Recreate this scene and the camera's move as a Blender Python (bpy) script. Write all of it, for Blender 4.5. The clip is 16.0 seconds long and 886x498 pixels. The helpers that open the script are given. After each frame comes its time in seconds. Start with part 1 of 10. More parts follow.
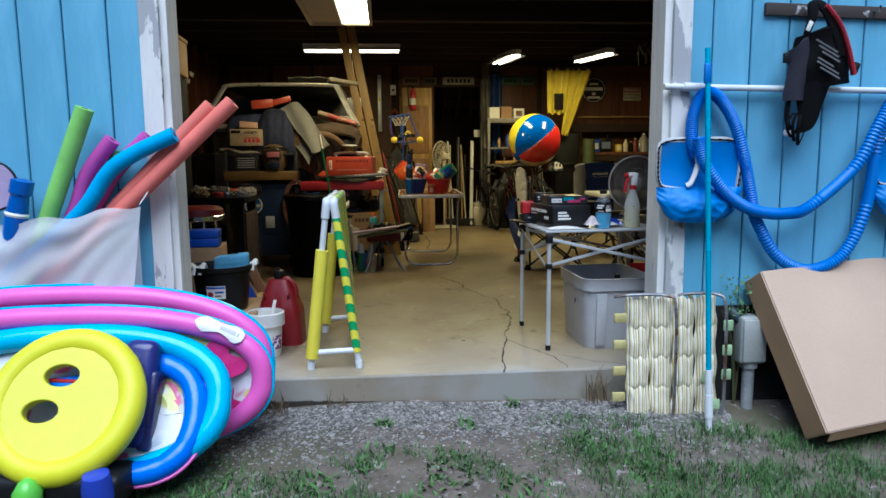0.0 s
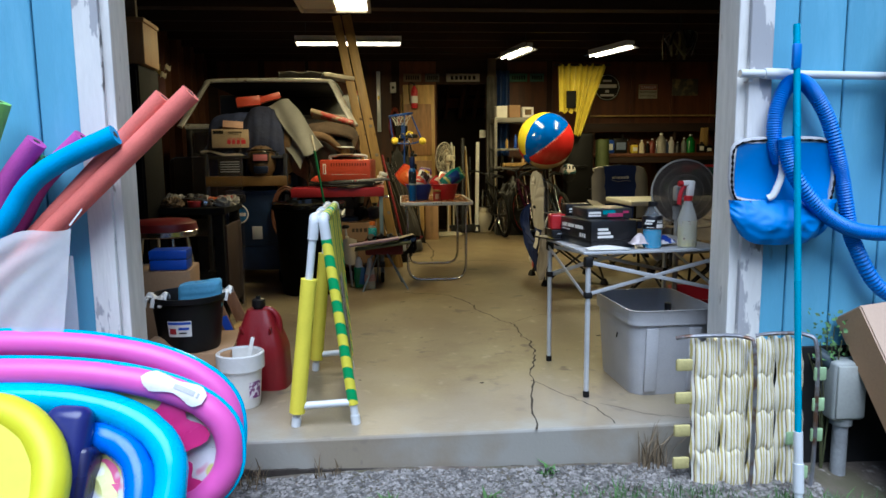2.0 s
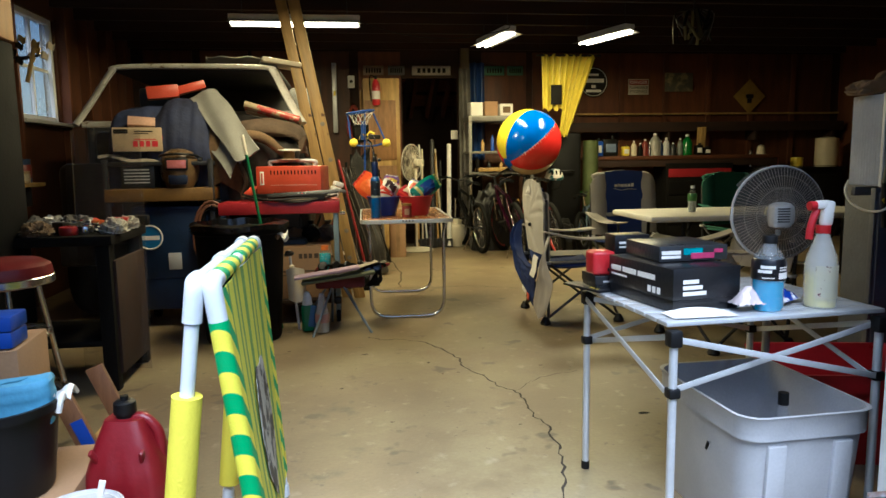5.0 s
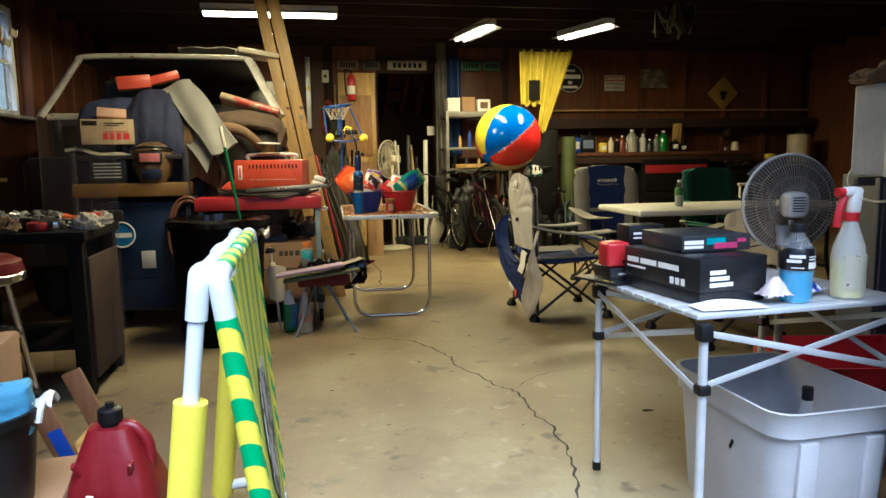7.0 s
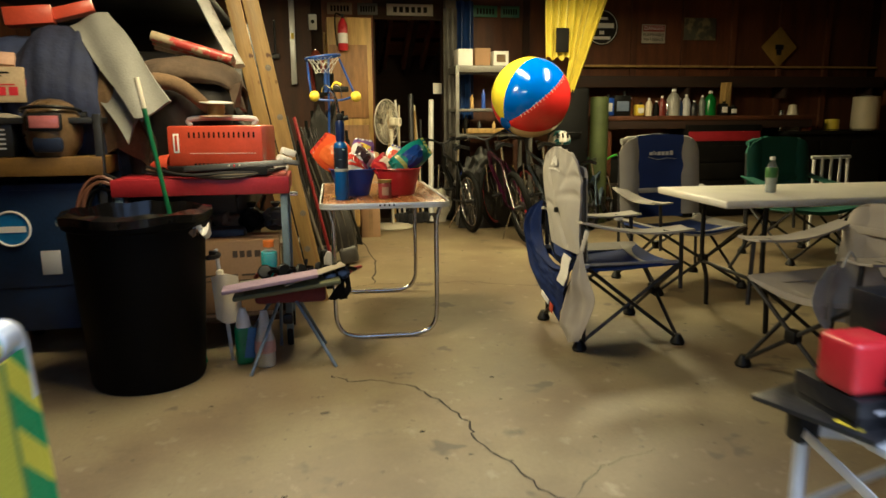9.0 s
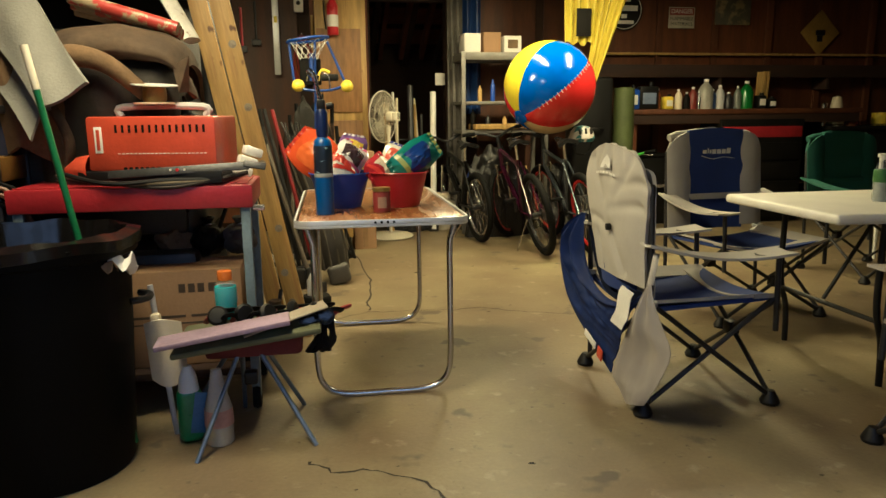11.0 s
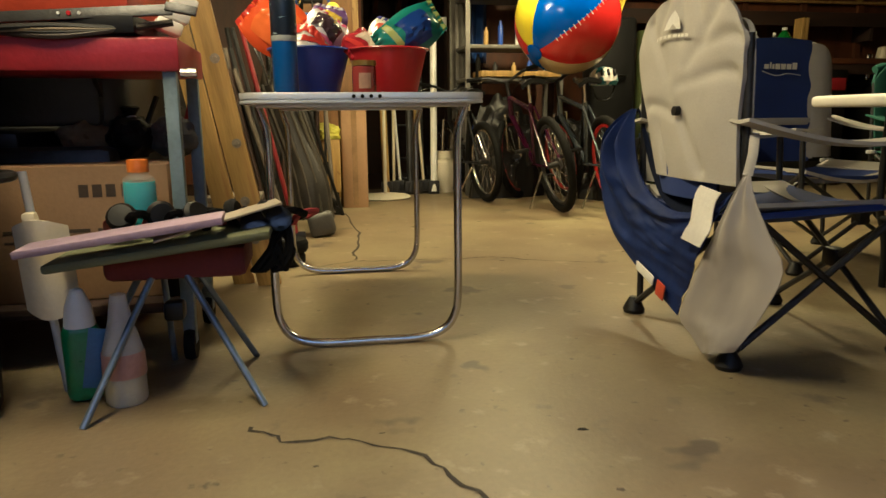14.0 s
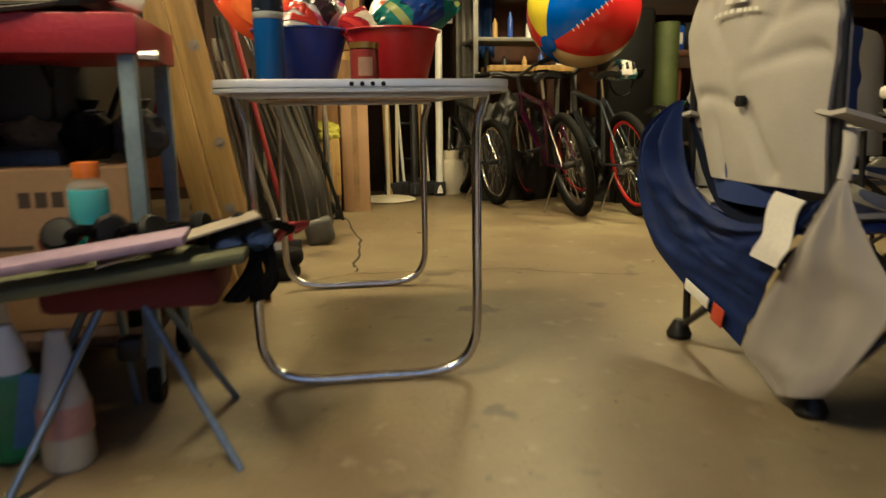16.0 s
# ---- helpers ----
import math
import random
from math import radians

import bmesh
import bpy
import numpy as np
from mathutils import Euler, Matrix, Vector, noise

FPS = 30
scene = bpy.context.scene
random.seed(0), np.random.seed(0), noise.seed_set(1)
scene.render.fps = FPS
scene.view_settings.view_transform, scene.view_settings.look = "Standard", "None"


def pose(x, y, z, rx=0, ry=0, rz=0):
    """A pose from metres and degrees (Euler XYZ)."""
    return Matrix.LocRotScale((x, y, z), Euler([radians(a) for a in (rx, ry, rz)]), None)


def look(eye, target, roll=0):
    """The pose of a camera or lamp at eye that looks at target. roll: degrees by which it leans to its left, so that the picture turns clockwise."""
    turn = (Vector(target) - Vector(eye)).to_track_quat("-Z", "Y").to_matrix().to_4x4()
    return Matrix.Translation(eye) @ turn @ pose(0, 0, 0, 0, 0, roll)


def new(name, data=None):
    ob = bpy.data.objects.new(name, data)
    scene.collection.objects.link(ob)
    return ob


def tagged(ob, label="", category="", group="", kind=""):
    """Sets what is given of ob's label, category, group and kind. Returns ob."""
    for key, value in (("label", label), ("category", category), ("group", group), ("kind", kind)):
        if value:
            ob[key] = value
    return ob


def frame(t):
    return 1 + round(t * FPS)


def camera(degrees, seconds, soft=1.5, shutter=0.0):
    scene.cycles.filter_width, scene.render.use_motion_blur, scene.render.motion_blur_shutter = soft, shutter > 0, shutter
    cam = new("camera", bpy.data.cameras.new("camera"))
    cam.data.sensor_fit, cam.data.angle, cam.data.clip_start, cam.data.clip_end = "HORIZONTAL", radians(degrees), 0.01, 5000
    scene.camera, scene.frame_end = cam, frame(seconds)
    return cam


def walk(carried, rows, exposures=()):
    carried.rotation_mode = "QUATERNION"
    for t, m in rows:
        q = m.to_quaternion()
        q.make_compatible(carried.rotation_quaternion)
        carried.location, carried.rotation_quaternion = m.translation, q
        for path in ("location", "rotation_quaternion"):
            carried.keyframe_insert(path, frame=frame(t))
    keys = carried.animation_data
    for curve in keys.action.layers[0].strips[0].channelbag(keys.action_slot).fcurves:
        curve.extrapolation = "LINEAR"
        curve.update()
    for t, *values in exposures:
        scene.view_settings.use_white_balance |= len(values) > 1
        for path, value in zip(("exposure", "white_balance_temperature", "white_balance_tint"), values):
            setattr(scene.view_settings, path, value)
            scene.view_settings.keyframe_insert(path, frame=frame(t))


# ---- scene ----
cam = camera(65.1, 16.0, shutter=0.35)
PATH = [
    (0, (-0.023, -0.544, 1.142), (0.137, 1.432, 0.875), -0.5),
    (0.5, (-0.013, -0.325, 1.136), (0.146, 1.651, 0.875), -0.7),
    (1, (-0.02, -0.177, 1.14), (0.14, 1.799, 0.877), -0.6),
    (1.5, (-0.032, 0.005, 1.15), (0.13, 1.981, 0.886), -0.6),
    (2, (-0.04, 0.203, 1.161), (0.124, 2.179, 0.896), -0.6),
    (2.5, (-0.043, 0.417, 1.171), (0.122, 2.393, 0.907), -0.5),
    (3, (-0.028, 0.65, 1.175), (0.137, 2.626, 0.913), -0.6),
    (3.5, (0.0, 0.903, 1.171), (0.167, 2.879, 0.913), -0.6),
    (4, (0.035, 1.215, 1.189), (0.223, 3.19, 0.931), -0.7),
    (6.5, (-0.087, 1.677, 1.139), (0.277, 3.626, 0.881), -0.9),
    (7, (-0.109, 1.715, 1.134), (0.256, 3.664, 0.874), -0.9),
    (7.5, (-0.131, 1.758, 1.124), (0.234, 3.707, 0.864), -0.9),
    (8, (-0.143, 1.792, 1.12), (0.22, 3.742, 0.859), -0.9),
    (8.5, (-0.135, 2.099, 1.062), (0.231, 4.031, 0.695), -0.7),
    (9, (0.088, 3.02, 1.172), (0.44, 4.953, 0.80), -0.4),
    (11.5, (0.22, 4.131, 1.122), (0.583, 6.062, 0.746), -0.6),
    (12, (0.293, 4.46, 1.106), (0.655, 6.392, 0.735), -0.6),
    (12.5, (0.315, 4.556, 0.947), (0.672, 6.488, 0.575), -0.8),
    (13, (0.307, 4.557, 0.803), (0.664, 6.489, 0.43), -0.6),
    (13.5, (0.285, 4.549, 0.701), (0.646, 6.481, 0.33), -0.5),
    (14, (0.282, 4.605, 0.682), (0.646, 6.535, 0.305), -0.5),
    (14.5, (0.385, 5.107, 0.72), (0.747, 7.038, 0.346), -0.6),
    (15, (0.468, 5.455, 0.716), (0.824, 7.389, 0.349), -0.7),
    (15.5, (0.446, 5.402, 0.727), (0.797, 7.337, 0.363), -0.7),
    (16, (0.312, 4.949, 0.665), (0.669, 6.88, 0.287), -0.7),
]
EXPOSE = [(0, -0.10, 5300, 6), (2, 0.04, 5250, 7), (3.5, 0.34, 5200, 7), (4.2, 0.52, 5200, 7), (6.3, 0.94, 5050, 8), (8.1, 0.92, 5050, 8), (8.5, 0.84, 4900, 9), (9, 0.84, 5250, 10), (12.5, 0.88, 5150, 10), (14, 0.92, 5300, 12), (16, 0.76, 5350, 14)]
walk(cam, [(t, look(eye, target, roll)) for t, eye, target, roll in PATH], EXPOSE)

# ---- light ----
world = bpy.data.worlds.new("sky")
scene.world = world
world.use_nodes = True
wn = world.node_tree.nodes
sky = wn.new("ShaderNodeTexSky")
sky.sky_type, sky.sun_disc, sky.sun_elevation, sky.sun_rotation = "NISHITA", False, radians(57), radians(176)
world.node_tree.links.new(sky.outputs[0], wn["Background"].inputs[0])
wn["Background"].inputs[1].default_value = 0.115
sun = new("sun", bpy.data.lights.new("sun", "SUN"))
sun.data.energy, sun.data.angle, sun.data.color = 5.0, radians(52), (1.0, 0.995, 0.985)
sun.matrix_world = look((0, 0, 0), (0.03, 0.52, -1.0))


# ---- materials ----
def mat(name, col, rough=0.6, metal=0.0, var=0.18, scale=6.0, bump=0.08, fine=70.0, col2=None, stretch=(1, 1, 1), spec=0.5, coat=0.0, rand=0.0, grime=0.0):
    m = bpy.data.materials.new(name)
    m.use_nodes = True
    nt = m.node_tree
    n, l = nt.nodes, nt.links
    b = n["Principled BSDF"]
    tc = n.new("ShaderNodeTexCoord")
    mp = n.new("ShaderNodeMapping")
    mp.inputs["Scale"].default_value = stretch
    l.new(tc.outputs["Object"], mp.inputs[0])
    big, small = n.new("ShaderNodeTexNoise"), n.new("ShaderNodeTexNoise")
    big.inputs["Scale"].default_value, big.inputs["Detail"].default_value = scale, 5
    small.inputs["Scale"].default_value, small.inputs["Detail"].default_value = fine, 3
    for t in (big, small):
        l.new(mp.outputs[0], t.inputs["Vector"])
    ramp = n.new("ShaderNodeValToRGB")
    c2 = col2 or tuple(c * (1 - 2 * var) for c in col)
    ramp.color_ramp.elements[0].position, ramp.color_ramp.elements[1].position = 0.32, 0.66
    ramp.color_ramp.elements[0].color, ramp.color_ramp.elements[1].color = (*c2, 1), (*col, 1)
    l.new(big.outputs[0], ramp.inputs[0])
    mix = n.new("ShaderNodeMix")
    mix.data_type, mix.blend_type = "RGBA", "MULTIPLY"
    mix.inputs[0].default_value = min(1.0, var * 2)
    l.new(ramp.outputs[0], mix.inputs[6])
    l.new(small.outputs[0], mix.inputs[7])
    out = mix.outputs[2]
    if rand:
        oi, hsv, mr = n.new("ShaderNodeObjectInfo"), n.new("ShaderNodeHueSaturation"), n.new("ShaderNodeMapRange")
        mr.inputs[3].default_value, mr.inputs[4].default_value = 1 - rand, 1 + rand
        l.new(oi.outputs["Random"], mr.inputs[0])
        l.new(mr.outputs[0], hsv.inputs["Value"])
        l.new(out, hsv.inputs["Color"])
        out = hsv.outputs[0]
    l.new(out, b.inputs["Base Color"])
    b.inputs["Metallic"].default_value = metal
    b.inputs["Specular IOR Level"].default_value = spec
    b.inputs["Coat Weight"].default_value = coat
    rr = n.new("ShaderNodeMapRange")
    rr.inputs[3].default_value, rr.inputs[4].default_value = max(0.03, rough - 0.12), min(1, rough + 0.12)
    l.new(big.outputs[0], rr.inputs[0])
    l.new(rr.outputs[0], b.inputs["Roughness"])
    if bump:
        bp = n.new("ShaderNodeBump")
        bp.inputs["Strength"].default_value, bp.inputs["Distance"].default_value = min(1, bump * 4), 0.004
        l.new(small.outputs[0], bp.inputs["Height"])
        l.new(bp.outputs[0], b.inputs["Normal"])
    return m


def layered(m, col, size, low, high, rough=None, stretch=(1, 1, 1), detail=6):
    """A second coat or stain that shows where a noise is high."""
    nt = m.node_tree
    n, l = nt.nodes, nt.links
    b = n["Principled BSDF"]
    tc, mp, t, r, mx = n.new("ShaderNodeTexCoord"), n.new("ShaderNodeMapping"), n.new("ShaderNodeTexNoise"), n.new("ShaderNodeMapRange"), n.new("ShaderNodeMix")
    mp.inputs["Scale"].default_value = stretch
    mp.inputs["Location"].default_value = (size * 0.37, size * 0.11, 3.1)
    t.inputs["Scale"].default_value, t.inputs["Detail"].default_value, t.inputs["Roughness"].default_value = size, detail, 0.6
    r.inputs[1].default_value, r.inputs[2].default_value = low, high
    mx.data_type = "RGBA"
    mx.inputs[7].default_value = (*col, 1)
    l.new(tc.outputs["Object"], mp.inputs[0])
    l.new(mp.outputs[0], t.inputs["Vector"])
    l.new(t.outputs[0], r.inputs[0])
    l.new(r.outputs[0], mx.inputs[0])
    l.new(b.inputs["Base Color"].links[0].from_socket, mx.inputs[6])
    l.new(mx.outputs[2], b.inputs["Base Color"])
    return m


def clear(name, col, alpha, rough=0.08):
    m = mat(name, col, rough, var=0.05, bump=0)
    n, l = m.node_tree.nodes, m.node_tree.links
    tr, mx = n.new("ShaderNodeBsdfTransparent"), n.new("ShaderNodeMixShader")
    mx.inputs[0].default_value = alpha
    l.new(tr.outputs[0], mx.inputs[1])
    l.new(n["Principled BSDF"].outputs[0], mx.inputs[2])
    l.new(mx.outputs[0], n["Material Output"].inputs[0])
    return m


def glow(name, col, strength):
    m = bpy.data.materials.new(name)
    m.use_nodes = True
    b = m.node_tree.nodes["Principled BSDF"]
    b.inputs["Base Color"].default_value = (0.9, 0.9, 0.85, 1)
    b.inputs["Emission Color"].default_value = (*col, 1)
    b.inputs["Emission Strength"].default_value = strength
    return m


def striped(name, cols, period, axis=0, rough=0.7, slope=0.0, other=2):
    """Woven or printed stripes across one local axis; each colour with its width."""
    m = mat(name, cols[0][0], rough, var=0.08, scale=12, bump=0.1, fine=220)
    n, l = m.node_tree.nodes, m.node_tree.links
    tc, sp, ad, fr, ramp = n.new("ShaderNodeTexCoord"), n.new("ShaderNodeSeparateXYZ"), n.new("ShaderNodeMath"), n.new("ShaderNodeMath"), n.new("ShaderNodeValToRGB")
    ad.operation, ad.inputs[1].default_value = "MULTIPLY_ADD", slope
    l.new(tc.outputs["Object"], sp.inputs[0])
    l.new(sp.outputs[other], ad.inputs[0])
    l.new(sp.outputs[axis], ad.inputs[2])
    dv = n.new("ShaderNodeMath")
    dv.operation, dv.inputs[1].default_value = "DIVIDE", period
    l.new(ad.outputs[0], dv.inputs[0])
    fr.operation = "FRACT"
    l.new(dv.outputs[0], fr.inputs[0])
    ramp.color_ramp.interpolation = "CONSTANT"
    at = 0.0
    for i, (c, w) in enumerate(cols):
        e = ramp.color_ramp.elements[i] if i < 2 else ramp.color_ramp.elements.new(at)
        e.position, e.color = at, (*c, 1)
        at += w
    l.new(fr.outputs[0], ramp.inputs[0])
    mx = [k for k in n if k.type == "MIX"][0]
    l.new(ramp.outputs[0], mx.inputs[6])
    return m


M_BLUE = layered(layered(mat("blue_siding_paint", (0.15, 0.43, 0.635), 0.65, var=0.07, scale=1.5, bump=0.05, fine=45, stretch=(6, 6, 0.6), rand=0.04), (0.20, 0.48, 0.66), 2.5, 0.55, 0.8, stretch=(3, 3, 0.5)), (0.10, 0.22, 0.30), 5.0, 0.66, 0.75, stretch=(3, 3, 0.6))
M_PEEL = layered(layered(mat("peeling_white_paint", (0.80, 0.79, 0.77), 0.7, var=0.06, bump=0.1, fine=35, stretch=(3, 3, 0.5)), (0.38, 0.38, 0.40), 6.0, 0.555, 0.58, stretch=(1.6, 1.6, 0.45)), (0.20, 0.19, 0.18), 9.0, 0.62, 0.65, stretch=(1.2, 1.2, 0.35))
M_JAMB = layered(mat("worn_white_jamb", (0.84, 0.83, 0.80), 0.65, var=0.10, bump=0.08, fine=30, stretch=(3, 3, 0.5)), (0.62, 0.60, 0.56), 4.0, 0.58, 0.75, stretch=(2, 2, 0.4))
layered(M_JAMB, (0.30, 0.28, 0.26), 7.0, 0.66, 0.70, stretch=(1.5, 1.5, 0.4))
M_CONC = layered(layered(mat("concrete_floor", (0.305, 0.255, 0.138), 0.44, var=0.14, scale=1.4, bump=0.06, fine=60, col2=(0.215, 0.16, 0.092)), (0.13, 0.092, 0.055), 0.9, 0.42, 0.72), (0.085, 0.065, 0.048), 5.0, 0.62, 0.76)
layered(M_CONC, (0.15, 0.108, 0.062), 2.3, 0.50, 0.70, detail=8)
layered(M_CONC, (0.33, 0.28, 0.195), 11.0, 0.60, 0.78, detail=9)
layered(M_CONC, (0.085, 0.062, 0.04), 24.0, 0.66, 0.74, detail=4)
layered(M_CONC, (0.10, 0.075, 0.05), 3.6, 0.64, 0.68, detail=3)


def greyer_sill(m, col, y0, y1):
    """Greyer concrete along the open sill, with a ragged inner edge."""
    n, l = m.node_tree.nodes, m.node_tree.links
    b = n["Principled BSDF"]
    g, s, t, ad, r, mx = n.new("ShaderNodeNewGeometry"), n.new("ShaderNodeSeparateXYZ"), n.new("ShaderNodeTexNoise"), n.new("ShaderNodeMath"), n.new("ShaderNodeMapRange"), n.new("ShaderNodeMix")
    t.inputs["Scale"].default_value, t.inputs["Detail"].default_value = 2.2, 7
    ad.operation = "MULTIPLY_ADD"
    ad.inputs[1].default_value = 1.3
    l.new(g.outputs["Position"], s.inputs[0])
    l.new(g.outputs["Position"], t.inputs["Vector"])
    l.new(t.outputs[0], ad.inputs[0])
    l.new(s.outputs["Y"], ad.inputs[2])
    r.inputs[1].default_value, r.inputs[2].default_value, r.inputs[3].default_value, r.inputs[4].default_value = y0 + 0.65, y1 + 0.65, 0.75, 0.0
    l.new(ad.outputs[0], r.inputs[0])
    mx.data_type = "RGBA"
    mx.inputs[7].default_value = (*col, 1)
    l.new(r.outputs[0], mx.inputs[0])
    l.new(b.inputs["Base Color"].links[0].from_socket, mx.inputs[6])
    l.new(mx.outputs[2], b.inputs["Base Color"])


greyer_sill(M_CONC, (0.27, 0.235, 0.19), 3.1, 3.9)
greyer_sill(M_CONC, (0.30, 0.295, 0.27), 2.93, 3.10)
M_CRACK = mat("crack_dirt", (0.05, 0.04, 0.032), 0.95)
M_DAMP = mat("damp_dirt", (0.16, 0.14, 0.115), 0.9, var=0.25, scale=30)
M_STAIN = mat("oil_stain", (0.10, 0.075, 0.05), 0.7)
M_GROUND = layered(layered(mat("dirt_ground", (0.19, 0.155, 0.13), 0.95, var=0.25, scale=9, bump=0.3, fine=60, col2=(0.10, 0.078, 0.06)), (0.075, 0.068, 0.04), 1.6, 0.50, 0.62), (0.32, 0.29, 0.27), 14.0, 0.6, 0.7)
M_WOOD = mat("stained_plywood", (0.155, 0.050, 0.016), 0.6, var=0.22, scale=2.2, bump=0.06, fine=30, stretch=(5, 5, 0.7), rand=0.4)
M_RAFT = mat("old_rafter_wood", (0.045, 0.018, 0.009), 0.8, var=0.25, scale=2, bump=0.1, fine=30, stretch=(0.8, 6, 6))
M_PLANK = mat("pine_plank", (0.60, 0.38, 0.11), 0.5, var=0.22, scale=2.5, bump=0.06, fine=24, stretch=(7, 7, 0.6), rand=0.1)
layered(M_PLANK, (0.28, 0.14, 0.045), 3.0, 0.55, 0.72, stretch=(6, 6, 0.5))
layered(M_PLANK, (0.12, 0.055, 0.02), 9.0, 0.70, 0.74, stretch=(1.5, 1.5, 0.7), detail=2)
M_GREYWOOD = mat("weathered_wood", (0.20, 0.165, 0.13), 0.85, var=0.25, scale=3, bump=0.12, fine=30, stretch=(6, 6, 0.6))
M_CARD = mat("cardboard", (0.38, 0.23, 0.12), 0.85, var=0.10, scale=3, bump=0.05, fine=90, rand=0.08)
M_CARDPALE = mat("pale_cardboard", (0.52, 0.375, 0.275), 0.8, var=0.06, scale=1.5, bump=0.03, fine=90)
M_BLACK = mat("black_plastic", (0.008, 0.008, 0.009), 0.5, var=0.2, bump=0.03, spec=0.3)
M_RUBBER = mat("black_rubber", (0.008, 0.008, 0.008), 0.75, var=0.2, bump=0.12, spec=0.12)
M_STEEL = mat("chrome_steel", (0.72, 0.71, 0.70), 0.22, 1.0, var=0.08, bump=0.02)
M_ALU = mat("brushed_aluminium", (0.70, 0.72, 0.75), 0.38, 0.45, var=0.08, bump=0.02)
M_DARKMETAL = mat("dark_steel", (0.07, 0.07, 0.075), 0.45, 0.7, var=0.2)
M_PVC = mat("white_pvc", (0.66, 0.69, 0.71), 0.35, var=0.05, bump=0)
M_WHITE = mat("white_plastic", (0.78, 0.77, 0.74), 0.4, var=0.05, bump=0.02)
M_IVORY = mat("ivory_plastic", (0.72, 0.66, 0.52), 0.5, var=0.06, bump=0.02)
M_GREYP = mat("grey_plastic", (0.47, 0.47, 0.49), 0.45, var=0.08, bump=0.05, fine=120)
M_RED = mat("red_paint", (0.42, 0.022, 0.03), 0.4, var=0.15)
M_REDP = mat("red_plastic", (0.50, 0.02, 0.025), 0.32, var=0.08, bump=0.03)
M_CANRED = mat("fuel_can_red", (0.22, 0.008, 0.014), 0.38, var=0.10, bump=0.05)
M_ORANGE = mat("orange_red_enamel", (0.58, 0.075, 0.03), 0.35, var=0.12)
M_BLUEP = mat("blue_plastic", (0.02, 0.08, 0.48), 0.35, var=0.08)
M_YELP = mat("yellow_plastic", (0.80, 0.62, 0.03), 0.4, var=0.06)
M_CREAM = mat("cream_plastic", (0.66, 0.58, 0.42), 0.45, var=0.06)
M_DARK = mat("dark_clutter", (0.010, 0.009, 0.008), 0.75, var=0.3, spec=0.15)
M_PAPER = mat("white_paper", (0.78, 0.76, 0.72), 0.8, var=0.05)
M_PANE = clear("dusty_window_glass", (0.30, 0.36, 0.42), 0.5, 0.25)
M_TUBE = glow("lit_tube", (1.0, 0.80, 0.50), 7.0)


# ---- mesh helpers ----
def part(name, bm, material, parent=None, label="", smooth=True):
    me = bpy.data.meshes.new(name)
    bmesh.ops.recalc_face_normals(bm, faces=bm.faces)
    bm.to_mesh(me)
    bm.free()
    for m in material if isinstance(material, (list, tuple)) else (material,):
        me.materials.append(m)
    if smooth:
        me.set_sharp_from_angle(angle=radians(38))
        for p in me.polygons:
            p.use_smooth = True
    ob = new(name, me)
    if parent is not None:
        ob.parent = parent
    if label:
        ob["label"] = label
    return ob


def thing(name, label, category, at=(0, 0, 0), rz=0.0, group=""):
    ob = new(name)
    ob.empty_display_size = 0.1
    ob.location, ob.rotation_euler = at, (0, 0, radians(rz))
    return tagged(ob, label, category, group)


def bx(c, s, bev=0.0, rot=(0, 0, 0), bm=None, seg=2):
    t = bmesh.new()
    bmesh.ops.create_cube(t, size=1)
    bmesh.ops.scale(t, vec=s, verts=t.verts)
    if bev:
        bmesh.ops.bevel(t, geom=t.edges[:], offset=bev, segments=seg, profile=0.5, affect="EDGES")
    bmesh.ops.transform(t, matrix=pose(*c, *rot), verts=t.verts)
    return merge(bm, t)


def merge(bm, t):
    if bm is None:
        return t
    me = bpy.data.meshes.new("tmp")
    t.to_mesh(me)
    t.free()
    bm.from_mesh(me)
    bpy.data.meshes.remove(me)
    return bm


def curve(pts, n=6, closed=False):
    """A smooth line through the points."""
    p = [Vector(q) for q in pts]
    k = len(p)
    out = []
    for i in range(k if closed else k - 1):
        a, b, c, d = (p[(i + j) % k] if closed else p[min(max(i + j, 0), k - 1)] for j in (-1, 0, 1, 2))
        for s in range(n):
            t = s / n
            out.append(0.5 * ((2 * b) + (c - a) * t + (2 * a - 5 * b + 4 * c - d) * t * t + (3 * b - a - 3 * c + d) * t ** 3))
    if not closed:
        out.append(p[-1])
    return out


def sweep(pts, r, seg=8, closed=False, bm=None, flat=1.0):
    """A round bar along a line; r is one radius or one for each point."""
    bm = bm or bmesh.new()
    p = [Vector(q) for q in pts]
    k = len(p)
    up, rings = None, []
    for i in range(k):
        d = (p[(i + 1) % k] - p[i - 1]) if closed else (p[min(i + 1, k - 1)] - p[max(i - 1, 0)])
        d = d.normalized() if d.length > 1e-9 else Vector((0, 0, 1))
        if up is None:
            up = d.orthogonal().normalized()
            if abs(d.z) < 0.9:
                up = (Vector((0, 0, 1)) - d * d.z).normalized()
        up = (up - d * up.dot(d)).normalized()
        side = d.cross(up)
        rad = r[i] if isinstance(r, (list, tuple)) else r
        rings.append([bm.verts.new(p[i] + (side * math.cos(a) + up * math.sin(a) * flat) * rad) for a in (math.tau * j / seg for j in range(seg))])
    for i in range(k if closed else k - 1):
        a, b = rings[i], rings[(i + 1) % k]
        for j in range(seg):
            bm.faces.new((a[j], a[(j + 1) % seg], b[(j + 1) % seg], b[j]))
    if not closed:
        bm.faces.new(rings[0][::-1])
        bm.faces.new(rings[-1])
    return bm


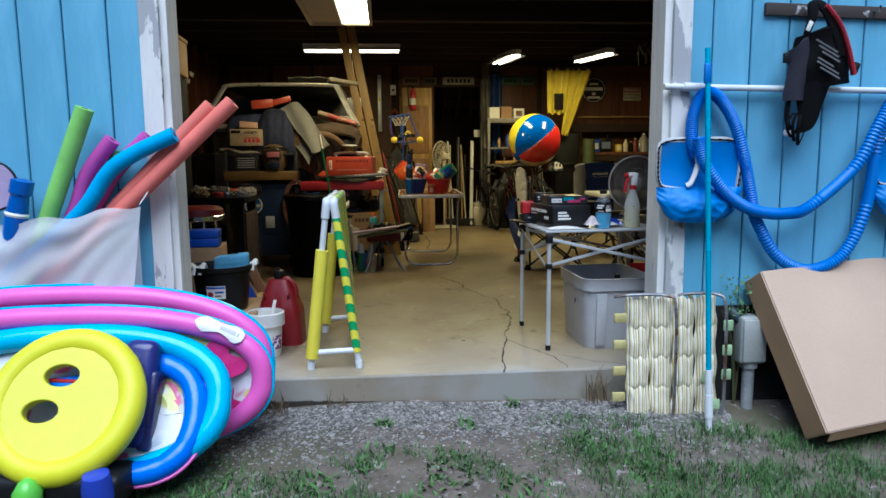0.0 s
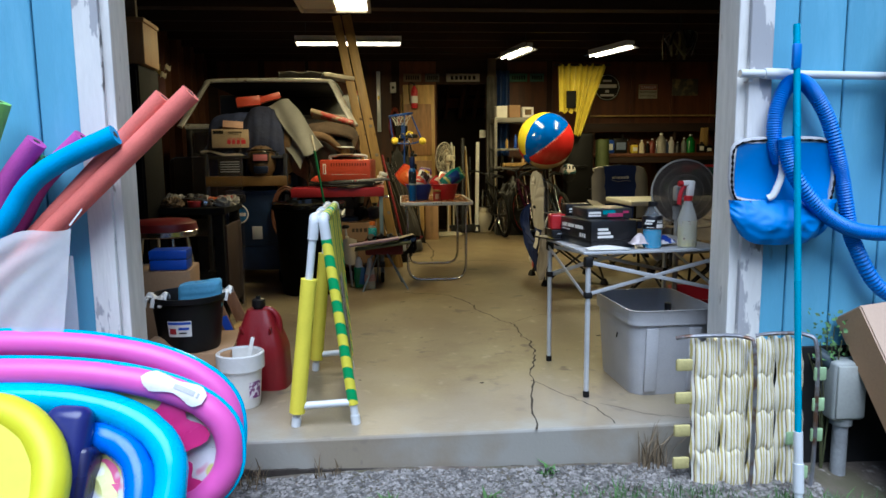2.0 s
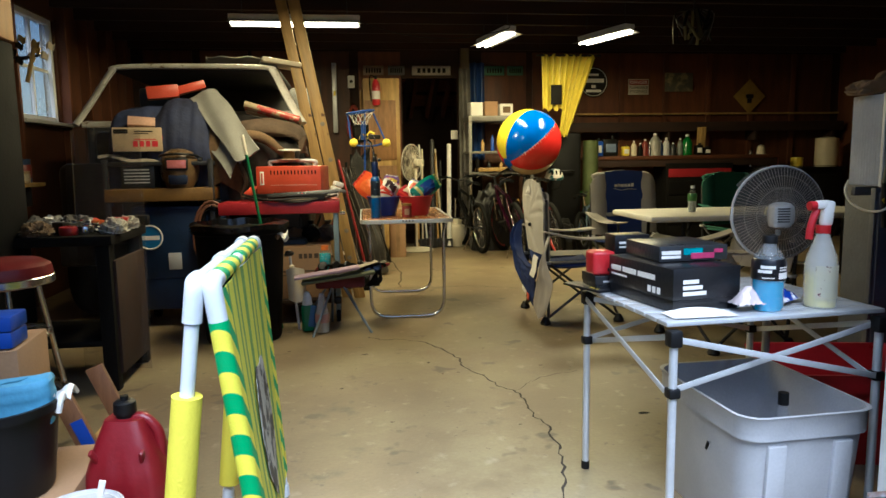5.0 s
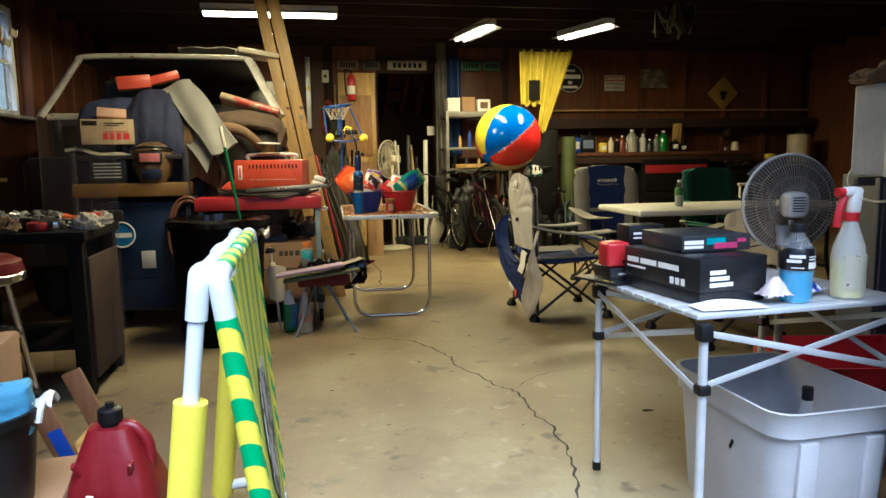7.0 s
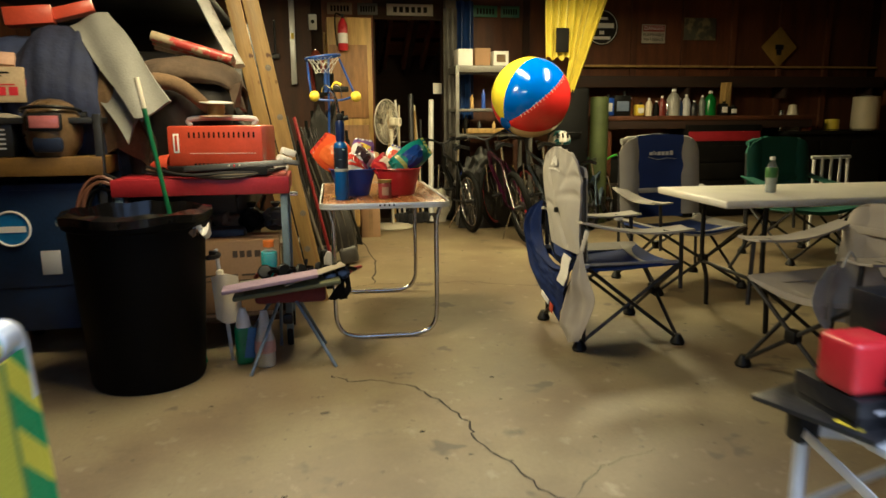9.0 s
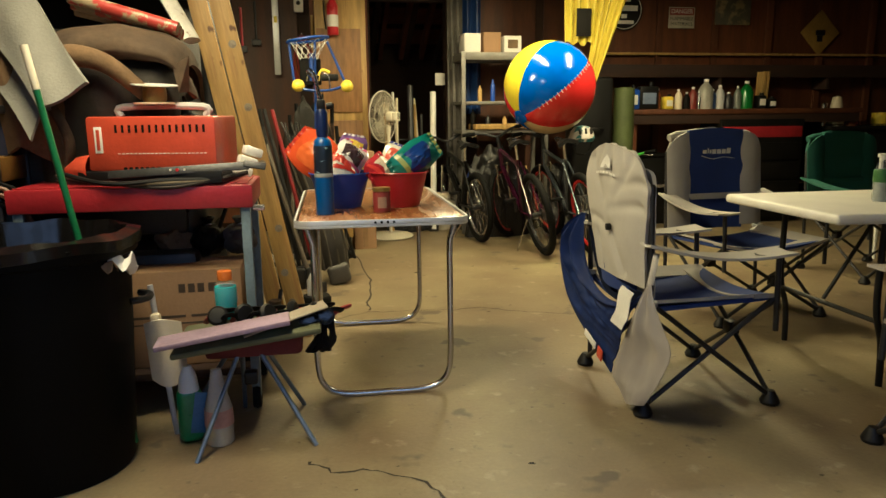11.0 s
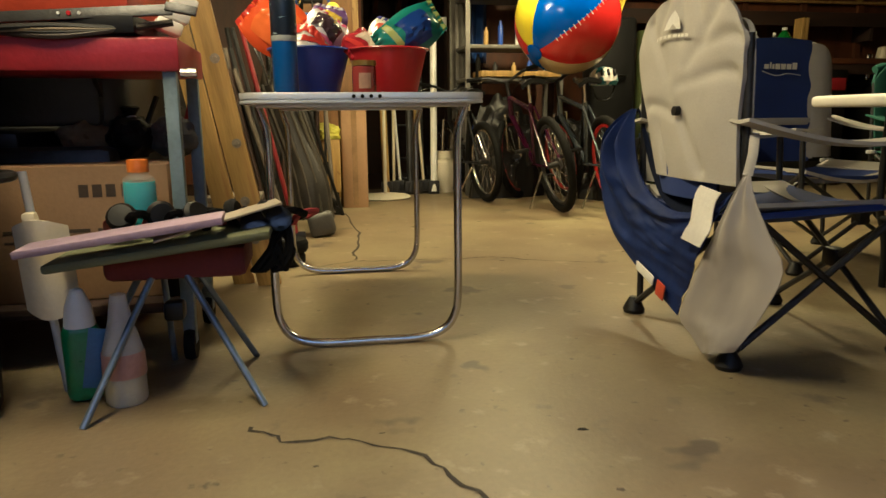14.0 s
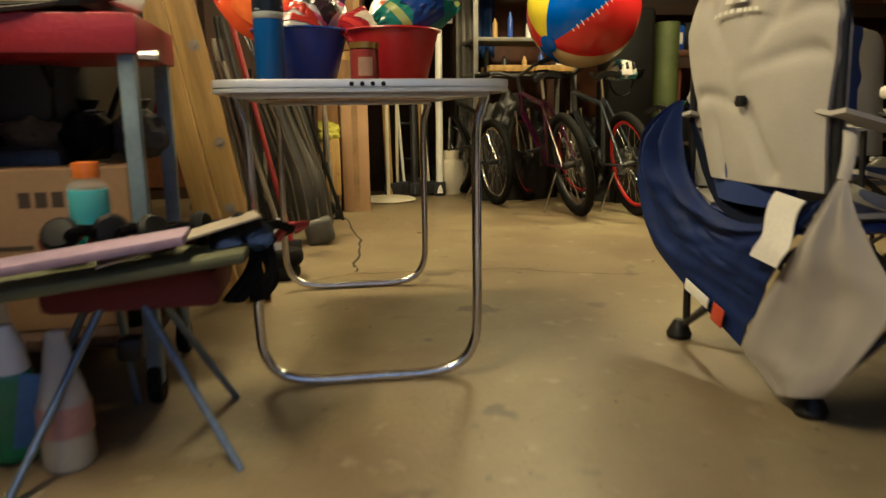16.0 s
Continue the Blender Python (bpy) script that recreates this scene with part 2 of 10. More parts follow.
def rod(a, b, r, seg=10, bm=None):
    return sweep((a, b), r, seg, False, bm)


def lathe(profile, seg=24, m=None, bm=None):
    """A turned shape from (radius, height) pairs."""
    t = bmesh.new()
    rings = []
    for r, z in profile:
        rings.append([t.verts.new((r * math.cos(a), r * math.sin(a), z)) for a in (math.tau * j / seg for j in range(seg))] if r > 1e-5 else [t.verts.new((0, 0, z))])
    for a, b in zip(rings, rings[1:]):
        for j in range(seg):
            q = [a[j % len(a)], a[(j + 1) % len(a)], b[(j + 1) % len(b)], b[j % len(b)]]
            q = list(dict.fromkeys(q))
            if len(q) > 2:
                t.faces.new(q)
    if m is not None:
        bmesh.ops.transform(t, matrix=m, verts=t.verts)
    return merge(bm, t)


def sheet(fn, nu, nv, th=0.004, bm=None):
    """A cloth or panel from a function of u and v, with thickness."""
    t = bmesh.new()
    g = [[t.verts.new(fn(i / nu, j / nv)) for j in range(nv + 1)] for i in range(nu + 1)]
    for i in range(nu):
        for j in range(nv):
            t.faces.new((g[i][j], g[i + 1][j], g[i + 1][j + 1], g[i][j + 1]))
    bmesh.ops.recalc_face_normals(t, faces=t.faces)
    bmesh.ops.solidify(t, geom=t.faces[:], thickness=th)
    return merge(bm, t)


def wob(x, y, z=0.0, s=1.0):
    return noise.noise(Vector((x * s, y * s, z * s)))


def bars(parent, rows, y, material, name="lettering", d=0.001):
    """Rows of plain bars (x0, x1, z, height) on a face that looks along -y."""
    bm = bmesh.new()
    for x0, x1, z, h in rows:
        bx(((x0 + x1) / 2, y - d / 2, z), (x1 - x0, d, h), bm=bm)
    return part(name, bm, material, parent, smooth=False)


def structure(name, bm, material, label, category):
    return tagged(part(name, bm, material, smooth=False), label, category, kind="structure")


# ---- ground, slab, walls, roof ----
def ground_z(x, y):
    d = max(0.0, 3.0 - y)
    return -0.125 - 0.16 * min(d, 1.2) - 0.035 * max(0, min(3, x)) + 0.06 * max(-2, min(0, x)) - 0.01 * d + 0.018 * wob(x, y, 0, 2.2) if y < 3.02 else -0.4


bm = bmesh.new()
axis_x = sorted({round(4.5 * math.sinh(k / 24 * 5.0) / 6 - 0.2, 3) for k in range(-24, 25)} | {round(-2.6 + 0.08 * k, 3) for k in range(70)})
axis_y = sorted({round(2.2 - 5 * math.sinh(k / 20 * 5.0) / 6, 3) for k in range(1, 21)} | {round(1.5 + 0.06 * k, 3) for k in range(25)} | {2.99, 3.03, 4.5, 12, 40, 150, 300})
grid = [[bm.verts.new((x, y, ground_z(x, y))) for y in axis_y] for x in axis_x]
for i in range(len(axis_x) - 1):
    for j in range(len(axis_y) - 1):
        bm.faces.new((grid[i][j], grid[i + 1][j], grid[i + 1][j + 1], grid[i][j + 1]))
ground = tagged(part("ground", bm, M_GROUND), "patchy dirt yard with grass and gravel", "ground", kind="structure")

# added unseen trees across the yard that close the place and shade the low sky
M_TREES = mat("far_foliage", (0.05, 0.085, 0.03), 0.9, var=0.3, scale=2.5, bump=0.4, fine=9)
bm = bmesh.new()
line = [(22 * math.cos(a), 3 - 13 * math.sin(a)) for a in (math.pi * k / 60 for k in range(61))]
rows = []
for j in range(13):
    h = j / 12
    rows.append([bm.verts.new((x * (1 + 0.05 * wob(i * 0.5, j * 0.6, 1)), y + 0.9 * wob(i * 0.45, j * 0.5, 4) - 1.2 * h, -0.8 + 5.8 * h * (1 + 0.25 * wob(i * 0.35, 0, 2)))) for i, (x, y) in enumerate(line)])
for a, b in zip(rows, rows[1:]):
    for i in range(60):
        bm.faces.new((a[i], a[i + 1], b[i + 1], b[i]))
backdrop = tagged(part("backdrop", bm, M_TREES), "added dark green tree line, unseen, shading the low sky across the yard", "trees", kind="structure")

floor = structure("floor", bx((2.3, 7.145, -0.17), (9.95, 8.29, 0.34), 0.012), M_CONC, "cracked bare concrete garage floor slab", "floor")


gap = bmesh.new()
for k in range(52):
    bx((-1.05 + 0.05 * k, 2.994, -0.118 - 0.0018 * k + 0.008 * wob(k, 0, 0, 0.7)), (0.052, 0.012, 0.026 + 0.010 * wob(k, 3, 0, 0.9)), rot=(0, 2, 0), bm=gap)
part("joint_gap", gap, M_CRACK, floor, "dark gap under the slab's edge")


def crack(pts, w):
    w *= 1.0
    rnd = random.Random(7)
    line = []
    for a, b in zip(pts, pts[1:]):
        for k in range(6):
            t = k / 6
            line.append((a[0] + (b[0] - a[0]) * t + rnd.uniform(-0.012, 0.012), a[1] + (b[1] - a[1]) * t + rnd.uniform(-0.012, 0.012)))
    bm = bmesh.new()
    rows = []
    for i, (x, y) in enumerate(line):
        p, q = line[max(i - 1, 0)], line[min(i + 1, len(line) - 1)]
        d = Vector((q[0] - p[0], q[1] - p[1])).normalized()
        h = w * rnd.uniform(0.35, 1.2)
        rows.append((bm.verts.new((x - d.y * h, y + d.x * h, 0.0015)), bm.verts.new((x + d.y * h, y - d.x * h, 0.0015))))
    for a, b in zip(rows, rows[1:]):
        bm.faces.new((a[0], b[0], b[1], a[1]))
    return part("crack", bm, M_CRACK, floor, "dark crack in the slab")


crack([(0.587, 3.0), (0.645, 3.35), (0.72, 3.75), (0.795, 4.0), (0.827, 4.17), (0.85, 4.4), (0.822, 4.54), (0.845, 4.73), (0.82, 4.89), (0.75, 4.99), (0.69, 5.2), (0.637, 5.37), (0.635, 5.52), (0.58, 5.68), (0.50, 5.87), (0.37, 6.0), (0.2, 6.03), (0.1, 6.12)], 0.005)
crack([(0.82, 4.89), (1.01, 5.07), (1.28, 5.18)], 0.002)
crack([(0.70, 3.65), (0.85, 3.36), (0.92, 3.19), (0.95, 3.0)], 0.003)
crack([(0.51, 9.6), (0.555, 8.7), (0.48, 8.1), (0.484, 7.89)], 0.007)

crack([(0.25, 7.77), (0.48, 7.89), (0.57, 7.86), (0.71, 7.87), (0.95, 7.82), (1.13, 7.84), (1.31, 7.71), (1.71, 7.56)], 0.0035)
crack([(0.95, 3.28), (1.15, 3.10), (1.3, 3.05)], 0.002)
stains = random.Random(40)
for k in range(44):
    sx, sy, sr = stains.uniform(-0.4, 2.2), stains.uniform(3.1, 9.0), stains.choice((0.004, 0.006, 0.008, 0.016))
    bm = bmesh.new()
    ring = [bm.verts.new((sx + sr * stains.uniform(0.6, 1.4) * math.cos(a) * 1.5, sy + sr * stains.uniform(0.6, 1.4) * math.sin(a), 0.0012)) for a in (math.tau * j / 9 for j in range(9))]
    bm.faces.new(ring)
    part("floor_spot", bm, (M_STAIN, M_DARK, M_STAIN)[k % 3], floor)
for k in range(46):
    sx, sz_, w, h = stains.uniform(-1.0, 1.5), -0.29 + 0.05 * stains.random() ** 2, stains.uniform(0.01, 0.05), stains.uniform(0.008, 0.04)
    bm = bmesh.new()
    bm.faces.new([bm.verts.new((sx + w * stains.uniform(0.5, 1.2) * math.cos(a), 2.9975, sz_ + h * stains.uniform(0.4, 1.2) * math.sin(a))) for a in (math.tau * j / 13 for j in range(13))])
    part("dirt_splash", bm, (M_STAIN, M_DAMP)[k % 2], floor)
wall_front = structure("wall_front", bx((-3.7, 3.075, 1.3), (5.2, 0.11, 3.4)), M_DARK, "blue grooved plywood siding wall of the garage", "wall")
wall_front_right = structure("wall_front_right", bx((4.42, 3.075, 1.3), (5.8, 0.11, 3.4)), M_DARK, "blue grooved plywood siding wall of the garage", "wall")
board = bpy.data.meshes.new("siding_board")
tb = bx((0, 0, 0), (0.196, 0.03, 3.4), 0.004, seg=1)
tb.to_mesh(board)
tb.free()
board.materials.append(M_BLUE)
for k in range(24):
    for x, wall in ((-1.334 - 0.2035 * k + 0.1018, wall_front), (1.657 + 0.2035 * k + 0.1018, wall_front_right)):
        ob = new("siding_board", board)
        ob.parent, ob.location = wall, (x, 3.005, 1.3)
edge = part("siding_board", bx((1.59, 3.005, 1.3), (0.128, 0.03, 3.4), 0.004, seg=1), M_BLUE, wall_front_right, smooth=False)

trim = structure("trim_left", bx((-1.134, 2.981, 1.1), (0.094, 0.026, 2.75), 0.004), M_PEEL, "door casing board with peeling white paint", "door frame")
trim = structure("trim_left_jamb", bx((-1.093, 3.082, 1.1), (0.076, 0.176, 2.75), 0.004), M_JAMB, "worn white painted door jamb", "door frame")
trim = structure("trim_right", bx((1.491, 2.981, 1.1), (0.098, 0.026, 2.75), 0.004), M_PEEL, "door casing board with peeling white paint", "door frame")
trim = structure("trim_right_jamb", bx((1.444, 3.082, 1.1), (0.078, 0.176, 2.75), 0.004), M_JAMB, "worn white painted door jamb", "door frame")
header = structure("wall_front_header", bx((0.17, 3.075, 2.74), (2.6, 0.11, 0.52)), M_BLUE, "blue painted header above the door opening", "wall")


X0, X1, Y1, ZC = -2.65, 7.25, 11.1, 2.62
# left wall with the window's opening (y 7.74 to 8.68, z 1.56 to 2.5)
bm = bmesh.new()
bx((X0 - 0.06, 5.43, 1.4), (0.12, 4.62, 3.0), bm=bm)
bx((X0 - 0.06, 9.95, 1.4), (0.12, 2.54, 3.0), bm=bm)
bx((X0 - 0.06, 8.21, 0.73), (0.12, 0.94, 1.66), bm=bm)
bx((X0 - 0.06, 8.21, 2.7), (0.12, 0.94, 0.4), bm=bm)
wall_left = structure("wall_left", bm, M_WOOD, "bare brown wooden garage side wall with studs", "wall")
for y in (3.6, 4.2, 4.8, 5.4, 6.0, 6.6, 7.2, 7.68, 8.74, 9.3, 9.9, 10.5):
    part("stud", bx((X0 + 0.045, y, 1.4), (0.09, 0.04, 2.8), 0.003), M_WOOD, wall_left, smooth=False)
wall_right = structure("wall_right", bx((X1 + 0.06, 7.1, 1.4), (0.12, 8.2, 3.0)), M_WOOD, "bare brown wooden garage side wall", "wall")
# back wall with the dark doorway (x 0.80 to 1.56)
bm = bmesh.new()
bx((-0.95, Y1 + 0.06, 1.4), (3.5, 0.12, 3.0), bm=bm)
bx((4.43, Y1 + 0.06, 1.4), (5.74, 0.12, 3.0), bm=bm)
bx((1.18, Y1 + 0.06, 2.6), (0.76, 0.12, 0.68), bm=bm)
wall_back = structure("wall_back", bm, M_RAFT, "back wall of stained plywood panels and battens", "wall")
for i, (x, w) in enumerate(((2.9, 0.6), (3.55, 0.62), (4.2, 0.62), (4.85, 0.62), (5.5, 0.62), (6.15, 0.62), (6.8, 0.62), (-0.2, 0.6), (0.5, 0.56), (2.2, 0.62), (-0.85, 0.6), (-1.5, 0.6), (-2.2, 0.6))):
    part("panel", bx((x, Y1 - 0.012, 1.35), (w, 0.024, 2.5), 0.003), M_WOOD, wall_back, smooth=False)
for x in (3.235, 3.88, 4.53, 5.18, 5.83, 6.48):
    part("batten", bx((x, Y1 - 0.03, 1.35), (0.07, 0.06, 2.5), 0.003), M_WOOD, wall_back, smooth=False)
part("ledge", bx((5.2, Y1 - 0.05, 1.76), (4.0, 0.09, 0.025), 0.003), M_PLANK, wall_back, smooth=False)
bm = bmesh.new()
bx((1.18, 13.1, 1.4), (2.2, 0.1, 3.0), bm=bm)
bx((0.1, 12.1, 1.4), (0.1, 2.0, 3.0), bm=bm)
bx((2.3, 12.1, 1.4), (0.1, 2.0, 3.0), bm=bm)
bx((1.18, 12.1, 2.9), (2.3, 2.1, 0.1), bm=bm)
for k in range(4):
    bx((0.55 + 0.42 * k, 12.0, 2.35), (0.06, 2.2, 0.16), rot=(-28, 0, 0), bm=bm)
bx((1.18, 12.2, -0.05), (2.2, 2.0, 0.1), bm=bm)
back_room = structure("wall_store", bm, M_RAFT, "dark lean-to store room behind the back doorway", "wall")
bm = bmesh.new()
bx((2.3, 7.05, ZC + 0.24), (10.2, 8.3, 0.06), bm=bm)
for k in range(14):
    bx((2.3, 3.35 + 0.59 * k, ZC + 0.10), (10.0, 0.045, 0.2), bm=bm)
bx((2.3, 6.9, ZC - 0.05), (9.9, 0.12, 0.10), bm=bm)
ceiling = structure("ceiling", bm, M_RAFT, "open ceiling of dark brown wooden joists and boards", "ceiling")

window = structure("window_1", bx((X0 - 0.06, 8.21, 2.03), (0.02, 0.9, 0.03)), M_WHITE, "white framed garage window with pale glass", "window")
bm = bmesh.new()
for y in (7.77, 8.65):
    bx((X0 - 0.05, y, 2.03), (0.07, 0.05, 0.94), 0.004, bm=bm)
for z in (1.585, 2.475):
    bx((X0 - 0.05, 8.21, z), (0.07, 0.83, 0.05), 0.004, bm=bm)
part("window_frame", bm, M_WHITE, window)
part("mullion", bx((X0 - 0.05, 8.25, 2.03), (0.04, 0.03, 0.84), 0.003), M_WHITE, window)
for y, w in ((8.01, 0.43), (8.45, 0.37)):
    pane = part("pane", bx((X0 - 0.055, y, 2.03), (0.006, w, 0.84)), M_PANE, window)
    pane.visible_shadow = False
part("window_sill", bx((X0 + 0.04, 8.21, 1.54), (0.14, 1.0, 0.03), 0.004), M_WHITE, window)


bm = bmesh.new()
for k in range(6):
    bx((0.55 + 0.26 * k, 12.1, 2.28), (0.05, 1.7, 0.13), 0.004, (-28, 0, 0), bm)
for k in range(4):
    bx((1.2, 11.55 + 0.36 * k, 2.66 - 0.19 * k), (1.8, 0.30, 0.02), 0.002, (-28, 0, 0), bm)
structure("trim_store_rafters", bm, M_WOOD, "sloped brown rafters in the dark store room", "rafters")

# ---- ceiling lamps ----
def strip_light(at, rz, length, label, lit=True, power=1.0):
    o = thing("strip_light", label, "ceiling lamp", at, rz, "fluorescent shop lights")
    part("housing", bx((0, 0, 0.055), (length, 0.13, 0.05), 0.008), M_WHITE, o)
    part("reflector", sheet(lambda u, v: ((u - 0.5) * length, (v - 0.5) * 0.26, 0.03 - 0.03 * abs(2 * v - 1)), 1, 6, 0.003), M_WHITE, o)
    for s in (-0.045, 0.045):
        part("tube", rod((-length / 2 + 0.02, s, 0.0), (length / 2 - 0.02, s, 0.0), 0.014), M_TUBE, o, "lit warm white tube")
    for s in (-1, 1):
        part("chain", rod((s * length * 0.4, 0, 0.08), (s * length * 0.4, 0, ZC + 0.22 - at[2]), 0.004, 6), M_DARKMETAL, o)
    lamp = new("lamp", bpy.data.lights.new("lamp", "AREA"))
    lamp.data.shape, lamp.data.size, lamp.data.size_y = "RECTANGLE", length, 0.2
    lamp.data.energy, lamp.data.color = 35.0 * power, (1.0, 0.74, 0.30)
    lamp.data.spread = radians(180)
    lamp.location = (0, 0, -0.02)
    lamp.parent = o
    return o


strip_light((-0.41, 8.33, 2.43), 0, 1.19, "lit fluorescent strip light hung from the joists", power=1.75)
strip_light((1.648, 9.11, 2.43), 99, 0.86, "lit fluorescent strip light hung from the joists", power=0.85)
strip_light((2.805, 8.91, 2.43), 106, 0.82, "lit fluorescent strip light hung from the joists", power=1.05)
o = thing("panel_light", "two-bay fluorescent panel light with one half lit", "ceiling lamp", (-0.43, 5.93, 2.43))
bm = bmesh.new()
for x, y, w, d in ((0, -0.6, 0.6, 0.03), (0, 0.6, 0.6, 0.03), (-0.29, 0, 0.03, 1.2), (0.29, 0, 0.03, 1.2), (0, 0, 0.025, 1.2)):
    bx((x, y, 0.0), (w, d, 0.04), 0.004, bm=bm)
part("frame", bm, M_CREAM, o)
part("diffuser", bx((0.145, 0, 0.004), (0.26, 1.16, 0.01)), glow("lit_diffuser", (1.0, 0.84, 0.56), 6.0), o, "lit white diffuser")
part("diffuser", bx((-0.145, 0, 0.012), (0.26, 1.16, 0.01)), M_CREAM, o, "unlit dull diffuser")
part("housing", bx((0, 0, 0.12), (0.6, 1.2, 0.2), 0.01), M_WHITE, o)
lamp = new("lamp", bpy.data.lights.new("lamp", "AREA"))
lamp.data.shape, lamp.data.size, lamp.data.size_y = "RECTANGLE", 0.3, 1.1
lamp.data.energy, lamp.data.color, lamp.location, lamp.parent = 34.0, (1.0, 0.74, 0.32), (0.1, 0, -0.03), o
o = thing("cable", "black cable drooping between two ceiling lamps", "cable", (0, 0, 0))
part("wire", sweep(curve([(0.1, 8.33, 2.50), (0.2, 8.34, 2.46), (0.6, 8.4, 2.36), (1.1, 8.4, 2.33), (1.6, 8.42, 2.42), (1.65, 8.5, 2.50)]), 0.005, 6), M_BLACK, o)


# ---- outside: pool toys and things along the front wall ----
def plastic(name, col, rough=0.28):
    return mat(name, col, rough, var=0.05, scale=3, bump=0.015, fine=25, spec=0.5)


M_PINK, M_CYAN, M_AZURE = plastic("pink_vinyl", (0.74, 0.12, 0.48), 0.38), plastic("cyan_vinyl", (0.0, 0.45, 0.78)), plastic("blue_vinyl", (0.003, 0.16, 0.80))
M_YELV, M_INDIGO, M_LIME = plastic("yellow_vinyl", (0.70, 0.68, 0.01), 0.5), plastic("indigo_vinyl", (0.02, 0.024, 0.16)), plastic("lime_vinyl", (0.16, 0.55, 0.06))
M_YELPALE = plastic("pale_yellow_vinyl", (0.72, 0.70, 0.06), 0.5)
M_PRINT = layered(layered(clear("printed_vinyl_sheet", (0.72, 0.74, 0.78), 0.92, 0.3), (0.62, 0.10, 0.25), 4.5, 0.54, 0.57, detail=2), (0.62, 0.62, 0.22), 6.0, 0.58, 0.62, detail=2)
FOAM = {"green": (0.27, 0.62, 0.13), "purple": (0.50, 0.07, 0.38), "blue": (0.0, 0.36, 0.74), "coral": (0.80, 0.19, 0.15), "lime": (0.22, 0.6, 0.2)}


def noodle(col, tip, low, y, bend=0.0, r=0.037):
    o = thing("pool_noodle", col + " foam pool noodle standing in the mesh holder", "pool noodle", (tip[0], y, tip[1]), 0, "pool noodles")
    m = mat(col + "_foam", FOAM[col], 0.75, var=0.08, scale=10, bump=0.12, fine=160)
    a, b = Vector((low[0] - tip[0], 0.01, low[1] - tip[1])), Vector((0, 0, 0))
    c = a + (a - b) * 0.9
    mid = (a + b) / 2 + Vector((-bend, 0, bend))
    line = curve([c, a, mid, b], 7)
    part("foam", sweep(line, r, 18), m, o)
    d = (line[-1] - line[-2]).normalized()
    part("hole", rod(line[-1] - d * 0.004, line[-1] + d * 0.001, r * 0.36, 12), mat("foam_hole", (0.05, 0.05, 0.04), 0.9), o, "dark hollow core")
    return o


noodle("green", (-1.41, 1.373), (-1.62, 0.858), 2.86, 0, 0.042)
noodle("purple", (-1.31, 1.23), (-1.52, 0.87), 2.90, 0.02)
noodle("purple", (-1.14, 1.242), (-1.44, 0.87), 2.89, 0.02)
noodle("lime", (-1.30, 1.17), (-1.50, 0.80), 2.94, 0.0, 0.03)
noodle("blue", (-1.00, 1.250), (-1.47, 0.87), 2.82, 0.045)
noodle("coral", (-0.84, 1.386), (-1.32, 0.90), 2.88, 0.0)
noodle("coral", (-0.735, 1.399), (-1.245, 0.925), 2.85, 0.0)

M_NET = clear("white_mesh_fabric", (0.88, 0.87, 0.90), 0.36, 0.8)
o = thing("mesh_holder", "white mesh fabric sling tied up as a noodle holder", "mesh bag", (-1.5, 2.775, 0.5))
part("fabric", sheet(lambda u, v: (-0.60 + 0.875 * u + 0.07 * v * u, 0.01 - 0.03 * math.sin(u * 9) * (1 - v) - 0.02 * u + 0.010 * math.sin(22 * math.atan2(1.05 - v, 1.9 * (1.08 - u))) * min(1, 1.6 * (1.1 - u)), -0.10 + 0.44 * v + 0.09 * v * u * u - 0.012 * math.sin(u * 21)), 44, 26, 0.002), M_NET, o)
part("back_fabric", sheet(lambda u, v: (-0.60 + 0.875 * u, 0.15, -0.10 + 0.40 * v), 6, 4, 0.002), M_NET, o)
part("cord", sweep(curve([(0.34, -0.01, 0.43), (0.36, 0.08, 0.50), (0.355, 0.17, 0.58)], 4), 0.003, 5), M_PVC, o)
o = thing("water_gun", "blue plastic water blaster with white band", "water toy", (-1.74, 2.82, 0.86), 0)
part("body", lathe([(0, -0.1), (0.045, -0.1), (0.05, 0.0), (0.04, 0.12), (0.05, 0.13), (0.05, 0.19), (0.0, 0.2)], 16, pose(0, 0, 0, 0, 14, 0)), plastic("toy_blue", (0.01, 0.10, 0.42)), o)
part("band", lathe([(0.049, 0.02), (0.053, 0.03), (0.049, 0.04)], 16, pose(0, 0, 0, 0, 14, 0)), M_WHITE, o)
o = thing("paddle", "pale lilac plastic paddle with dark rim", "water toy", (-1.84, 2.84, 1.02), 0)
part("blade", lathe([(0, -0.01), (0.11, -0.01), (0.11, 0.01), (0, 0.01)], 24, pose(0, 0, 0, 90, 0, 0)), plastic("lilac", (0.45, 0.36, 0.55)), o)
part("rim", sweep([(0.112 * math.cos(a), 0, 0.112 * math.sin(a)) for a in (math.tau * k / 24 for k in range(24))], 0.007, 6, True), M_BLACK, o)


def ring_pts(a, b, lean, n=72, p=2.4):
    out = []
    for k in range(n):
        t = math.tau * k / n
        c, s = math.cos(t), math.sin(t)
        x, w = a * math.copysign(abs(c) ** (2 / p), c), b * math.copysign(abs(s) ** (2 / p), s)
        out.append(Vector((x, w * math.sin(radians(lean)), w * math.cos(radians(lean)))))
    return out


def pinched(n, r):
    return [r * (1 - 0.05 * (k % 6 == 0)) for k in range(n)]


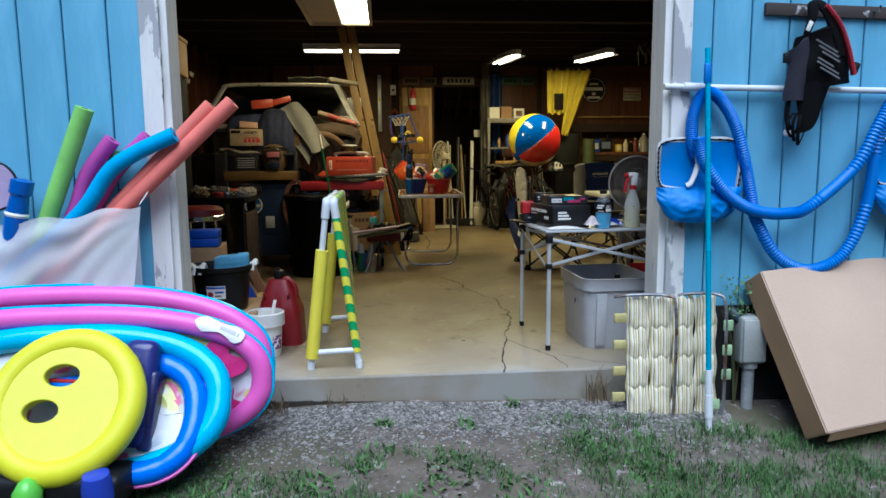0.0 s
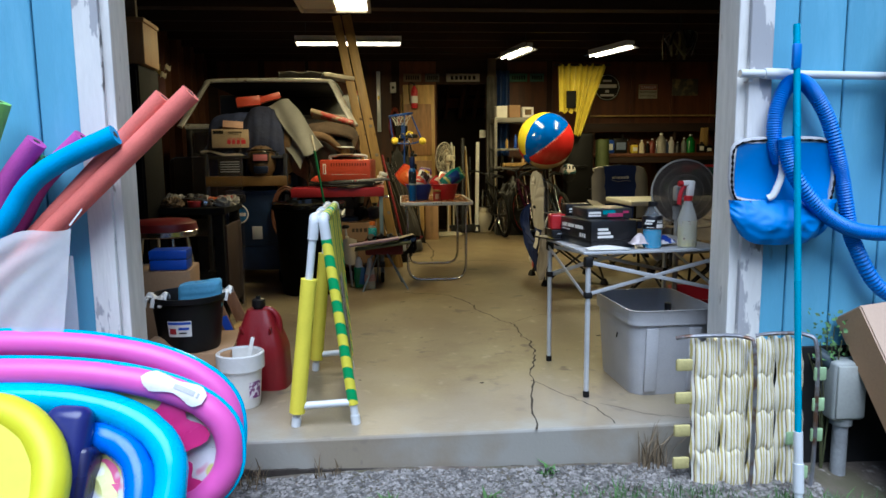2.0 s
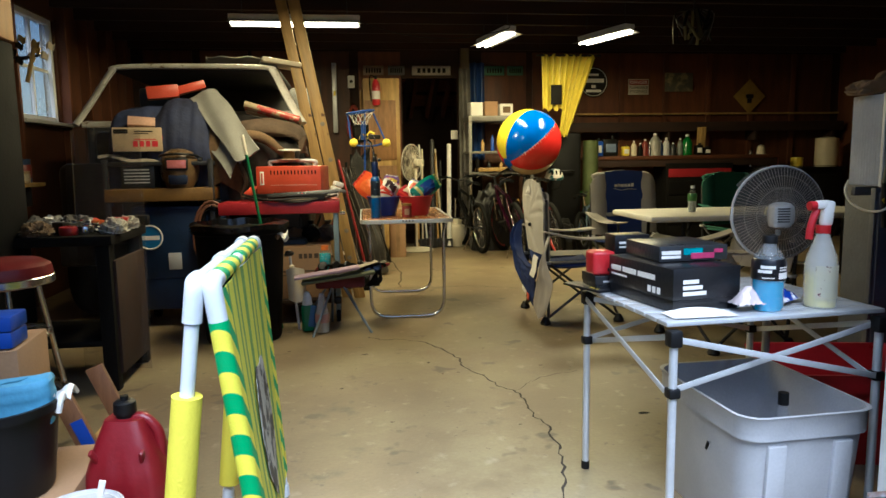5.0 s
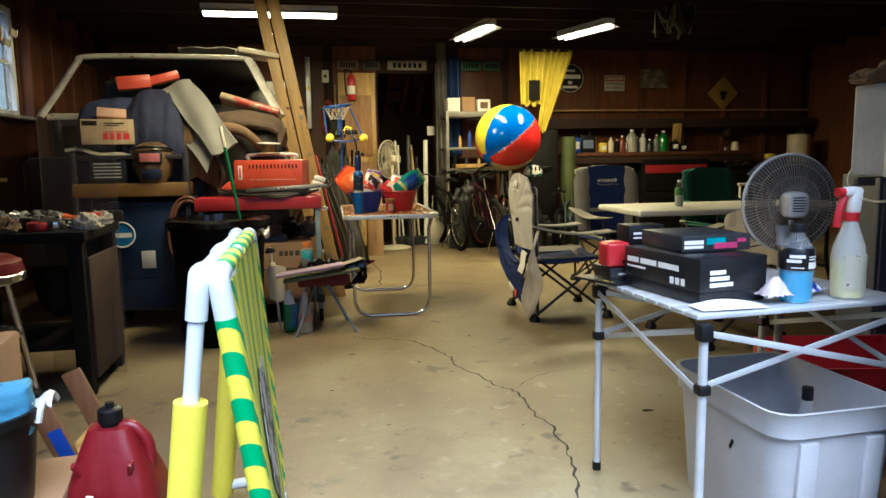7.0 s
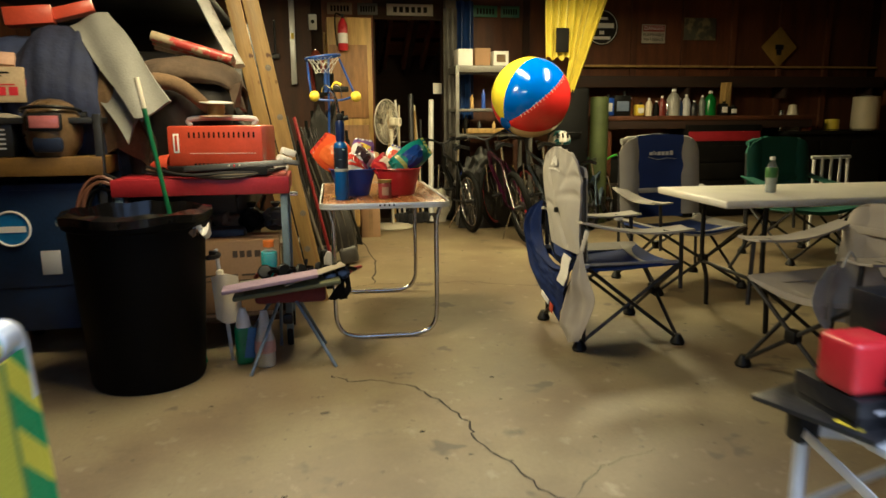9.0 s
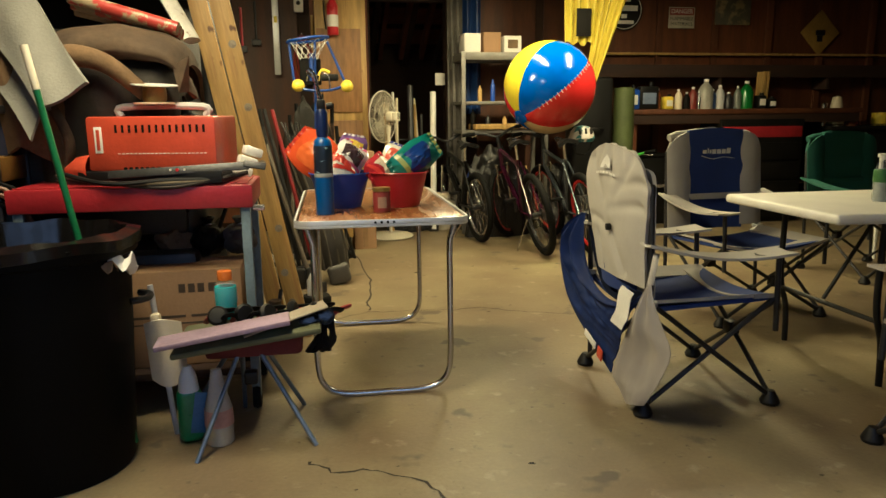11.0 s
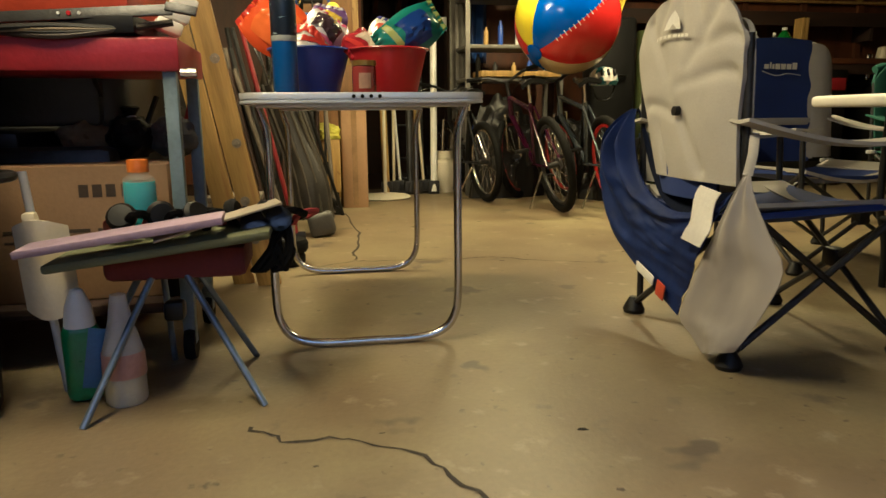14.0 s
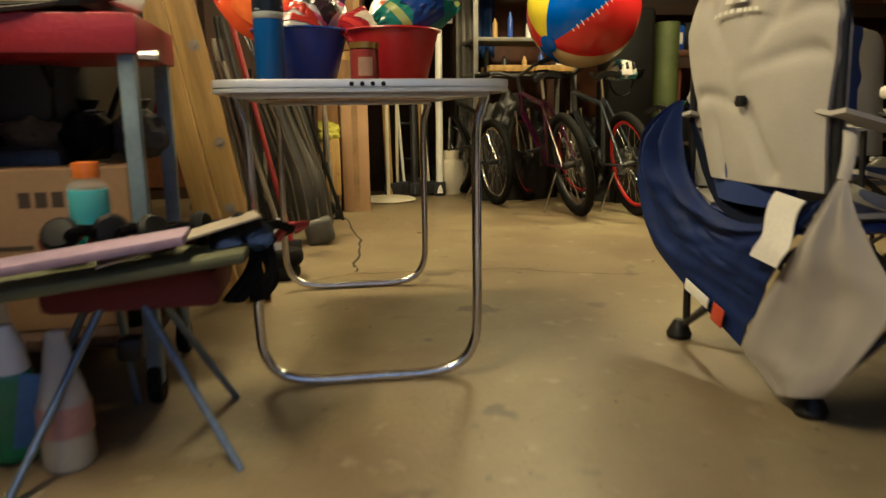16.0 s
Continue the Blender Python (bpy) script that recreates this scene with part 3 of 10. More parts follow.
def float_ring(name, label, at, a, b, lean, r, material, rim=None, sheet_on=False, rz=0):
    o = thing(name, label, "inflatable", at, rz, "inflatable pool floats")
    pts = ring_pts(a, b, lean)
    part("tube", sweep(pts, pinched(72, r), 16, True), material, o)
    if rim:
        out = ring_pts(a + r * 1.02, b + r * 1.02, lean)
        part("seam", sweep(out, 0.008, 6, True), rim, o, "thin bright welded seam")
    if sheet_on:
        part("base_sheet", sheet(lambda u, v: (lambda q, f: (q.x * f, q.y * f + 0.02 + 0.012 * math.sin(9 * u + 20 * v), q.z * f))(ring_pts(a, b, lean, 48)[int(round(u * 48)) % 48], v), 48, 6, 0.003), M_PRINT, o, "translucent vinyl with printed flowers")
    return o


float_ring("pool_float", "pink inflatable pool float leaning on the wall", (-1.52, 2.72, 0.17), 0.90, 0.345, 6, 0.046, M_PINK, M_CYAN)
pink = float_ring("pool_float", "pink inflatable pool float with a printed floor", (-1.50, 2.64, 0.125), 0.885, 0.305, 8, 0.050, M_PINK, M_CYAN, True)
float_ring("pool_float", "cyan inflatable ring with a clear base", (-1.45, 2.48, 0.08), 0.675, 0.31, 30, 0.055, M_CYAN, None, True)
float_ring("pool_float", "small blue inflatable swim ring with pink seam", (-1.12, 2.44, 0.03), 0.25, 0.24, 35, 0.052, M_AZURE, M_PINK, True)
def badge_pt(u, v, lift=0.0):
    t = math.tau * (0.080 + 0.066 * (1 - u))
    q = ring_pts(0.885, 0.305, 8, 400)[int(400 * t / math.tau) % 400]
    a = radians(-6 + 86 * v)
    out = Vector((math.cos(t) * 0.35, 0, math.sin(t))).normalized()
    r = 0.0605 + lift
    return q + Vector((out.x * r * math.sin(a), -r * math.cos(a), out.z * r * math.sin(a)))
M_MAGENTA = plastic("magenta_print", (0.60, 0.03, 0.20))
for cx, cz, pr, nb in ((0.66, 0.06, 0.16, 5), (0.70, -0.12, 0.10, 6), (0.36, 0.17, 0.07, 5), (-0.1, 0.16, 0.06, 5)):
    part("printed_flower", sheet(lambda u, v: (cx + pr * v * (0.8 + 0.2 * math.cos(nb * math.tau * u)) * math.cos(math.tau * u), (cz + pr * v * math.sin(math.tau * u)) * math.tan(radians(8)) - 0.012, cz + pr * v * (0.8 + 0.2 * math.cos(nb * math.tau * u)) * math.sin(math.tau * u)), 40, 2, 0.0015), M_MAGENTA, pink, "magenta printed flower")
part("badge", sheet(lambda u, v: badge_pt(u, 0.5 + (v - 0.5) * (0.72 + 0.2 * math.sin(9 * u + 0.5)) * min(1, 7 * u, 7 * (1 - u)) ** 0.5, 0.001), 30, 6, 0.0015), M_WHITE, pink, "white outlined badge")
for k in range(6):
    part("badge_print", sheet(lambda u, v: badge_pt(0.46 + 0.075 * k + 0.05 * u, 0.40 + 0.2 * v, 0.003), 2, 3, 0.001), M_GREYP, pink)


o = thing("ride_on_float", "yellow round inflatable ride-on float with two handle holes", "inflatable", (-1.37, 2.36, 0.07), -4)
turn = pose(0, 0, 0.05, 56, 0, 0)
bm = bmesh.new()
hole_c, hole_r = ((-0.02, 0.115), (-0.075, -0.035)), (0.078, 0.052)
loops = [[(0.275 * math.cos(a), 0.275 * math.sin(a)) for a in (math.tau * k / 48 for k in range(48))]]
for hx, hy in hole_c:
    loops.append([(hx + hole_r[0] * math.cos(a), hy + hole_r[1] * math.sin(a)) for a in (math.tau * k / 28 for k in range(28))])
edges = []
for lp in loops:
    vs = [bm.verts.new((x, y, 0.006)) for x, y in lp]
    edges += [bm.edges.new((vs[k], vs[(k + 1) % len(vs)])) for k in range(len(vs))]
bmesh.ops.triangle_fill(bm, edges=edges, use_beauty=True)
bmesh.ops.solidify(bm, geom=bm.faces[:], thickness=0.05)
bmesh.ops.transform(bm, matrix=turn, verts=bm.verts)
part("disc", bm, M_YELPALE, o, "pale yellow flat centre with two oval holes")
part("rim", sweep([turn @ Vector((0.275 * math.cos(a), 0.275 * math.sin(a), 0.015)) for a in (math.tau * k / 48 for k in range(48))], [0.058 * (1 - 0.02 * (k % 3 == 0)) for k in range(48)], 16, True), M_YELV, o)
for hx, hy in hole_c:
    part("hole_seam", sweep([turn @ Vector((hx + 0.079 * math.cos(a), hy + 0.053 * math.sin(a), 0.050)) for a in (math.tau * k / 24 for k in range(24))], 0.006, 6, True), M_YELV, o)
part("inner_tube", rod(turn @ Vector((-0.2, 0.08, -0.06)), turn @ Vector((0.15, 0.12, -0.06)), 0.045, 14), M_AZURE, o, "blue inner tube behind the holes")
part("inner_cord", rod(turn @ Vector((-0.12, 0.115, -0.016)), turn @ Vector((0.08, 0.105, -0.016)), 0.008, 8), M_REDP, o)
part("backrest", bx((0.245, 0.12, 0.06), (0.15, 0.10, 0.46), 0.045, (-20, 4, 0), seg=4), M_INDIGO, o, "indigo vinyl backrest")
part("side_pad", bx((0.30, 0.12, -0.02), (0.06, 0.12, 0.34), 0.02, (-20, 4, 0), seg=3), plastic("dark_indigo", (0.02, 0.02, 0.09)), o, "dark indigo side pad")
part("foot", lathe([(0, -0.16), (0.06, -0.15), (0.062, 0.0), (0.05, 0.06), (0, 0.07)], 16, pose(0.205, -0.20, -0.215, 8, 0, 0)), plastic("royal_vinyl", (0.03, 0.06, 0.45)), o)
part("foot", lathe([(0, -0.08), (0.05, -0.06), (0.055, 0.0), (0.03, 0.04), (0, 0.06)], 12, pose(-0.05, -0.235, -0.21, 0, 0, 0)), M_LIME, o, "lime green foot bulb")
part("underside", bx((-0.02, -0.10, -0.245), (0.62, 0.20, 0.14), 0.04, seg=3), M_BLACK, o)

# right of the door
rail = thing("hook_rail", "dark weathered wooden board with hooks on the siding", "coat rack", (2.6, 2.98, 1.85), 0)
part("board", bx((0, 0, 0), (1.36, 0.025, 0.062), 0.004, (0, 1.6, 0)), layered(mat("dark_board", (0.06, 0.045, 0.04), 0.8, stretch=(1, 6, 6)), (0.4, 0.4, 0.42), 9, 0.62, 0.66), rail)
for x in (-0.47, -0.1, 0.3):
    part("hook", sweep(curve([(x, -0.012, 0.01), (x, -0.05, 0.0), (x, -0.06, 0.03)], 4), 0.005, 6), M_STEEL, rail)
o = thing("pvc_rail", "white pvc pipe rail fixed across the siding", "pipe", (1.39, 2.945, 1.478), 0)
part("pipe", rod((0, 0, 0), (1.35, 0, -0.025), 0.0165, 14), M_PVC, o)
part("coupling", rod((0.10, 0, -0.001), (0.20, 0, -0.003), 0.022, 14), M_PVC, o)
for x in (0.05, 0.7, 1.3):
    part("clip", bx((x, 0.025, -0.01), (0.02, 0.04, 0.045), 0.004), M_PVC, o)

hose_line = [(1.56, 1.12), (1.532, 1.20), (1.532, 1.32), (1.57, 1.42), (1.62, 1.445), (1.68, 1.405), (1.756, 1.288), (1.81, 1.13), (1.836, 1.029), (1.87, 0.88), (1.904, 0.779), (2.023, 0.598), (2.2, 0.525), (2.384, 0.606), (2.492, 0.845), (2.529, 1.169), (2.57, 1.36), (2.66, 1.44), (2.72, 1.40)]
hose_two = [(1.545, 1.22), (1.575, 1.10), (1.682, 0.958), (1.79, 0.875), (1.901, 0.838), (2.03, 0.832), (2.146, 0.864), (2.381, 1.068), (2.503, 1.3), (2.60, 1.45), (2.70, 1.43)]
M_HOSE = plastic("blue_hose", (0.008, 0.17, 0.62), 0.5)
o = thing("pool_hose", "ribbed blue vacuum hose looped over the pipe rail", "hose", (0, 2.915, 0))
for k, (ln, yy) in enumerate(((hose_line, 0.0), (hose_two, -0.055))):
    pts = curve([(x, yy, z) for x, z in ln], 26)
    n = len(pts)
    part("hose_loop", sweep(pts, [0.0275 + 0.0042 * (i % 2) for i in range(n)], 14), M_HOSE, o)


def skimmer(at, label, sc=1.0):
    o = thing("leaf_skimmer", label, "pool net", at, 0, "pool leaf skimmers")
    fr = [(-0.20, 0, 0.20), (0.0, 0, 0.215), (0.19, 0, 0.20), (0.215, 0, 0.1), (0.20, 0, -0.03), (0.17, 0, -0.055), (0.0, 0, -0.045), (-0.17, 0, -0.03), (-0.215, 0, 0.0), (-0.225, 0, 0.1)]
    line = curve([(x * sc, y, z * sc) for x, y, z in fr], 9, True)
    part("frame", sweep(line, 0.011, 8, True), M_GREYP, o, "pale grey plastic frame")
    part("lace", sweep([p + Vector((0, -0.012, -0.004)) for p in line], [0.006 if k % 2 else 0.002 for k in range(len(line))], 6, True), M_DARK, o, "dark lacing")
    part("handle", sweep(curve([(-0.06, -0.02, 0.21), (-0.03, -0.04, 0.1), (-0.06, -0.04, 0.0), (-0.08, -0.03, -0.02)], 6), 0.014, 8, flat=0.6), M_WHITE, o)
    bag = clear("blue_net_cloth", (0.01, 0.22, 0.70), 0.84, 0.55)
    part("face_net", sheet(lambda u, v: ((u - 0.5) * 0.41 * sc, -0.005 + 0.015 * math.sin(3.1 * v), (-0.04 + 0.24 * v) * sc), 10, 8, 0.003), bag, o)
    part("net_bag", sheet(lambda u, v: ((2 * u - 1) * (0.225 - 0.03 * v ** 3) * sc - 0.02 * v, -0.02 - 0.075 * math.sin(math.pi * min(1, v * 0.85)) * math.cos(math.pi * (u - 0.5)) + 0.016 * abs(wob(u * 2.2, v * 1.2, sc, 4)) + 0.006 * math.sin(26 * u + 5 * v) * v, (-0.03 - 0.18 * v * (1 - 0.55 * abs(2 * u - 1) ** 5)) * sc), 44, 20, 0.003), bag, o, "sagging blue net bag")
    part("bag_back", sheet(lambda u, v: ((2 * u - 1) * 0.22 * sc, 0.02 - 0.03 * v, (-0.03 - 0.17 * v * (1 - 0.55 * abs(2 * u - 1) ** 5)) * sc), 12, 6, 0.003), bag, o)
    return o


skimmer((1.585, 2.925, 1.0), "blue net pool skimmer with white frame on the rail")
skimmer((2.76, 2.925, 1.0), "blue net pool skimmer with white frame on the rail")

o = thing("pool_pole", "teal telescopic aluminium pole leaning on the rail", "pole", (1.565, 2.66, -0.27), 0)
top = Vector((0.022, 0.235, 1.93))
part("shaft", rod(top * 0.17, top, 0.0135, 14), mat("teal_aluminium", (0.0, 0.40, 0.62), 0.25, 0.25, var=0.05, bump=0), o)
part("grip", sweep([top * 0.0, top * 0.05, top * 0.051, top * 0.11, top * 0.111, top * 0.175], [0.014, 0.016, 0.021, 0.021, 0.018, 0.018], 14), M_PVC, o, "white plastic end grip")
part("clip", bx(top * 0.935 + Vector((-0.006, -0.008, 0)), (0.034, 0.024, 0.10), 0.008), M_HOSE, o)

# black life vest
o = thing("life_vest", "black and red nylon life vest hung on a hook", "life vest", (2.13, 2.92, 1.86), 0)
M_VEST, M_VRED = mat("black_nylon", (0.005, 0.005, 0.006), 0.85, spec=0.1, var=0.2, bump=0.15, fine=150), mat("red_nylon", (0.50, 0.02, 0.04), 0.7, bump=0.12, fine=150)
part("back_panel", sheet(lambda u, v: (-0.10 + 0.29 * u * (0.84 + 0.16 * v) + 0.02 * v - 0.05 * v * (1 - u), -0.04 - 0.06 * math.sin(math.pi * u) + 0.01 * math.sin(8 * v), -0.15 - 0.27 * v + 0.07 * u * (1 - v) + 0.05 * v * u), 16, 12, 0.035), M_VEST, o)
part("side_panel", sheet(lambda u, v: (-0.145 + 0.12 * u + 0.01 * math.sin(5 * v), -0.05 - 0.04 * math.sin(math.pi * u), -0.22 - 0.24 * v + 0.09 * u * (1 - v)), 8, 12, 0.024), mat("grey_nylon", (0.035, 0.034, 0.05), 0.85, spec=0.2, bump=0.15, fine=150), o)
part("strap", sweep(curve([(-0.07, -0.05, -0.20), (-0.03, -0.06, -0.06), (-0.01, -0.04, 0.012), (0.04, -0.05, -0.01), (0.10, -0.06, -0.12), (0.14, -0.06, -0.24)], 6), [0.012, 0.013, 0.014, 0.016, 0.018, 0.02, 0.022, 0.024, 0.025, 0.026, 0.028, 0.03, 0.032, 0.033, 0.035, 0.036, 0.037, 0.038, 0.038, 0.039, 0.04, 0.041, 0.042, 0.043, 0.044, 0.045, 0.045, 0.045, 0.045, 0.045, 0.045][:31], 10, flat=0.5), M_VEST, o)
part("piping", sweep(curve([(0.03, -0.075, 0.0), (0.10, -0.085, -0.09), (0.15, -0.085, -0.20), (0.195, -0.08, -0.335)], 6), 0.020, 8, flat=0.6), M_VRED, o, "red edge band")
part("lower_flap", sheet(lambda u, v: (-0.10 + 0.22 * u + 0.04 * v - 0.12 * u * v, -0.06 - 0.03 * math.sin(math.pi * u), -0.38 - 0.24 * v + 0.10 * u * u), 10, 10, 0.02), M_VEST, o)
bm = bmesh.new()
for k in range(6):
    bx((0.02 + 0.012 * (k % 3), -0.118, -0.20 - 0.026 * k), (0.13 - 0.012 * (k % 4), 0.004, 0.008), 0.0, (0, 28, 0), bm)
part("printed_lines", bm, mat("grey_ink", (0.16, 0.16, 0.17), 0.8), o, "rows of small grey print", smooth=False)
part("shoulder_tag", bx((-0.055, -0.085, -0.10), (0.022, 0.006, 0.05), 0.002, (0, 24, 0)), M_PAPER, o, "white sewn tag")
part("side_clip", bx((0.20, -0.085, -0.30), (0.03, 0.02, 0.05), 0.006, (0, 20, 0)), M_BLACK, o)
part("side_clip", bx((-0.15, -0.06, -0.25), (0.035, 0.02, 0.05), 0.006), M_BLACK, o)
for k in range(3):
    part("web_loop", sweep(curve([(-0.10 + 0.02 * k, -0.06, -0.52), (-0.14 + 0.03 * k, -0.08, -0.58), (-0.11 + 0.02 * k, -0.07, -0.64 - 0.02 * k), (-0.07 + 0.02 * k, -0.06, -0.60)], 6), 0.009, 6, flat=0.3), M_VEST, o)
part("buckle", bx((-0.12, -0.06, -0.62), (0.05, 0.02, 0.03), 0.006), M_GREYP, o)
part("strap", sweep(curve([(-0.12, -0.05, -0.45), (-0.13, -0.06, -0.55), (-0.10, -0.06, -0.63), (-0.06, -0.05, -0.58)], 5), 0.012, 6, flat=0.3), M_VEST, o)

# leaning cardboard box
T, B, U = Vector((1.892, 2.84, 0.537)), Vector((2.01, 2.40, -0.162)), Vector((0.98, 0.20, 0.05))
N = U.cross(T - B).normalized() * -0.155
if N.y < 0:
    N = -N
o = thing("cardboard_box", "large light brown cardboard box leaning against the wall", "box", tuple(B))
bm = bmesh.new()
vs = [bm.verts.new(p - B) for p in (B, B + U, T + U, T, B + N, B + U + N, T + U + N, T + N)]
for q in ((0, 1, 2, 3), (7, 6, 5, 4), (0, 4, 5, 1), (3, 2, 6, 7), (1, 5, 6, 2), (0, 3, 7, 4)):
    bm.faces.new([vs[k] for k in q])
bm.faces.ensure_lookup_table()
bm.faces[5].material_index = 1
bm.faces[2].material_index = 1
bmesh.ops.bevel(bm, geom=bm.edges[:], offset=0.006, segments=2, affect="EDGES")
part("carton", bm, [M_CARDPALE, M_CARD], o)
part("tape", sheet(lambda u, v: (B + U * u + N * (0.46 + 0.1 * v) * 1.0 - (T - B).normalized() * 0.0015) - B, 4, 1, 0.001), mat("packing_tape", (0.5, 0.36, 0.2), 0.3), o)
part("flap", sheet(lambda u, v: (B + U * (0.03 + 0.9 * u) + N * 0.1 - (T - B).normalized() * 0.03 * v + N * 0.25 * v) - B, 6, 2, 0.004), M_CARD, o)

# meter box on its conduit
o = thing("utility_box", "grey electrical box on a conduit beside the wall", "electrical box", (1.885, 2.90, -0.30))
part("enclosure", bx((0.0, 0, 0.465), (0.145, 0.10, 0.255), 0.016, seg=3), mat("grey_box_paint", (0.34, 0.36, 0.35), 0.5, var=0.1), o)
part("cover", bx((0.0, -0.054, 0.465), (0.125, 0.012, 0.225), 0.004), mat("grey_cover_paint", (0.40, 0.42, 0.40), 0.5, var=0.1), o)
part("collar", rod((0.0, 0, 0.31), (0.0, 0, 0.345), 0.045, 14), mat("grey_collar", (0.36, 0.38, 0.38), 0.5), o)
part("conduit", rod((0.0, 0, -0.03), (0.0, 0, 0.33), 0.031, 16), mat("grey_conduit", (0.44, 0.46, 0.48), 0.5), o)
part("fitting", rod((-0.05, 0.01, 0.57), (-0.10, 0.04, 0.61), 0.032, 12), mat("dark_grey_fitting", (0.05, 0.08, 0.10), 0.5), o, "dark cable fitting")
# foundation strip whose black colour stands in for the shade below the siding
skirt = structure("foundation", bx((2.62, 2.978, -0.02), (2.16, 0.02, 0.70), 0.003), mat("shaded_foundation_black", (0.012, 0.012, 0.014), 0.8, var=0.4, scale=5, bump=0.2, fine=25), "foundation wall under the siding, coloured black for its shade", "wall")

# folded striped lounger
M_STRIPE = striped("striped_lounger_fabric", [((0.80, 0.77, 0.68), 0.22), ((0.44, 0.36, 0.10), 0.13), ((0.80, 0.76, 0.68), 0.10), ((0.55, 0.46, 0.16), 0.15), ((0.82, 0.79, 0.72), 0.16), ((0.16, 0.10, 0.05), 0.07), ((0.66, 0.57, 0.30), 0.17)], 0.043)
o = thing("folded_lounger", "folded sun lounger with green striped fabric and metal frame", "lounge chair", (1.44, 2.86, -0.235), 0)
for k in range(4):
    x0 = -0.235 + 0.122 * k
    part("cushion", sheet(lambda u, v: (x0 + 0.120 * u + 0.005 * math.sin(19 * v + 2 * k) + 0.004 * wob(u * 2, v * 9, k, 1), -0.012 - 0.036 * math.sin(math.pi * u) ** 0.6 * (0.72 + 0.28 * abs(math.sin(v * math.pi * 4)) ** 0.4) + 0.05 * v + 0.006 * wob(u * 3, v * 8, k, 1.3), 0.02 + 0.62 * v + 0.010 * math.sin(14 * u + k)), 14, 56, 0.02), M_STRIPE, o)
M_FR = layered(mat("lounger_frame", (0.34, 0.34, 0.37), 0.4, 0.6), (0.14, 0.08, 0.05), 14, 0.52, 0.62)
for x0, x1 in ((-0.27, -0.005), (0.07, 0.26)):
    part("frame_tube", sweep(curve([(x0 - 0.03, 0.03, 0.645), (x0 + 0.04, -0.0, 0.66), (x1 - 0.03, -0.02, 0.655), (x1, -0.05, 0.60), (x1 + 0.005, -0.06, 0.3), (x1, -0.06, 0.03), (x1 - 0.04, -0.06, 0.0), (x0, -0.04, 0.0)], 5), 0.0085, 8), M_FR, o, "bent grey steel tube")
M_TAB, M_TABG = mat("yellow_strap", (0.62, 0.54, 0.22), 0.7), mat("pale_green_strap", (0.45, 0.66, 0.36), 0.7)
for z in (0.09, 0.23, 0.37, 0.51):
    part("strap_tab", bx((-0.275, 0.0, z + 0.03), (0.07, 0.02, 0.05), 0.008), M_TAB, o, "yellow webbing end")
for x, z in ((0.275, 0.50), (0.275, 0.37), (0.17, 0.23), (0.275, 0.24), (0.22, 0.08)):
    part("strap_tab", bx((x, -0.055, z), (0.05, 0.012, 0.055), 0.004), M_TABG, o, "pale green webbing end")


# weeds, grass and gravel
def blade_mesh(name, spots, mt, label, lean=0.5, w=0.004, category="grass", kind="stuff"):
    rnd = random.Random(11)
    verts, faces = [], []
    for x, y, z, h in spots:
        a, k = rnd.uniform(0, math.tau), rnd.uniform(0.2, lean)
        dx, dy = math.cos(a), math.sin(a)
        sx, sy = -dy * w * rnd.uniform(0.7, 1.4), dx * w
        i = len(verts)
        for t, ww in ((0, 1.0), (0.5, 0.8), (0.85, 0.4)):
            bx_, by_ = x + dx * k * h * t * t, y + dy * k * h * t * t
            zz = z - 0.005 + h * t * (1 - 0.25 * k * t)
            verts += [(bx_ - sx * ww, by_ - sy * ww, zz), (bx_ + sx * ww, by_ + sy * ww, zz)]
        verts.append((x + dx * k * h * 1.1, y + dy * k * h * 1.1, z + h * (1 - 0.25 * k)))
        faces += [(i, i + 1, i + 3, i + 2), (i + 2, i + 3, i + 5, i + 4), (i + 4, i + 5, i + 6)]
    me = bpy.data.meshes.new(name)
    me.from_pydata(verts, [], faces)
    me.materials.append(mt)
    return tagged(new(name, me), label, category, kind=kind)


def isl(m, lo, hi):
    """Tints each separate blade or stone of a joined mesh."""
    n, l = m.node_tree.nodes, m.node_tree.links
    b = n["Principled BSDF"]
    g, mr, hs = n.new("ShaderNodeNewGeometry"), n.new("ShaderNodeMapRange"), n.new("ShaderNodeHueSaturation")
    mr.inputs[3].default_value, mr.inputs[4].default_value = lo, hi
    l.new(g.outputs["Random Per Island"], mr.inputs[0])
    l.new(mr.outputs[0], hs.inputs["Value"])
    l.new(b.inputs["Base Color"].links[0].from_socket, hs.inputs["Color"])
    l.new(hs.outputs[0], b.inputs["Base Color"])
    return m


M_GRASS = isl(mat("grass_blades", (0.085, 0.20, 0.045), 0.7, var=0.2, scale=4, bump=0), 0.5, 1.5)
M_WEED = isl(mat("weed_leaves", (0.09, 0.21, 0.05), 0.65, var=0.2, bump=0), 0.6, 1.5)
M_STONE = isl(mat("gravel_stones", (0.30, 0.28, 0.265), 0.9, var=0.25, scale=30, bump=0.1), 0.35, 1.5)
rnd = random.Random(5)


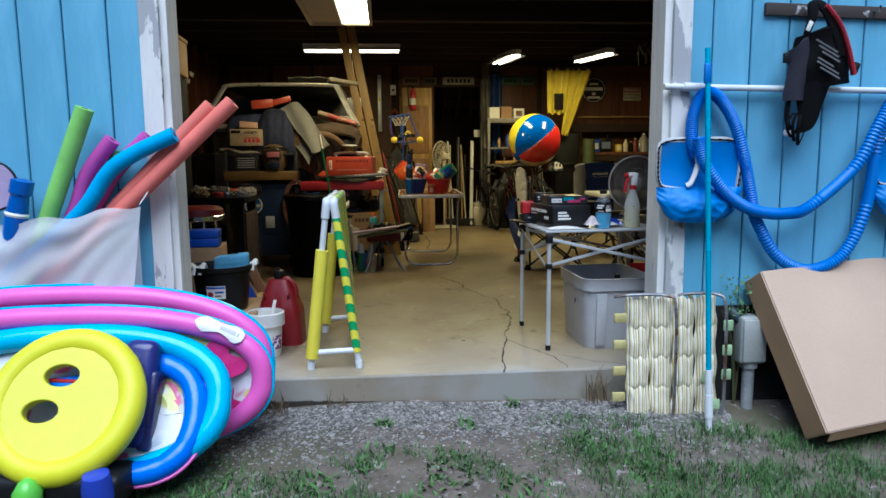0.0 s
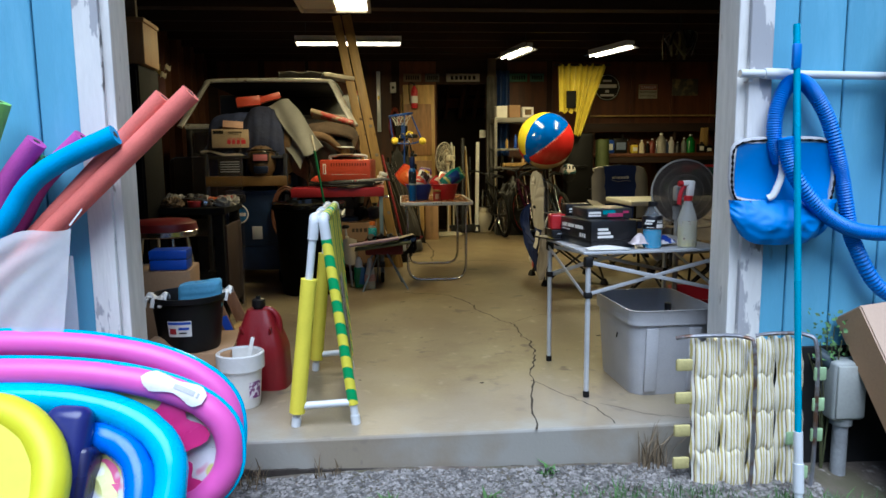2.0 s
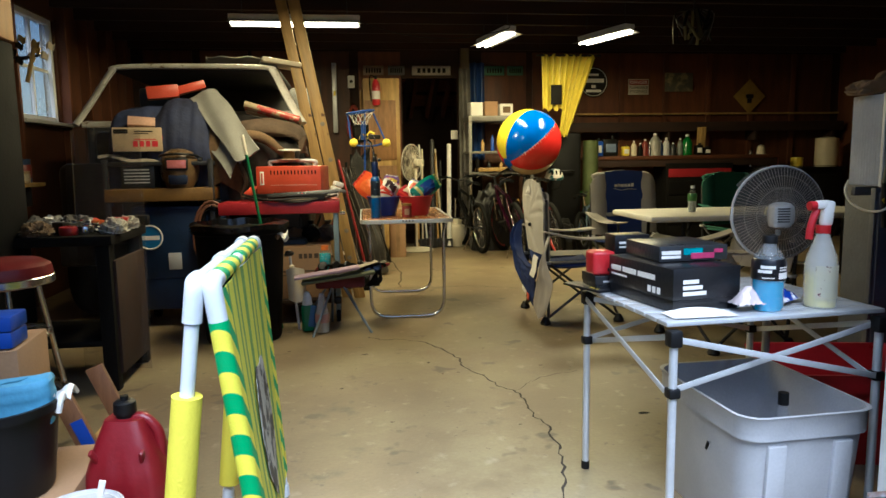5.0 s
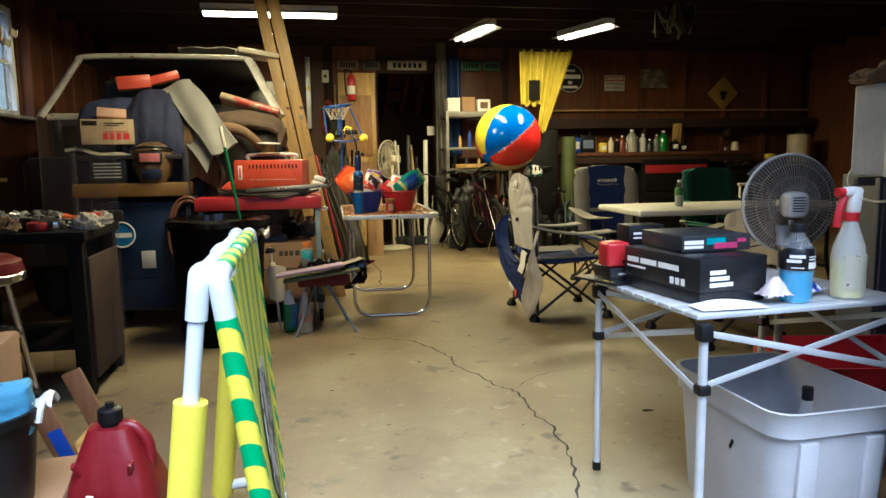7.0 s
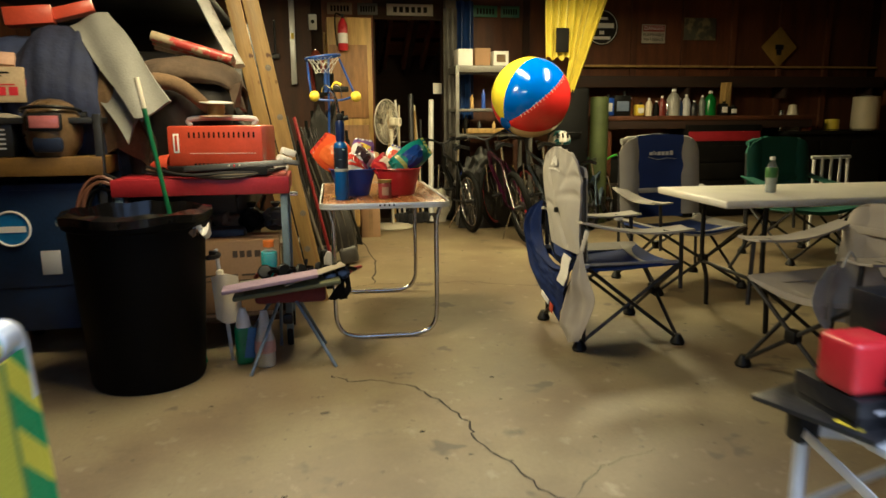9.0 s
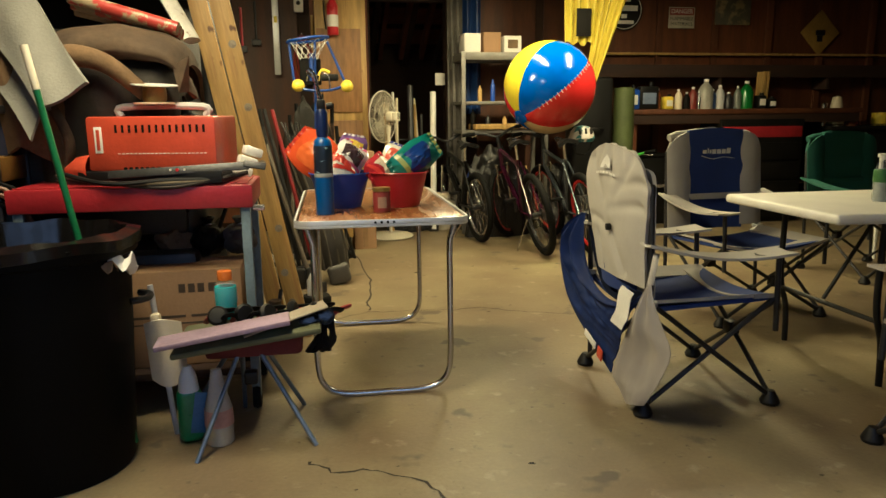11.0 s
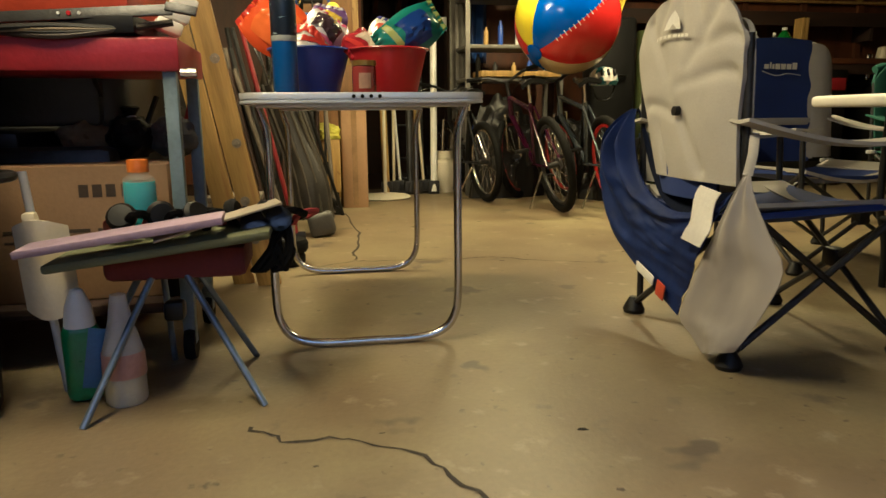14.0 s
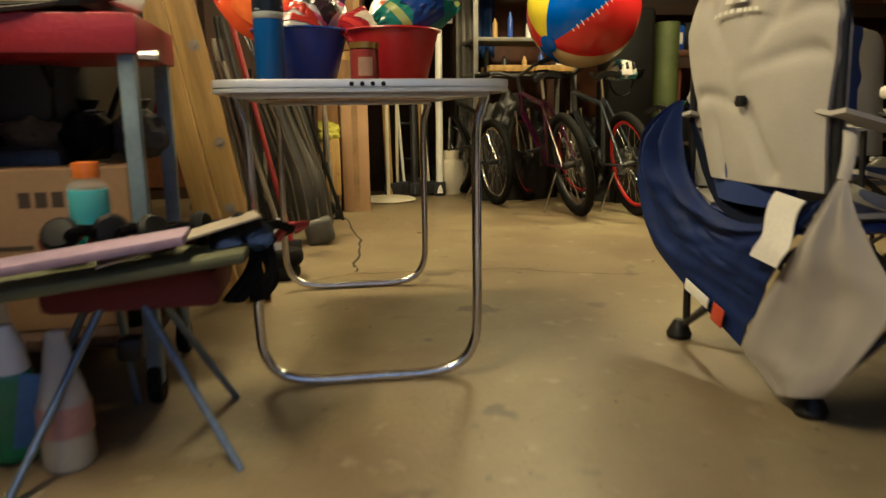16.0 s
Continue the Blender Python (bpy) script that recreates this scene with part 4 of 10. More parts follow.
def lush(x, y):
    """How thick the grass is: full at both sides, patches before the door, none on the gravel."""
    d = 3.0 - y
    right = max(0.0, min(1.0, (x - 0.55) / 0.35)) * max(0.0, min(1.0, (d - 0.17 - 0.10 * max(0.0, x - 0.9)) / 0.12))
    right *= max(0.12, min(1.0, 0.55 + 1.6 * wob(x, y, 8, 5.5)))
    left = max(0.0, min(1.0, (-0.55 - x) / 0.4)) * max(0.0, min(1.0, (d - 0.35) / 0.2))
    patch = max(0.0, min(1.0, (wob(x, y, 3, 4.2) - 0.02) * 5)) * max(0.0, min(1.0, (d - 0.45) / 0.15))
    return max(right, left, 0.9 * patch)


spots = []
while len(spots) < 60000:
    x, y = rnd.uniform(-2.2, 3.2), rnd.uniform(1.1, 2.88)
    if rnd.random() < lush(x, y):
        spots.append((x, y, ground_z(x, y), rnd.uniform(0.015, 0.065) * (1.15 if x > 0.8 else 0.75)))
blade_mesh("grass", spots, M_GRASS, "short green lawn grass in uneven patches", 0.9, 0.0022)
spots = []
for cx, cy, n, r in ((-0.1, 2.45, 40, 0.10), (0.25, 2.35, 60, 0.12), (0.95, 2.55, 60, 0.10), (-0.35, 2.3, 40, 0.1), (0.55, 2.2, 50, 0.14), (0.35, 2.72, 24, 0.05), (-0.05, 2.75, 20, 0.05), (0.62, 2.93, 16, 0.04), (1.15, 2.35, 60, 0.15), (-0.75, 2.3, 60, 0.14), (0.15, 2.1, 60, 0.16)):
    for k in range(n):
        a, q = rnd.uniform(0, math.tau), r * math.sqrt(rnd.random())
        x, y = cx + q * math.cos(a), cy + q * math.sin(a)
        spots.append((x, y, ground_z(x, y), rnd.uniform(0.02, 0.06)))
blade_mesh("weeds", spots, M_WEED, "low broad-leaved weeds in the dirt", 1.6, 0.008, "weeds")
spots = []
for cx, cy, n, r, hh in ((1.08, 2.95, 40, 0.06, 0.22), (-0.62, 2.93, 40, 0.08, 0.16), (-0.3, 2.96, 14, 0.05, 0.10), (-0.95, 2.85, 20, 0.1, 0.12)):
    for k in range(n):
        x, y = cx + rnd.uniform(-r, r), cy + rnd.uniform(-0.03, 0.03)
        spots.append((x, y, ground_z(x, y), rnd.uniform(0.4, 1) * hh))
blade_mesh("dry_stalks", spots, isl(mat("dry_straw", (0.26, 0.19, 0.11), 0.9, bump=0), 0.5, 1.3), "dry brown stalks at the slab's edge", 0.7, 0.003, "weeds")
verts, faces = [], []
for k in range(20000):
    x = rnd.uniform(-0.95, 1.75)
    y = 2.97 - abs(rnd.gauss(0, 0.20))
    if k % 5 == 0:
        y = rnd.uniform(1.2, 2.9)
    s = rnd.uniform(0.003, 0.009) * (1.7 if k % 9 == 0 else 1.0)
    z, a = ground_z(x, y), rnd.uniform(0, math.tau)
    i = len(verts)
    for j in range(5):
        t = a + math.tau * j / 5
        q = s * rnd.uniform(0.7, 1.3)
        verts.append((x + q * math.cos(t), y + q * math.sin(t), z + 0.001 + s * 0.2 * rnd.random()))
    verts.append((x + s * 0.2, y, z + s * rnd.uniform(0.5, 1.0)))
    faces += [(i + j, i + (j + 1) % 5, i + 5) for j in range(5)]
me = bpy.data.meshes.new("gravel")
me.from_pydata(verts, [], faces)
me.materials.append(M_STONE)
tagged(new("gravel", me), "loose grey gravel along the slab's edge", "gravel", kind="stuff")

rnd = random.Random(21)
o = thing("shrub", "leafy green weed growing between box and wall", "plant", (1.83, 2.93, -0.29))
bm = bmesh.new()
for k in range(9):
    a = rnd.uniform(0, math.tau)
    sweep(curve([(0, 0, 0), (0.03 * math.cos(a), 0.02 * math.sin(a), 0.4), (0.09 * math.cos(a), 0.04 * math.sin(a), rnd.uniform(0.55, 0.78))], 5), 0.0025, 5, bm=bm)
part("stem", bm, mat("weed_stem", (0.12, 0.13, 0.05), 0.8), o)
verts, faces = [], []
for k in range(90):
    a, h = rnd.uniform(0, math.tau), rnd.uniform(0.55, 0.80)
    q = 0.10 * (h - 0.1) * math.sqrt(rnd.random()) * 1.4
    c = Vector((q * math.cos(a) * 1.2, q * math.sin(a) * 0.5 - 0.02, h))
    d, s = Vector((rnd.uniform(-1, 1), rnd.uniform(-1, 0.2), rnd.uniform(-0.6, 0.5))).normalized(), rnd.uniform(0.012, 0.026)
    e = d.orthogonal().normalized() * s * 0.4
    i = len(verts)
    verts += [tuple(c), tuple(c + d * s * 0.5 + e), tuple(c + d * s), tuple(c + d * s * 0.5 - e)]
    faces.append((i, i + 1, i + 2, i + 3))
me = bpy.data.meshes.new("leaves")
me.from_pydata(verts, [], faces)
me.materials.append(M_WEED)
lv = new("leaves", me)
lv.parent = o


# ---- at the threshold ----
M_STRIPEGY = striped("green_yellow_fabric", [((0.02, 0.34, 0.10), 0.5), ((0.80, 0.72, 0.05), 0.5)], 0.098, axis=2, slope=0.9, other=1, rough=0.6)
M_STRIPEFINE = striped("pinstripe_fabric", [((0.62, 0.60, 0.05), 0.6), ((0.16, 0.30, 0.07), 0.4)], 0.095, axis=1, slope=0.0, other=2, rough=0.6)
M_FOAMY = mat("yellow_foam", (0.78, 0.68, 0.05), 0.7, var=0.05, bump=0.1, fine=140)
o = thing("game_stand", "a-frame of white pvc pipe with yellow foam and a striped banner", "lawn game", (-0.32, 3.15, 0))
ZT, DEEP = 0.925, 0.80
stand_legs = {}
for n, y, lx, rx, tl, tr in (("front", 0.0, -0.128, 0.134, -0.018, 0.020), ("rear", DEEP, -0.12, 0.072, -0.022, 0.014)):
    a, b, c, d = Vector((tl, y, ZT - 0.03)), Vector((lx, y, 0.0)), Vector((tr, y, ZT - 0.03)), Vector((rx, y, 0.0))
    stand_legs[n] = (a, b, c, d)
    for p, q in ((a, b), (c, d)):
        part("leg", rod(p, p.lerp(q, 0.99), 0.0165, 14), M_PVC, o)
        part("cap", rod(p.lerp(q, 0.955), q, 0.0205, 14), M_PVC, o)
        e = 1 if n == "front" else -1
        el = sweep(curve([p.lerp(q, 0.085), p.lerp(q, 0.03), p + Vector((0, 0.003 * e, 0.002)), p + Vector((0, 0.016 * e, 0.0125)), p + Vector((0, 0.055 * e, 0.012))], 5), 0.0222, 16)
        part("elbow", el, M_PVC, o)
    part("foam_sleeve", rod(a.lerp(b, 0.275), a.lerp(b, 0.93), 0.034, 22), M_FOAMY, o, "yellow foam tube")
    part("cross_pipe", rod(a.lerp(b, 0.90), c.lerp(d, 0.89), 0.0165, 12), M_PVC, o)
    part("banner_sleeve", rod(c.lerp(d, 0.085), c.lerp(d, 0.90), 0.0225, 16), M_STRIPEGY, o, "green and yellow striped sleeve")
fl, fb, fr_, fd = stand_legs["front"]
rl, rb, rr_, rd = stand_legs["rear"]
up = Vector((0, 0, 0.012))
part("top_pipe", rod(fl + up, rl + up, 0.0165, 12), M_PVC, o)
part("top_pipe", rod(fr_ + up, rr_ + up, 0.0165, 12), M_PVC, o)
for u0, u1 in ((0.08, 0.40), (0.50, 0.92)):
    part("top_sleeve", rod((fr_ + up).lerp(rr_ + up, u0), (fr_ + up).lerp(rr_ + up, u1), 0.0205, 14), M_STRIPEGY, o, "striped cloth wrapped round the pipe")
part("coupling", rod((fl + up).lerp(rl + up, 0.42), (fl + up).lerp(rl + up, 0.50), 0.0225, 14), M_PVC, o)


def banner_pt(u, v, out=0.018, sag=0.010):
    p = fr_.lerp(fd, 0.02 + 0.87 * v).lerp(rr_.lerp(rd, 0.02 + 0.87 * v), u)
    return p + Vector((out - sag * math.sin(math.pi * u) * (0.4 + 0.6 * math.sin(math.pi * v)), 0, 0.012 * (1 - v)))


part("banner", sheet(lambda u, v: banner_pt(0.085 + 0.83 * u, v) + Vector((0.004 * math.sin(14 * u) * (1 - v), 0, 0)), 20, 18, 0.003), M_STRIPEFINE, o, "pinstriped green and yellow cloth")
for u0 in (0.0, 0.91):
    part("banner_edge", sheet(lambda u, v: banner_pt(u0 + 0.09 * u, v, 0.0205), 4, 18, 0.004), M_STRIPEGY, o, "green and yellow striped border")
part("emblem", sheet(lambda u, v: banner_pt(0.52 + 0.19 * v * math.cos(math.tau * u), 0.60 + 0.25 * v * math.sin(math.tau * u) * (1 + 0.1 * math.sin(5 * math.tau * u)), 0.0225), 36, 4, 0.0015), layered(mat("grey_print", (0.55, 0.54, 0.46), 0.6), (0.03, 0.03, 0.03), 16, 0.5, 0.52), o, "grey and black printed emblem")

o = thing("white_pail", "white plastic pail with loose lid film and stir stick", "bucket", (-0.735, 3.45, 0), 0)
part("body", lathe([(0, 0), (0.081, 0), (0.085, 0.01), (0.100, 0.232), (0.106, 0.237), (0.106, 0.25), (0.097, 0.25), (0.083, 0.02), (0, 0.015)], 32), M_WHITE, o)
part("lid_skirt", lathe([(0.103, 0.18), (0.111, 0.185), (0.111, 0.255), (0.102, 0.26), (0.097, 0.247)], 32), clear("cloudy_film", (0.8, 0.8, 0.8), 0.75, 0.3), o)
part("stick", bx((0.026, 0.018, 0.19), (0.018, 0.006, 0.27), 0.002, (0, 14, 0)), M_WHITE, o)
lab = sheet(lambda u, v: (0.0945 * math.cos(-1.0 + 0.7 * u) * (0.97 + 0.06 * v), 0.0945 * math.sin(-1.0 + 0.7 * u) * (0.97 + 0.06 * v), 0.05 + 0.08 * v), 8, 2, 0.001)
part("label", lab, layered(mat("violet_label", (0.22, 0.05, 0.22), 0.5), (0.7, 0.65, 0.7), 60, 0.5, 0.52), o, "violet printed label")

o = thing("fuel_can", "dark red plastic fuel can with black cap", "fuel can", (-0.675, 3.74, 0), -8)
bm = bmesh.new()
bmesh.ops.create_cube(bm, size=1)
bmesh.ops.subdivide_edges(bm, edges=bm.edges[:], cuts=13, use_grid_fill=True)
for v in bm.verts:
    x, y, z = v.co * 2
    t = (z + 1) / 2
    w = 1 - 0.78 * max(0, t - 0.50) ** 1.25 * 1.7
    q = (abs(x) ** 4 + abs(y) ** 4) ** 0.25
    f = 1 / max(q, 1)
    rib = 1 - 0.045 * (0.5 + 0.5 * math.cos(x * 11)) * (t < 0.72) * (t > 0.06)
    v.co = (x * 0.130 * w * f - 0.015 * t, y * 0.105 * w * f * rib, t * 0.40)
part("body", bm, M_CANRED, o)
part("shoulder_rib", bx((0.052, -0.060, 0.27), (0.014, 0.022, 0.13), 0.006, (30, 14, 0)), M_CANRED, o)
part("shoulder_rib", bx((-0.075, -0.060, 0.27), (0.014, 0.022, 0.13), 0.006, (30, -14, 0)), M_CANRED, o)
part("neck", rod((-0.018, 0, 0.375), (-0.018, 0, 0.43), 0.027, 16), M_BLACK, o)
part("cap", lathe([(0, 0), (0.033, 0), (0.034, 0.004), (0.033, 0.034), (0.026, 0.040), (0.012, 0.041), (0.012, 0.055), (0, 0.056)], 18, pose(-0.018, 0, 0.412)), M_BLACK, o, "black ribbed cap")
part("handle", sweep(curve([(0.085, 0, 0.255), (0.082, 0, 0.345), (0.04, 0, 0.396), (-0.01, 0, 0.39)], 6), 0.016, 10), M_CANRED, o)

o = thing("cardboard_box", "low brown cardboard box with printed arrows", "box", (-1.00, 3.68, 0), 4, "cardboard boxes")
part("carton", bx((0, 0, 0.125), (0.40, 0.46, 0.25), 0.006), M_CARD, o)
part("tape", bx((0, 0, 0.2505), (0.06, 0.46, 0.002)), mat("brown_tape", (0.4, 0.27, 0.13), 0.3), o)
for row in ((0.02, 0.035, 0.14, 0.07), (0.05, 0.065, 0.14, 0.07), (0.0, 0.09, 0.09, 0.008), (-0.15, -0.06, 0.17, 0.015)):
    bars(o, [row], -0.23, M_DARK, "print")
o = thing("black_tub", "black plastic tub with cloths inside on a box", "tub", (-1.0, 3.60, 0.253))
part("body", lathe([(0, 0), (0.135, 0), (0.14, 0.01), (0.165, 0.235), (0.182, 0.24), (0.184, 0.265), (0.172, 0.265), (0.158, 0.235), (0.133, 0.03), (0, 0.02)], 32), M_BLACK, o)
def tub_patch(name, a0, a1, z0, z1, lift, m, label=""):
    def f(u, v):
        z, a = z0 + (z1 - z0) * v, a0 + (a1 - a0) * u
        r = 0.139 + 0.111 * z + lift
        return (r * math.cos(a), r * math.sin(a), z)
    part(name, sheet(f, 12, 2, 0.001), m, o, label)


tub_patch("label", -1.95, -1.25, 0.085, 0.160, 0.003, M_PAPER, "white paper label with blue and red print")
tub_patch("label_print", -1.93, -1.27, 0.144, 0.156, 0.0045, M_BLUEP)
tub_patch("label_print", -1.90, -1.70, 0.098, 0.125, 0.0045, M_RED)
tub_patch("label_print", -1.62, -1.32, 0.118, 0.130, 0.0045, M_BLUEP)
tub_patch("label_print", -1.62, -1.40, 0.100, 0.106, 0.0045, M_DARK)
o = thing("blue_cloth", "light blue crumpled shop towel pack in the tub", "cloth", (-0.94, 3.60, 0.44), 10)
part("pack", sheet(lambda u, v: (0.10 * math.copysign(abs(math.cos(math.tau * u)) ** 0.35, math.cos(math.tau * u)) * (1 - 0.6 * max(0, v - 0.92) / 0.08) + 0.004 * wob(u, v, 1, 8), 0.05 * math.copysign(abs(math.sin(math.tau * u)) ** 0.35, math.sin(math.tau * u)) * (1 - 0.8 * max(0, v - 0.92) / 0.08) + 0.005 * wob(u, v, 2, 7), 0.13 * min(1, v / 0.92) + 0.012 * math.cos(math.tau * u)), 32, 14, 0.004), mat("blue_towel", (0.12, 0.38, 0.60), 0.7, var=0.12, bump=0.1), o)
for x, y in ((-1.12, 3.52), (-0.85, 3.65)):
    g = thing("work_glove", "white rubber glove hung over the tub's rim", "glove", (x, y, 0.50))
    part("palm", sheet(lambda u, v: ((u - 0.5) * 0.10, -0.03 + 0.07 * v, 0.03 * math.sin(3.1 * v) + 0.012 * math.sin(9 * u)), 8, 6, 0.012), M_WHITE, g)
    for k in range(3):
        part("finger", sweep(curve([(-0.03 + 0.03 * k, -0.03, 0.02), (-0.035 + 0.035 * k, -0.06, 0.015), (-0.04 + 0.035 * k, -0.07, -0.02)], 4), 0.010, 8), M_WHITE, g)
o = thing("paper_bag", "crumpled brown paper and tape roll on the box", "paper", (-1.12, 3.44, 0.27), 0)
part("sheet", sheet(lambda u, v: ((u - 0.5) * 0.16, (v - 0.5) * 0.12, 0.06 * math.sin(math.pi * u) + 0.02 * wob(u, v, 0, 6)), 10, 8, 0.004), M_CARD, o)
o = thing("step_ladder", "short wooden ladder with blue label beside the tub", "ladder", (-0.86, 3.99, 0.0), 0)
for dy in (0.0, 0.32):
    part("rail", bx((-0.03, dy, 0.19), (0.065, 0.022, 0.46), 0.004, (0, -22, 0)), mat("ladder_wood", (0.26, 0.12, 0.05), 0.5, stretch=(6, 6, 0.8)), o)
part("rung", bx((-0.03, 0.16, 0.2), (0.06, 0.31, 0.022), 0.003), M_PLANK, o)
part("label", bx((-0.045, -0.0125, 0.25), (0.042, 0.002, 0.13), 0.0, (0, -22, 0)), M_BLUEP, o, "blue oval maker's label")

# camp table with games and bottles
o = thing("camp_table", "folding aluminium camp table with slatted top", "table", (0.89, 3.37, 0), 3.5)
W, D, Z = 0.72, 0.61, 0.705
for k in range(9):
    part("slat", bx((W / 2, 0.034 + k * 0.068, Z - 0.006), (W, 0.062, 0.014), 0.003), M_ALU, o)
for x, y in ((0.02, 0.0), (W - 0.02, 0.0), (0.02, D), (W - 0.02, D)):
    leg = part("leg", rod((x, y, 0.02), (x, y, Z - 0.03), 0.0125, 12), M_ALU, o)
    part("foot_cap", rod((x, y, 0.0), (x, y, 0.03), 0.0155, 12), M_BLACK, o)
    part("corner_bracket", bx((x, y, Z - 0.045), (0.04, 0.04, 0.05), 0.008), M_BLACK, o)
    part("collar", bx((x, y, Z - 0.205), (0.036, 0.036, 0.03), 0.006), M_BLACK, o)
for y in (0.0, D):
    part("brace", bx((W / 2, y - 0.014, Z - 0.125), (W - 0.05, 0.004, 0.018), 0.001, (0, 13.2, 0)), M_ALU, o)
    part("brace", bx((W / 2, y + 0.014, Z - 0.125), (W - 0.05, 0.004, 0.018), 0.001, (0, -13.2, 0)), M_ALU, o)
for x in (0.02, W - 0.02):
    part("brace", bx((x - 0.014, D / 2, Z - 0.125), (0.004, D - 0.02, 0.018), 0.001, (15.5, 0, 0)), M_ALU, o)
    part("brace", bx((x + 0.014, D / 2, Z - 0.125), (0.004, D - 0.02, 0.018), 0.001, (-15.5, 0, 0)), M_ALU, o)
TZ = 0.708
M_GBLK = mat("black_card", (0.012, 0.012, 0.014), 0.35, var=0.15)
o = thing("game_box", "black card game box with white lettering", "game box", (0.955, 3.47, TZ), 9, "game boxes")
part("box", bx((0.115, 0.18, 0.031), (0.232, 0.358, 0.062), 0.002), M_GBLK, o)
part("lid", bx((0.115, 0.18, 0.085), (0.238, 0.364, 0.094), 0.002), M_GBLK, o)
bars(o, [(0.03, 0.085, 0.092, 0.012), (0.03, 0.098, 0.074, 0.012), (0.03, 0.112, 0.056, 0.012)], -0.0022, M_PAPER)
bm = bmesh.new()
for y0, y1, z, h in ((0.285, 0.345, 0.094, 0.017), (0.195, 0.275, 0.094, 0.017), (0.09, 0.185, 0.094, 0.017), (0.25, 0.345, 0.072, 0.006)):
    bx((-0.0047, (y0 + y1) / 2, z), (0.001, y1 - y0, h), bm=bm)
for k in range(3):
    bx((-0.0047, 0.07 + 0.025 * k, 0.056), (0.001, 0.017, 0.02), bm=bm)
part("lettering", bm, M_PAPER, o, smooth=False)
o = thing("game_box", "thin black party game box with coloured print", "game box", (0.965, 3.60, TZ + 0.135), 3, "game boxes")
part("box", bx((0.12, 0.115, 0.024), (0.235, 0.235, 0.048), 0.002), mat("dark_grey_card", (0.03, 0.032, 0.036), 0.3, var=0.1), o)
bars(o, [(0.01, 0.075, 0.028, 0.012), (0.01, 0.075, 0.014, 0.009)], -0.0025, M_PAPER)
bars(o, [(0.085, 0.15, 0.03, 0.02)], -0.0025, mat("teal_print", (0.0, 0.35, 0.42), 0.4), "print")
bars(o, [(0.11, 0.19, 0.016, 0.018), (0.19, 0.22, 0.03, 0.012)], -0.0035, mat("rose_print", (0.55, 0.05, 0.16), 0.4), "print")
o = thing("game_box", "flat black game box under the cube and the decks", "game box", (0.85, 3.845, TZ), 0, "game boxes")
part("box", bx((0.12, 0.07, 0.012), (0.23, 0.135, 0.022), 0.002), M_GBLK, o)
part("lid", bx((0.12, 0.07, 0.036), (0.236, 0.14, 0.034), 0.002), M_GBLK, o)
bars(o, [(0.03, 0.10, 0.034, 0.006)], -0.0015, M_GREYP)
for k in range(2):
    b = thing("card_deck", "small black boxed card deck with white lettering", "game box", (0.935, 3.885, TZ + 0.054 + 0.068 * k), 2, "game boxes")
    part("box", bx((0.07, 0.05, 0.034), (0.13, 0.09, 0.066), 0.002), M_GBLK, b)
    bars(b, [(0.02, 0.07, 0.04, 0.008), (0.02, 0.06, 0.025, 0.006)], 0.004, M_PAPER)
o = thing("speaker_cube", "small red cube speaker on the camp table", "speaker", (0.888, 3.896, TZ + 0.054))
part("cube", bx((0, 0, 0.042), (0.082, 0.082, 0.084), 0.012, seg=3), M_REDP, o)
part("button", bx((0.018, -0.041, 0.02), (0.012, 0.004, 0.012), 0.002), M_BLACK, o)
o = thing("magazine", "dark magazine with yellow title at the table's edge", "magazine", (0.89, 3.93, TZ), 20)
part("cover", bx((0, 0, 0.004), (0.15, 0.20, 0.008), 0.001), M_GBLK, o)
part("title", bx((0.0, -0.05, 0.0085), (0.12, 0.04, 0.001)), M_YELP, o)
o = thing("paper_sheet", "white folded paper under the game box", "paper", (1.02, 3.435, TZ))
part("sheet", sheet(lambda u, v: ((u - 0.5) * 0.2, (v - 0.5) * 0.08, 0.004 + 0.012 * math.sin(math.pi * u) * v), 8, 6, 0.001), M_PAPER, o)


def drink_bottle(at, label, liquid, cap, h, r, band=None, fill=0.5, name="sports_bottle", cat="bottle", group="", neck=0.40, low=0.90):
    o = thing(name, label, cat, at, 0, group)
    prof = [(0, 0), (r * 0.86, 0), (r, 0.012), (r * 0.95, h * 0.28), (r, h * 0.35), (r, h * 0.62), (r * max(0.8, neck + 0.32), h * 0.74), (r * (neck + 0.02), h * (low - 0.04)), (r * neck, h * (low + 0.02))]
    part("shell", lathe(prof, 22), clear(name + "_shell", (0.82, 0.86, 0.88), 0.12, 0.06), o)
    inner = [(0, 0.004)] + [(q * 0.93, z) for q, z in prof[1:] if z < h * fill] + [(r * 0.9, h * fill), (0, h * fill)]
    if liquid:
        part("liquid", lathe(inner, 20), liquid, o)
    part("cap", lathe([(0, h), (r * (neck + 0.04), h), (r * (neck + 0.06), h * 0.985), (r * (neck + 0.06), h * low), (0, h * low)], 20), cap, o)
    if band:
        part("label", lathe([(r * 1.01, h * 0.42), (r * 1.025, h * 0.43), (r * 1.025, h * 0.66), (r * 0.93, h * 0.70)], 22), band, o, "printed wrap label")
    return o


M_LIQB, M_LIQT, M_LIQY = mat("blue_drink", (0.01, 0.30, 0.55), 0.15, var=0.03, bump=0), mat("teal_drink", (0.0, 0.45, 0.52), 0.15, var=0.03, bump=0), mat("yellow_cleaner", (0.62, 0.55, 0.10), 0.15, var=0.03, bump=0)
M_BAND = mat("black_wrap", (0.006, 0.006, 0.009), 0.3, var=0.1)
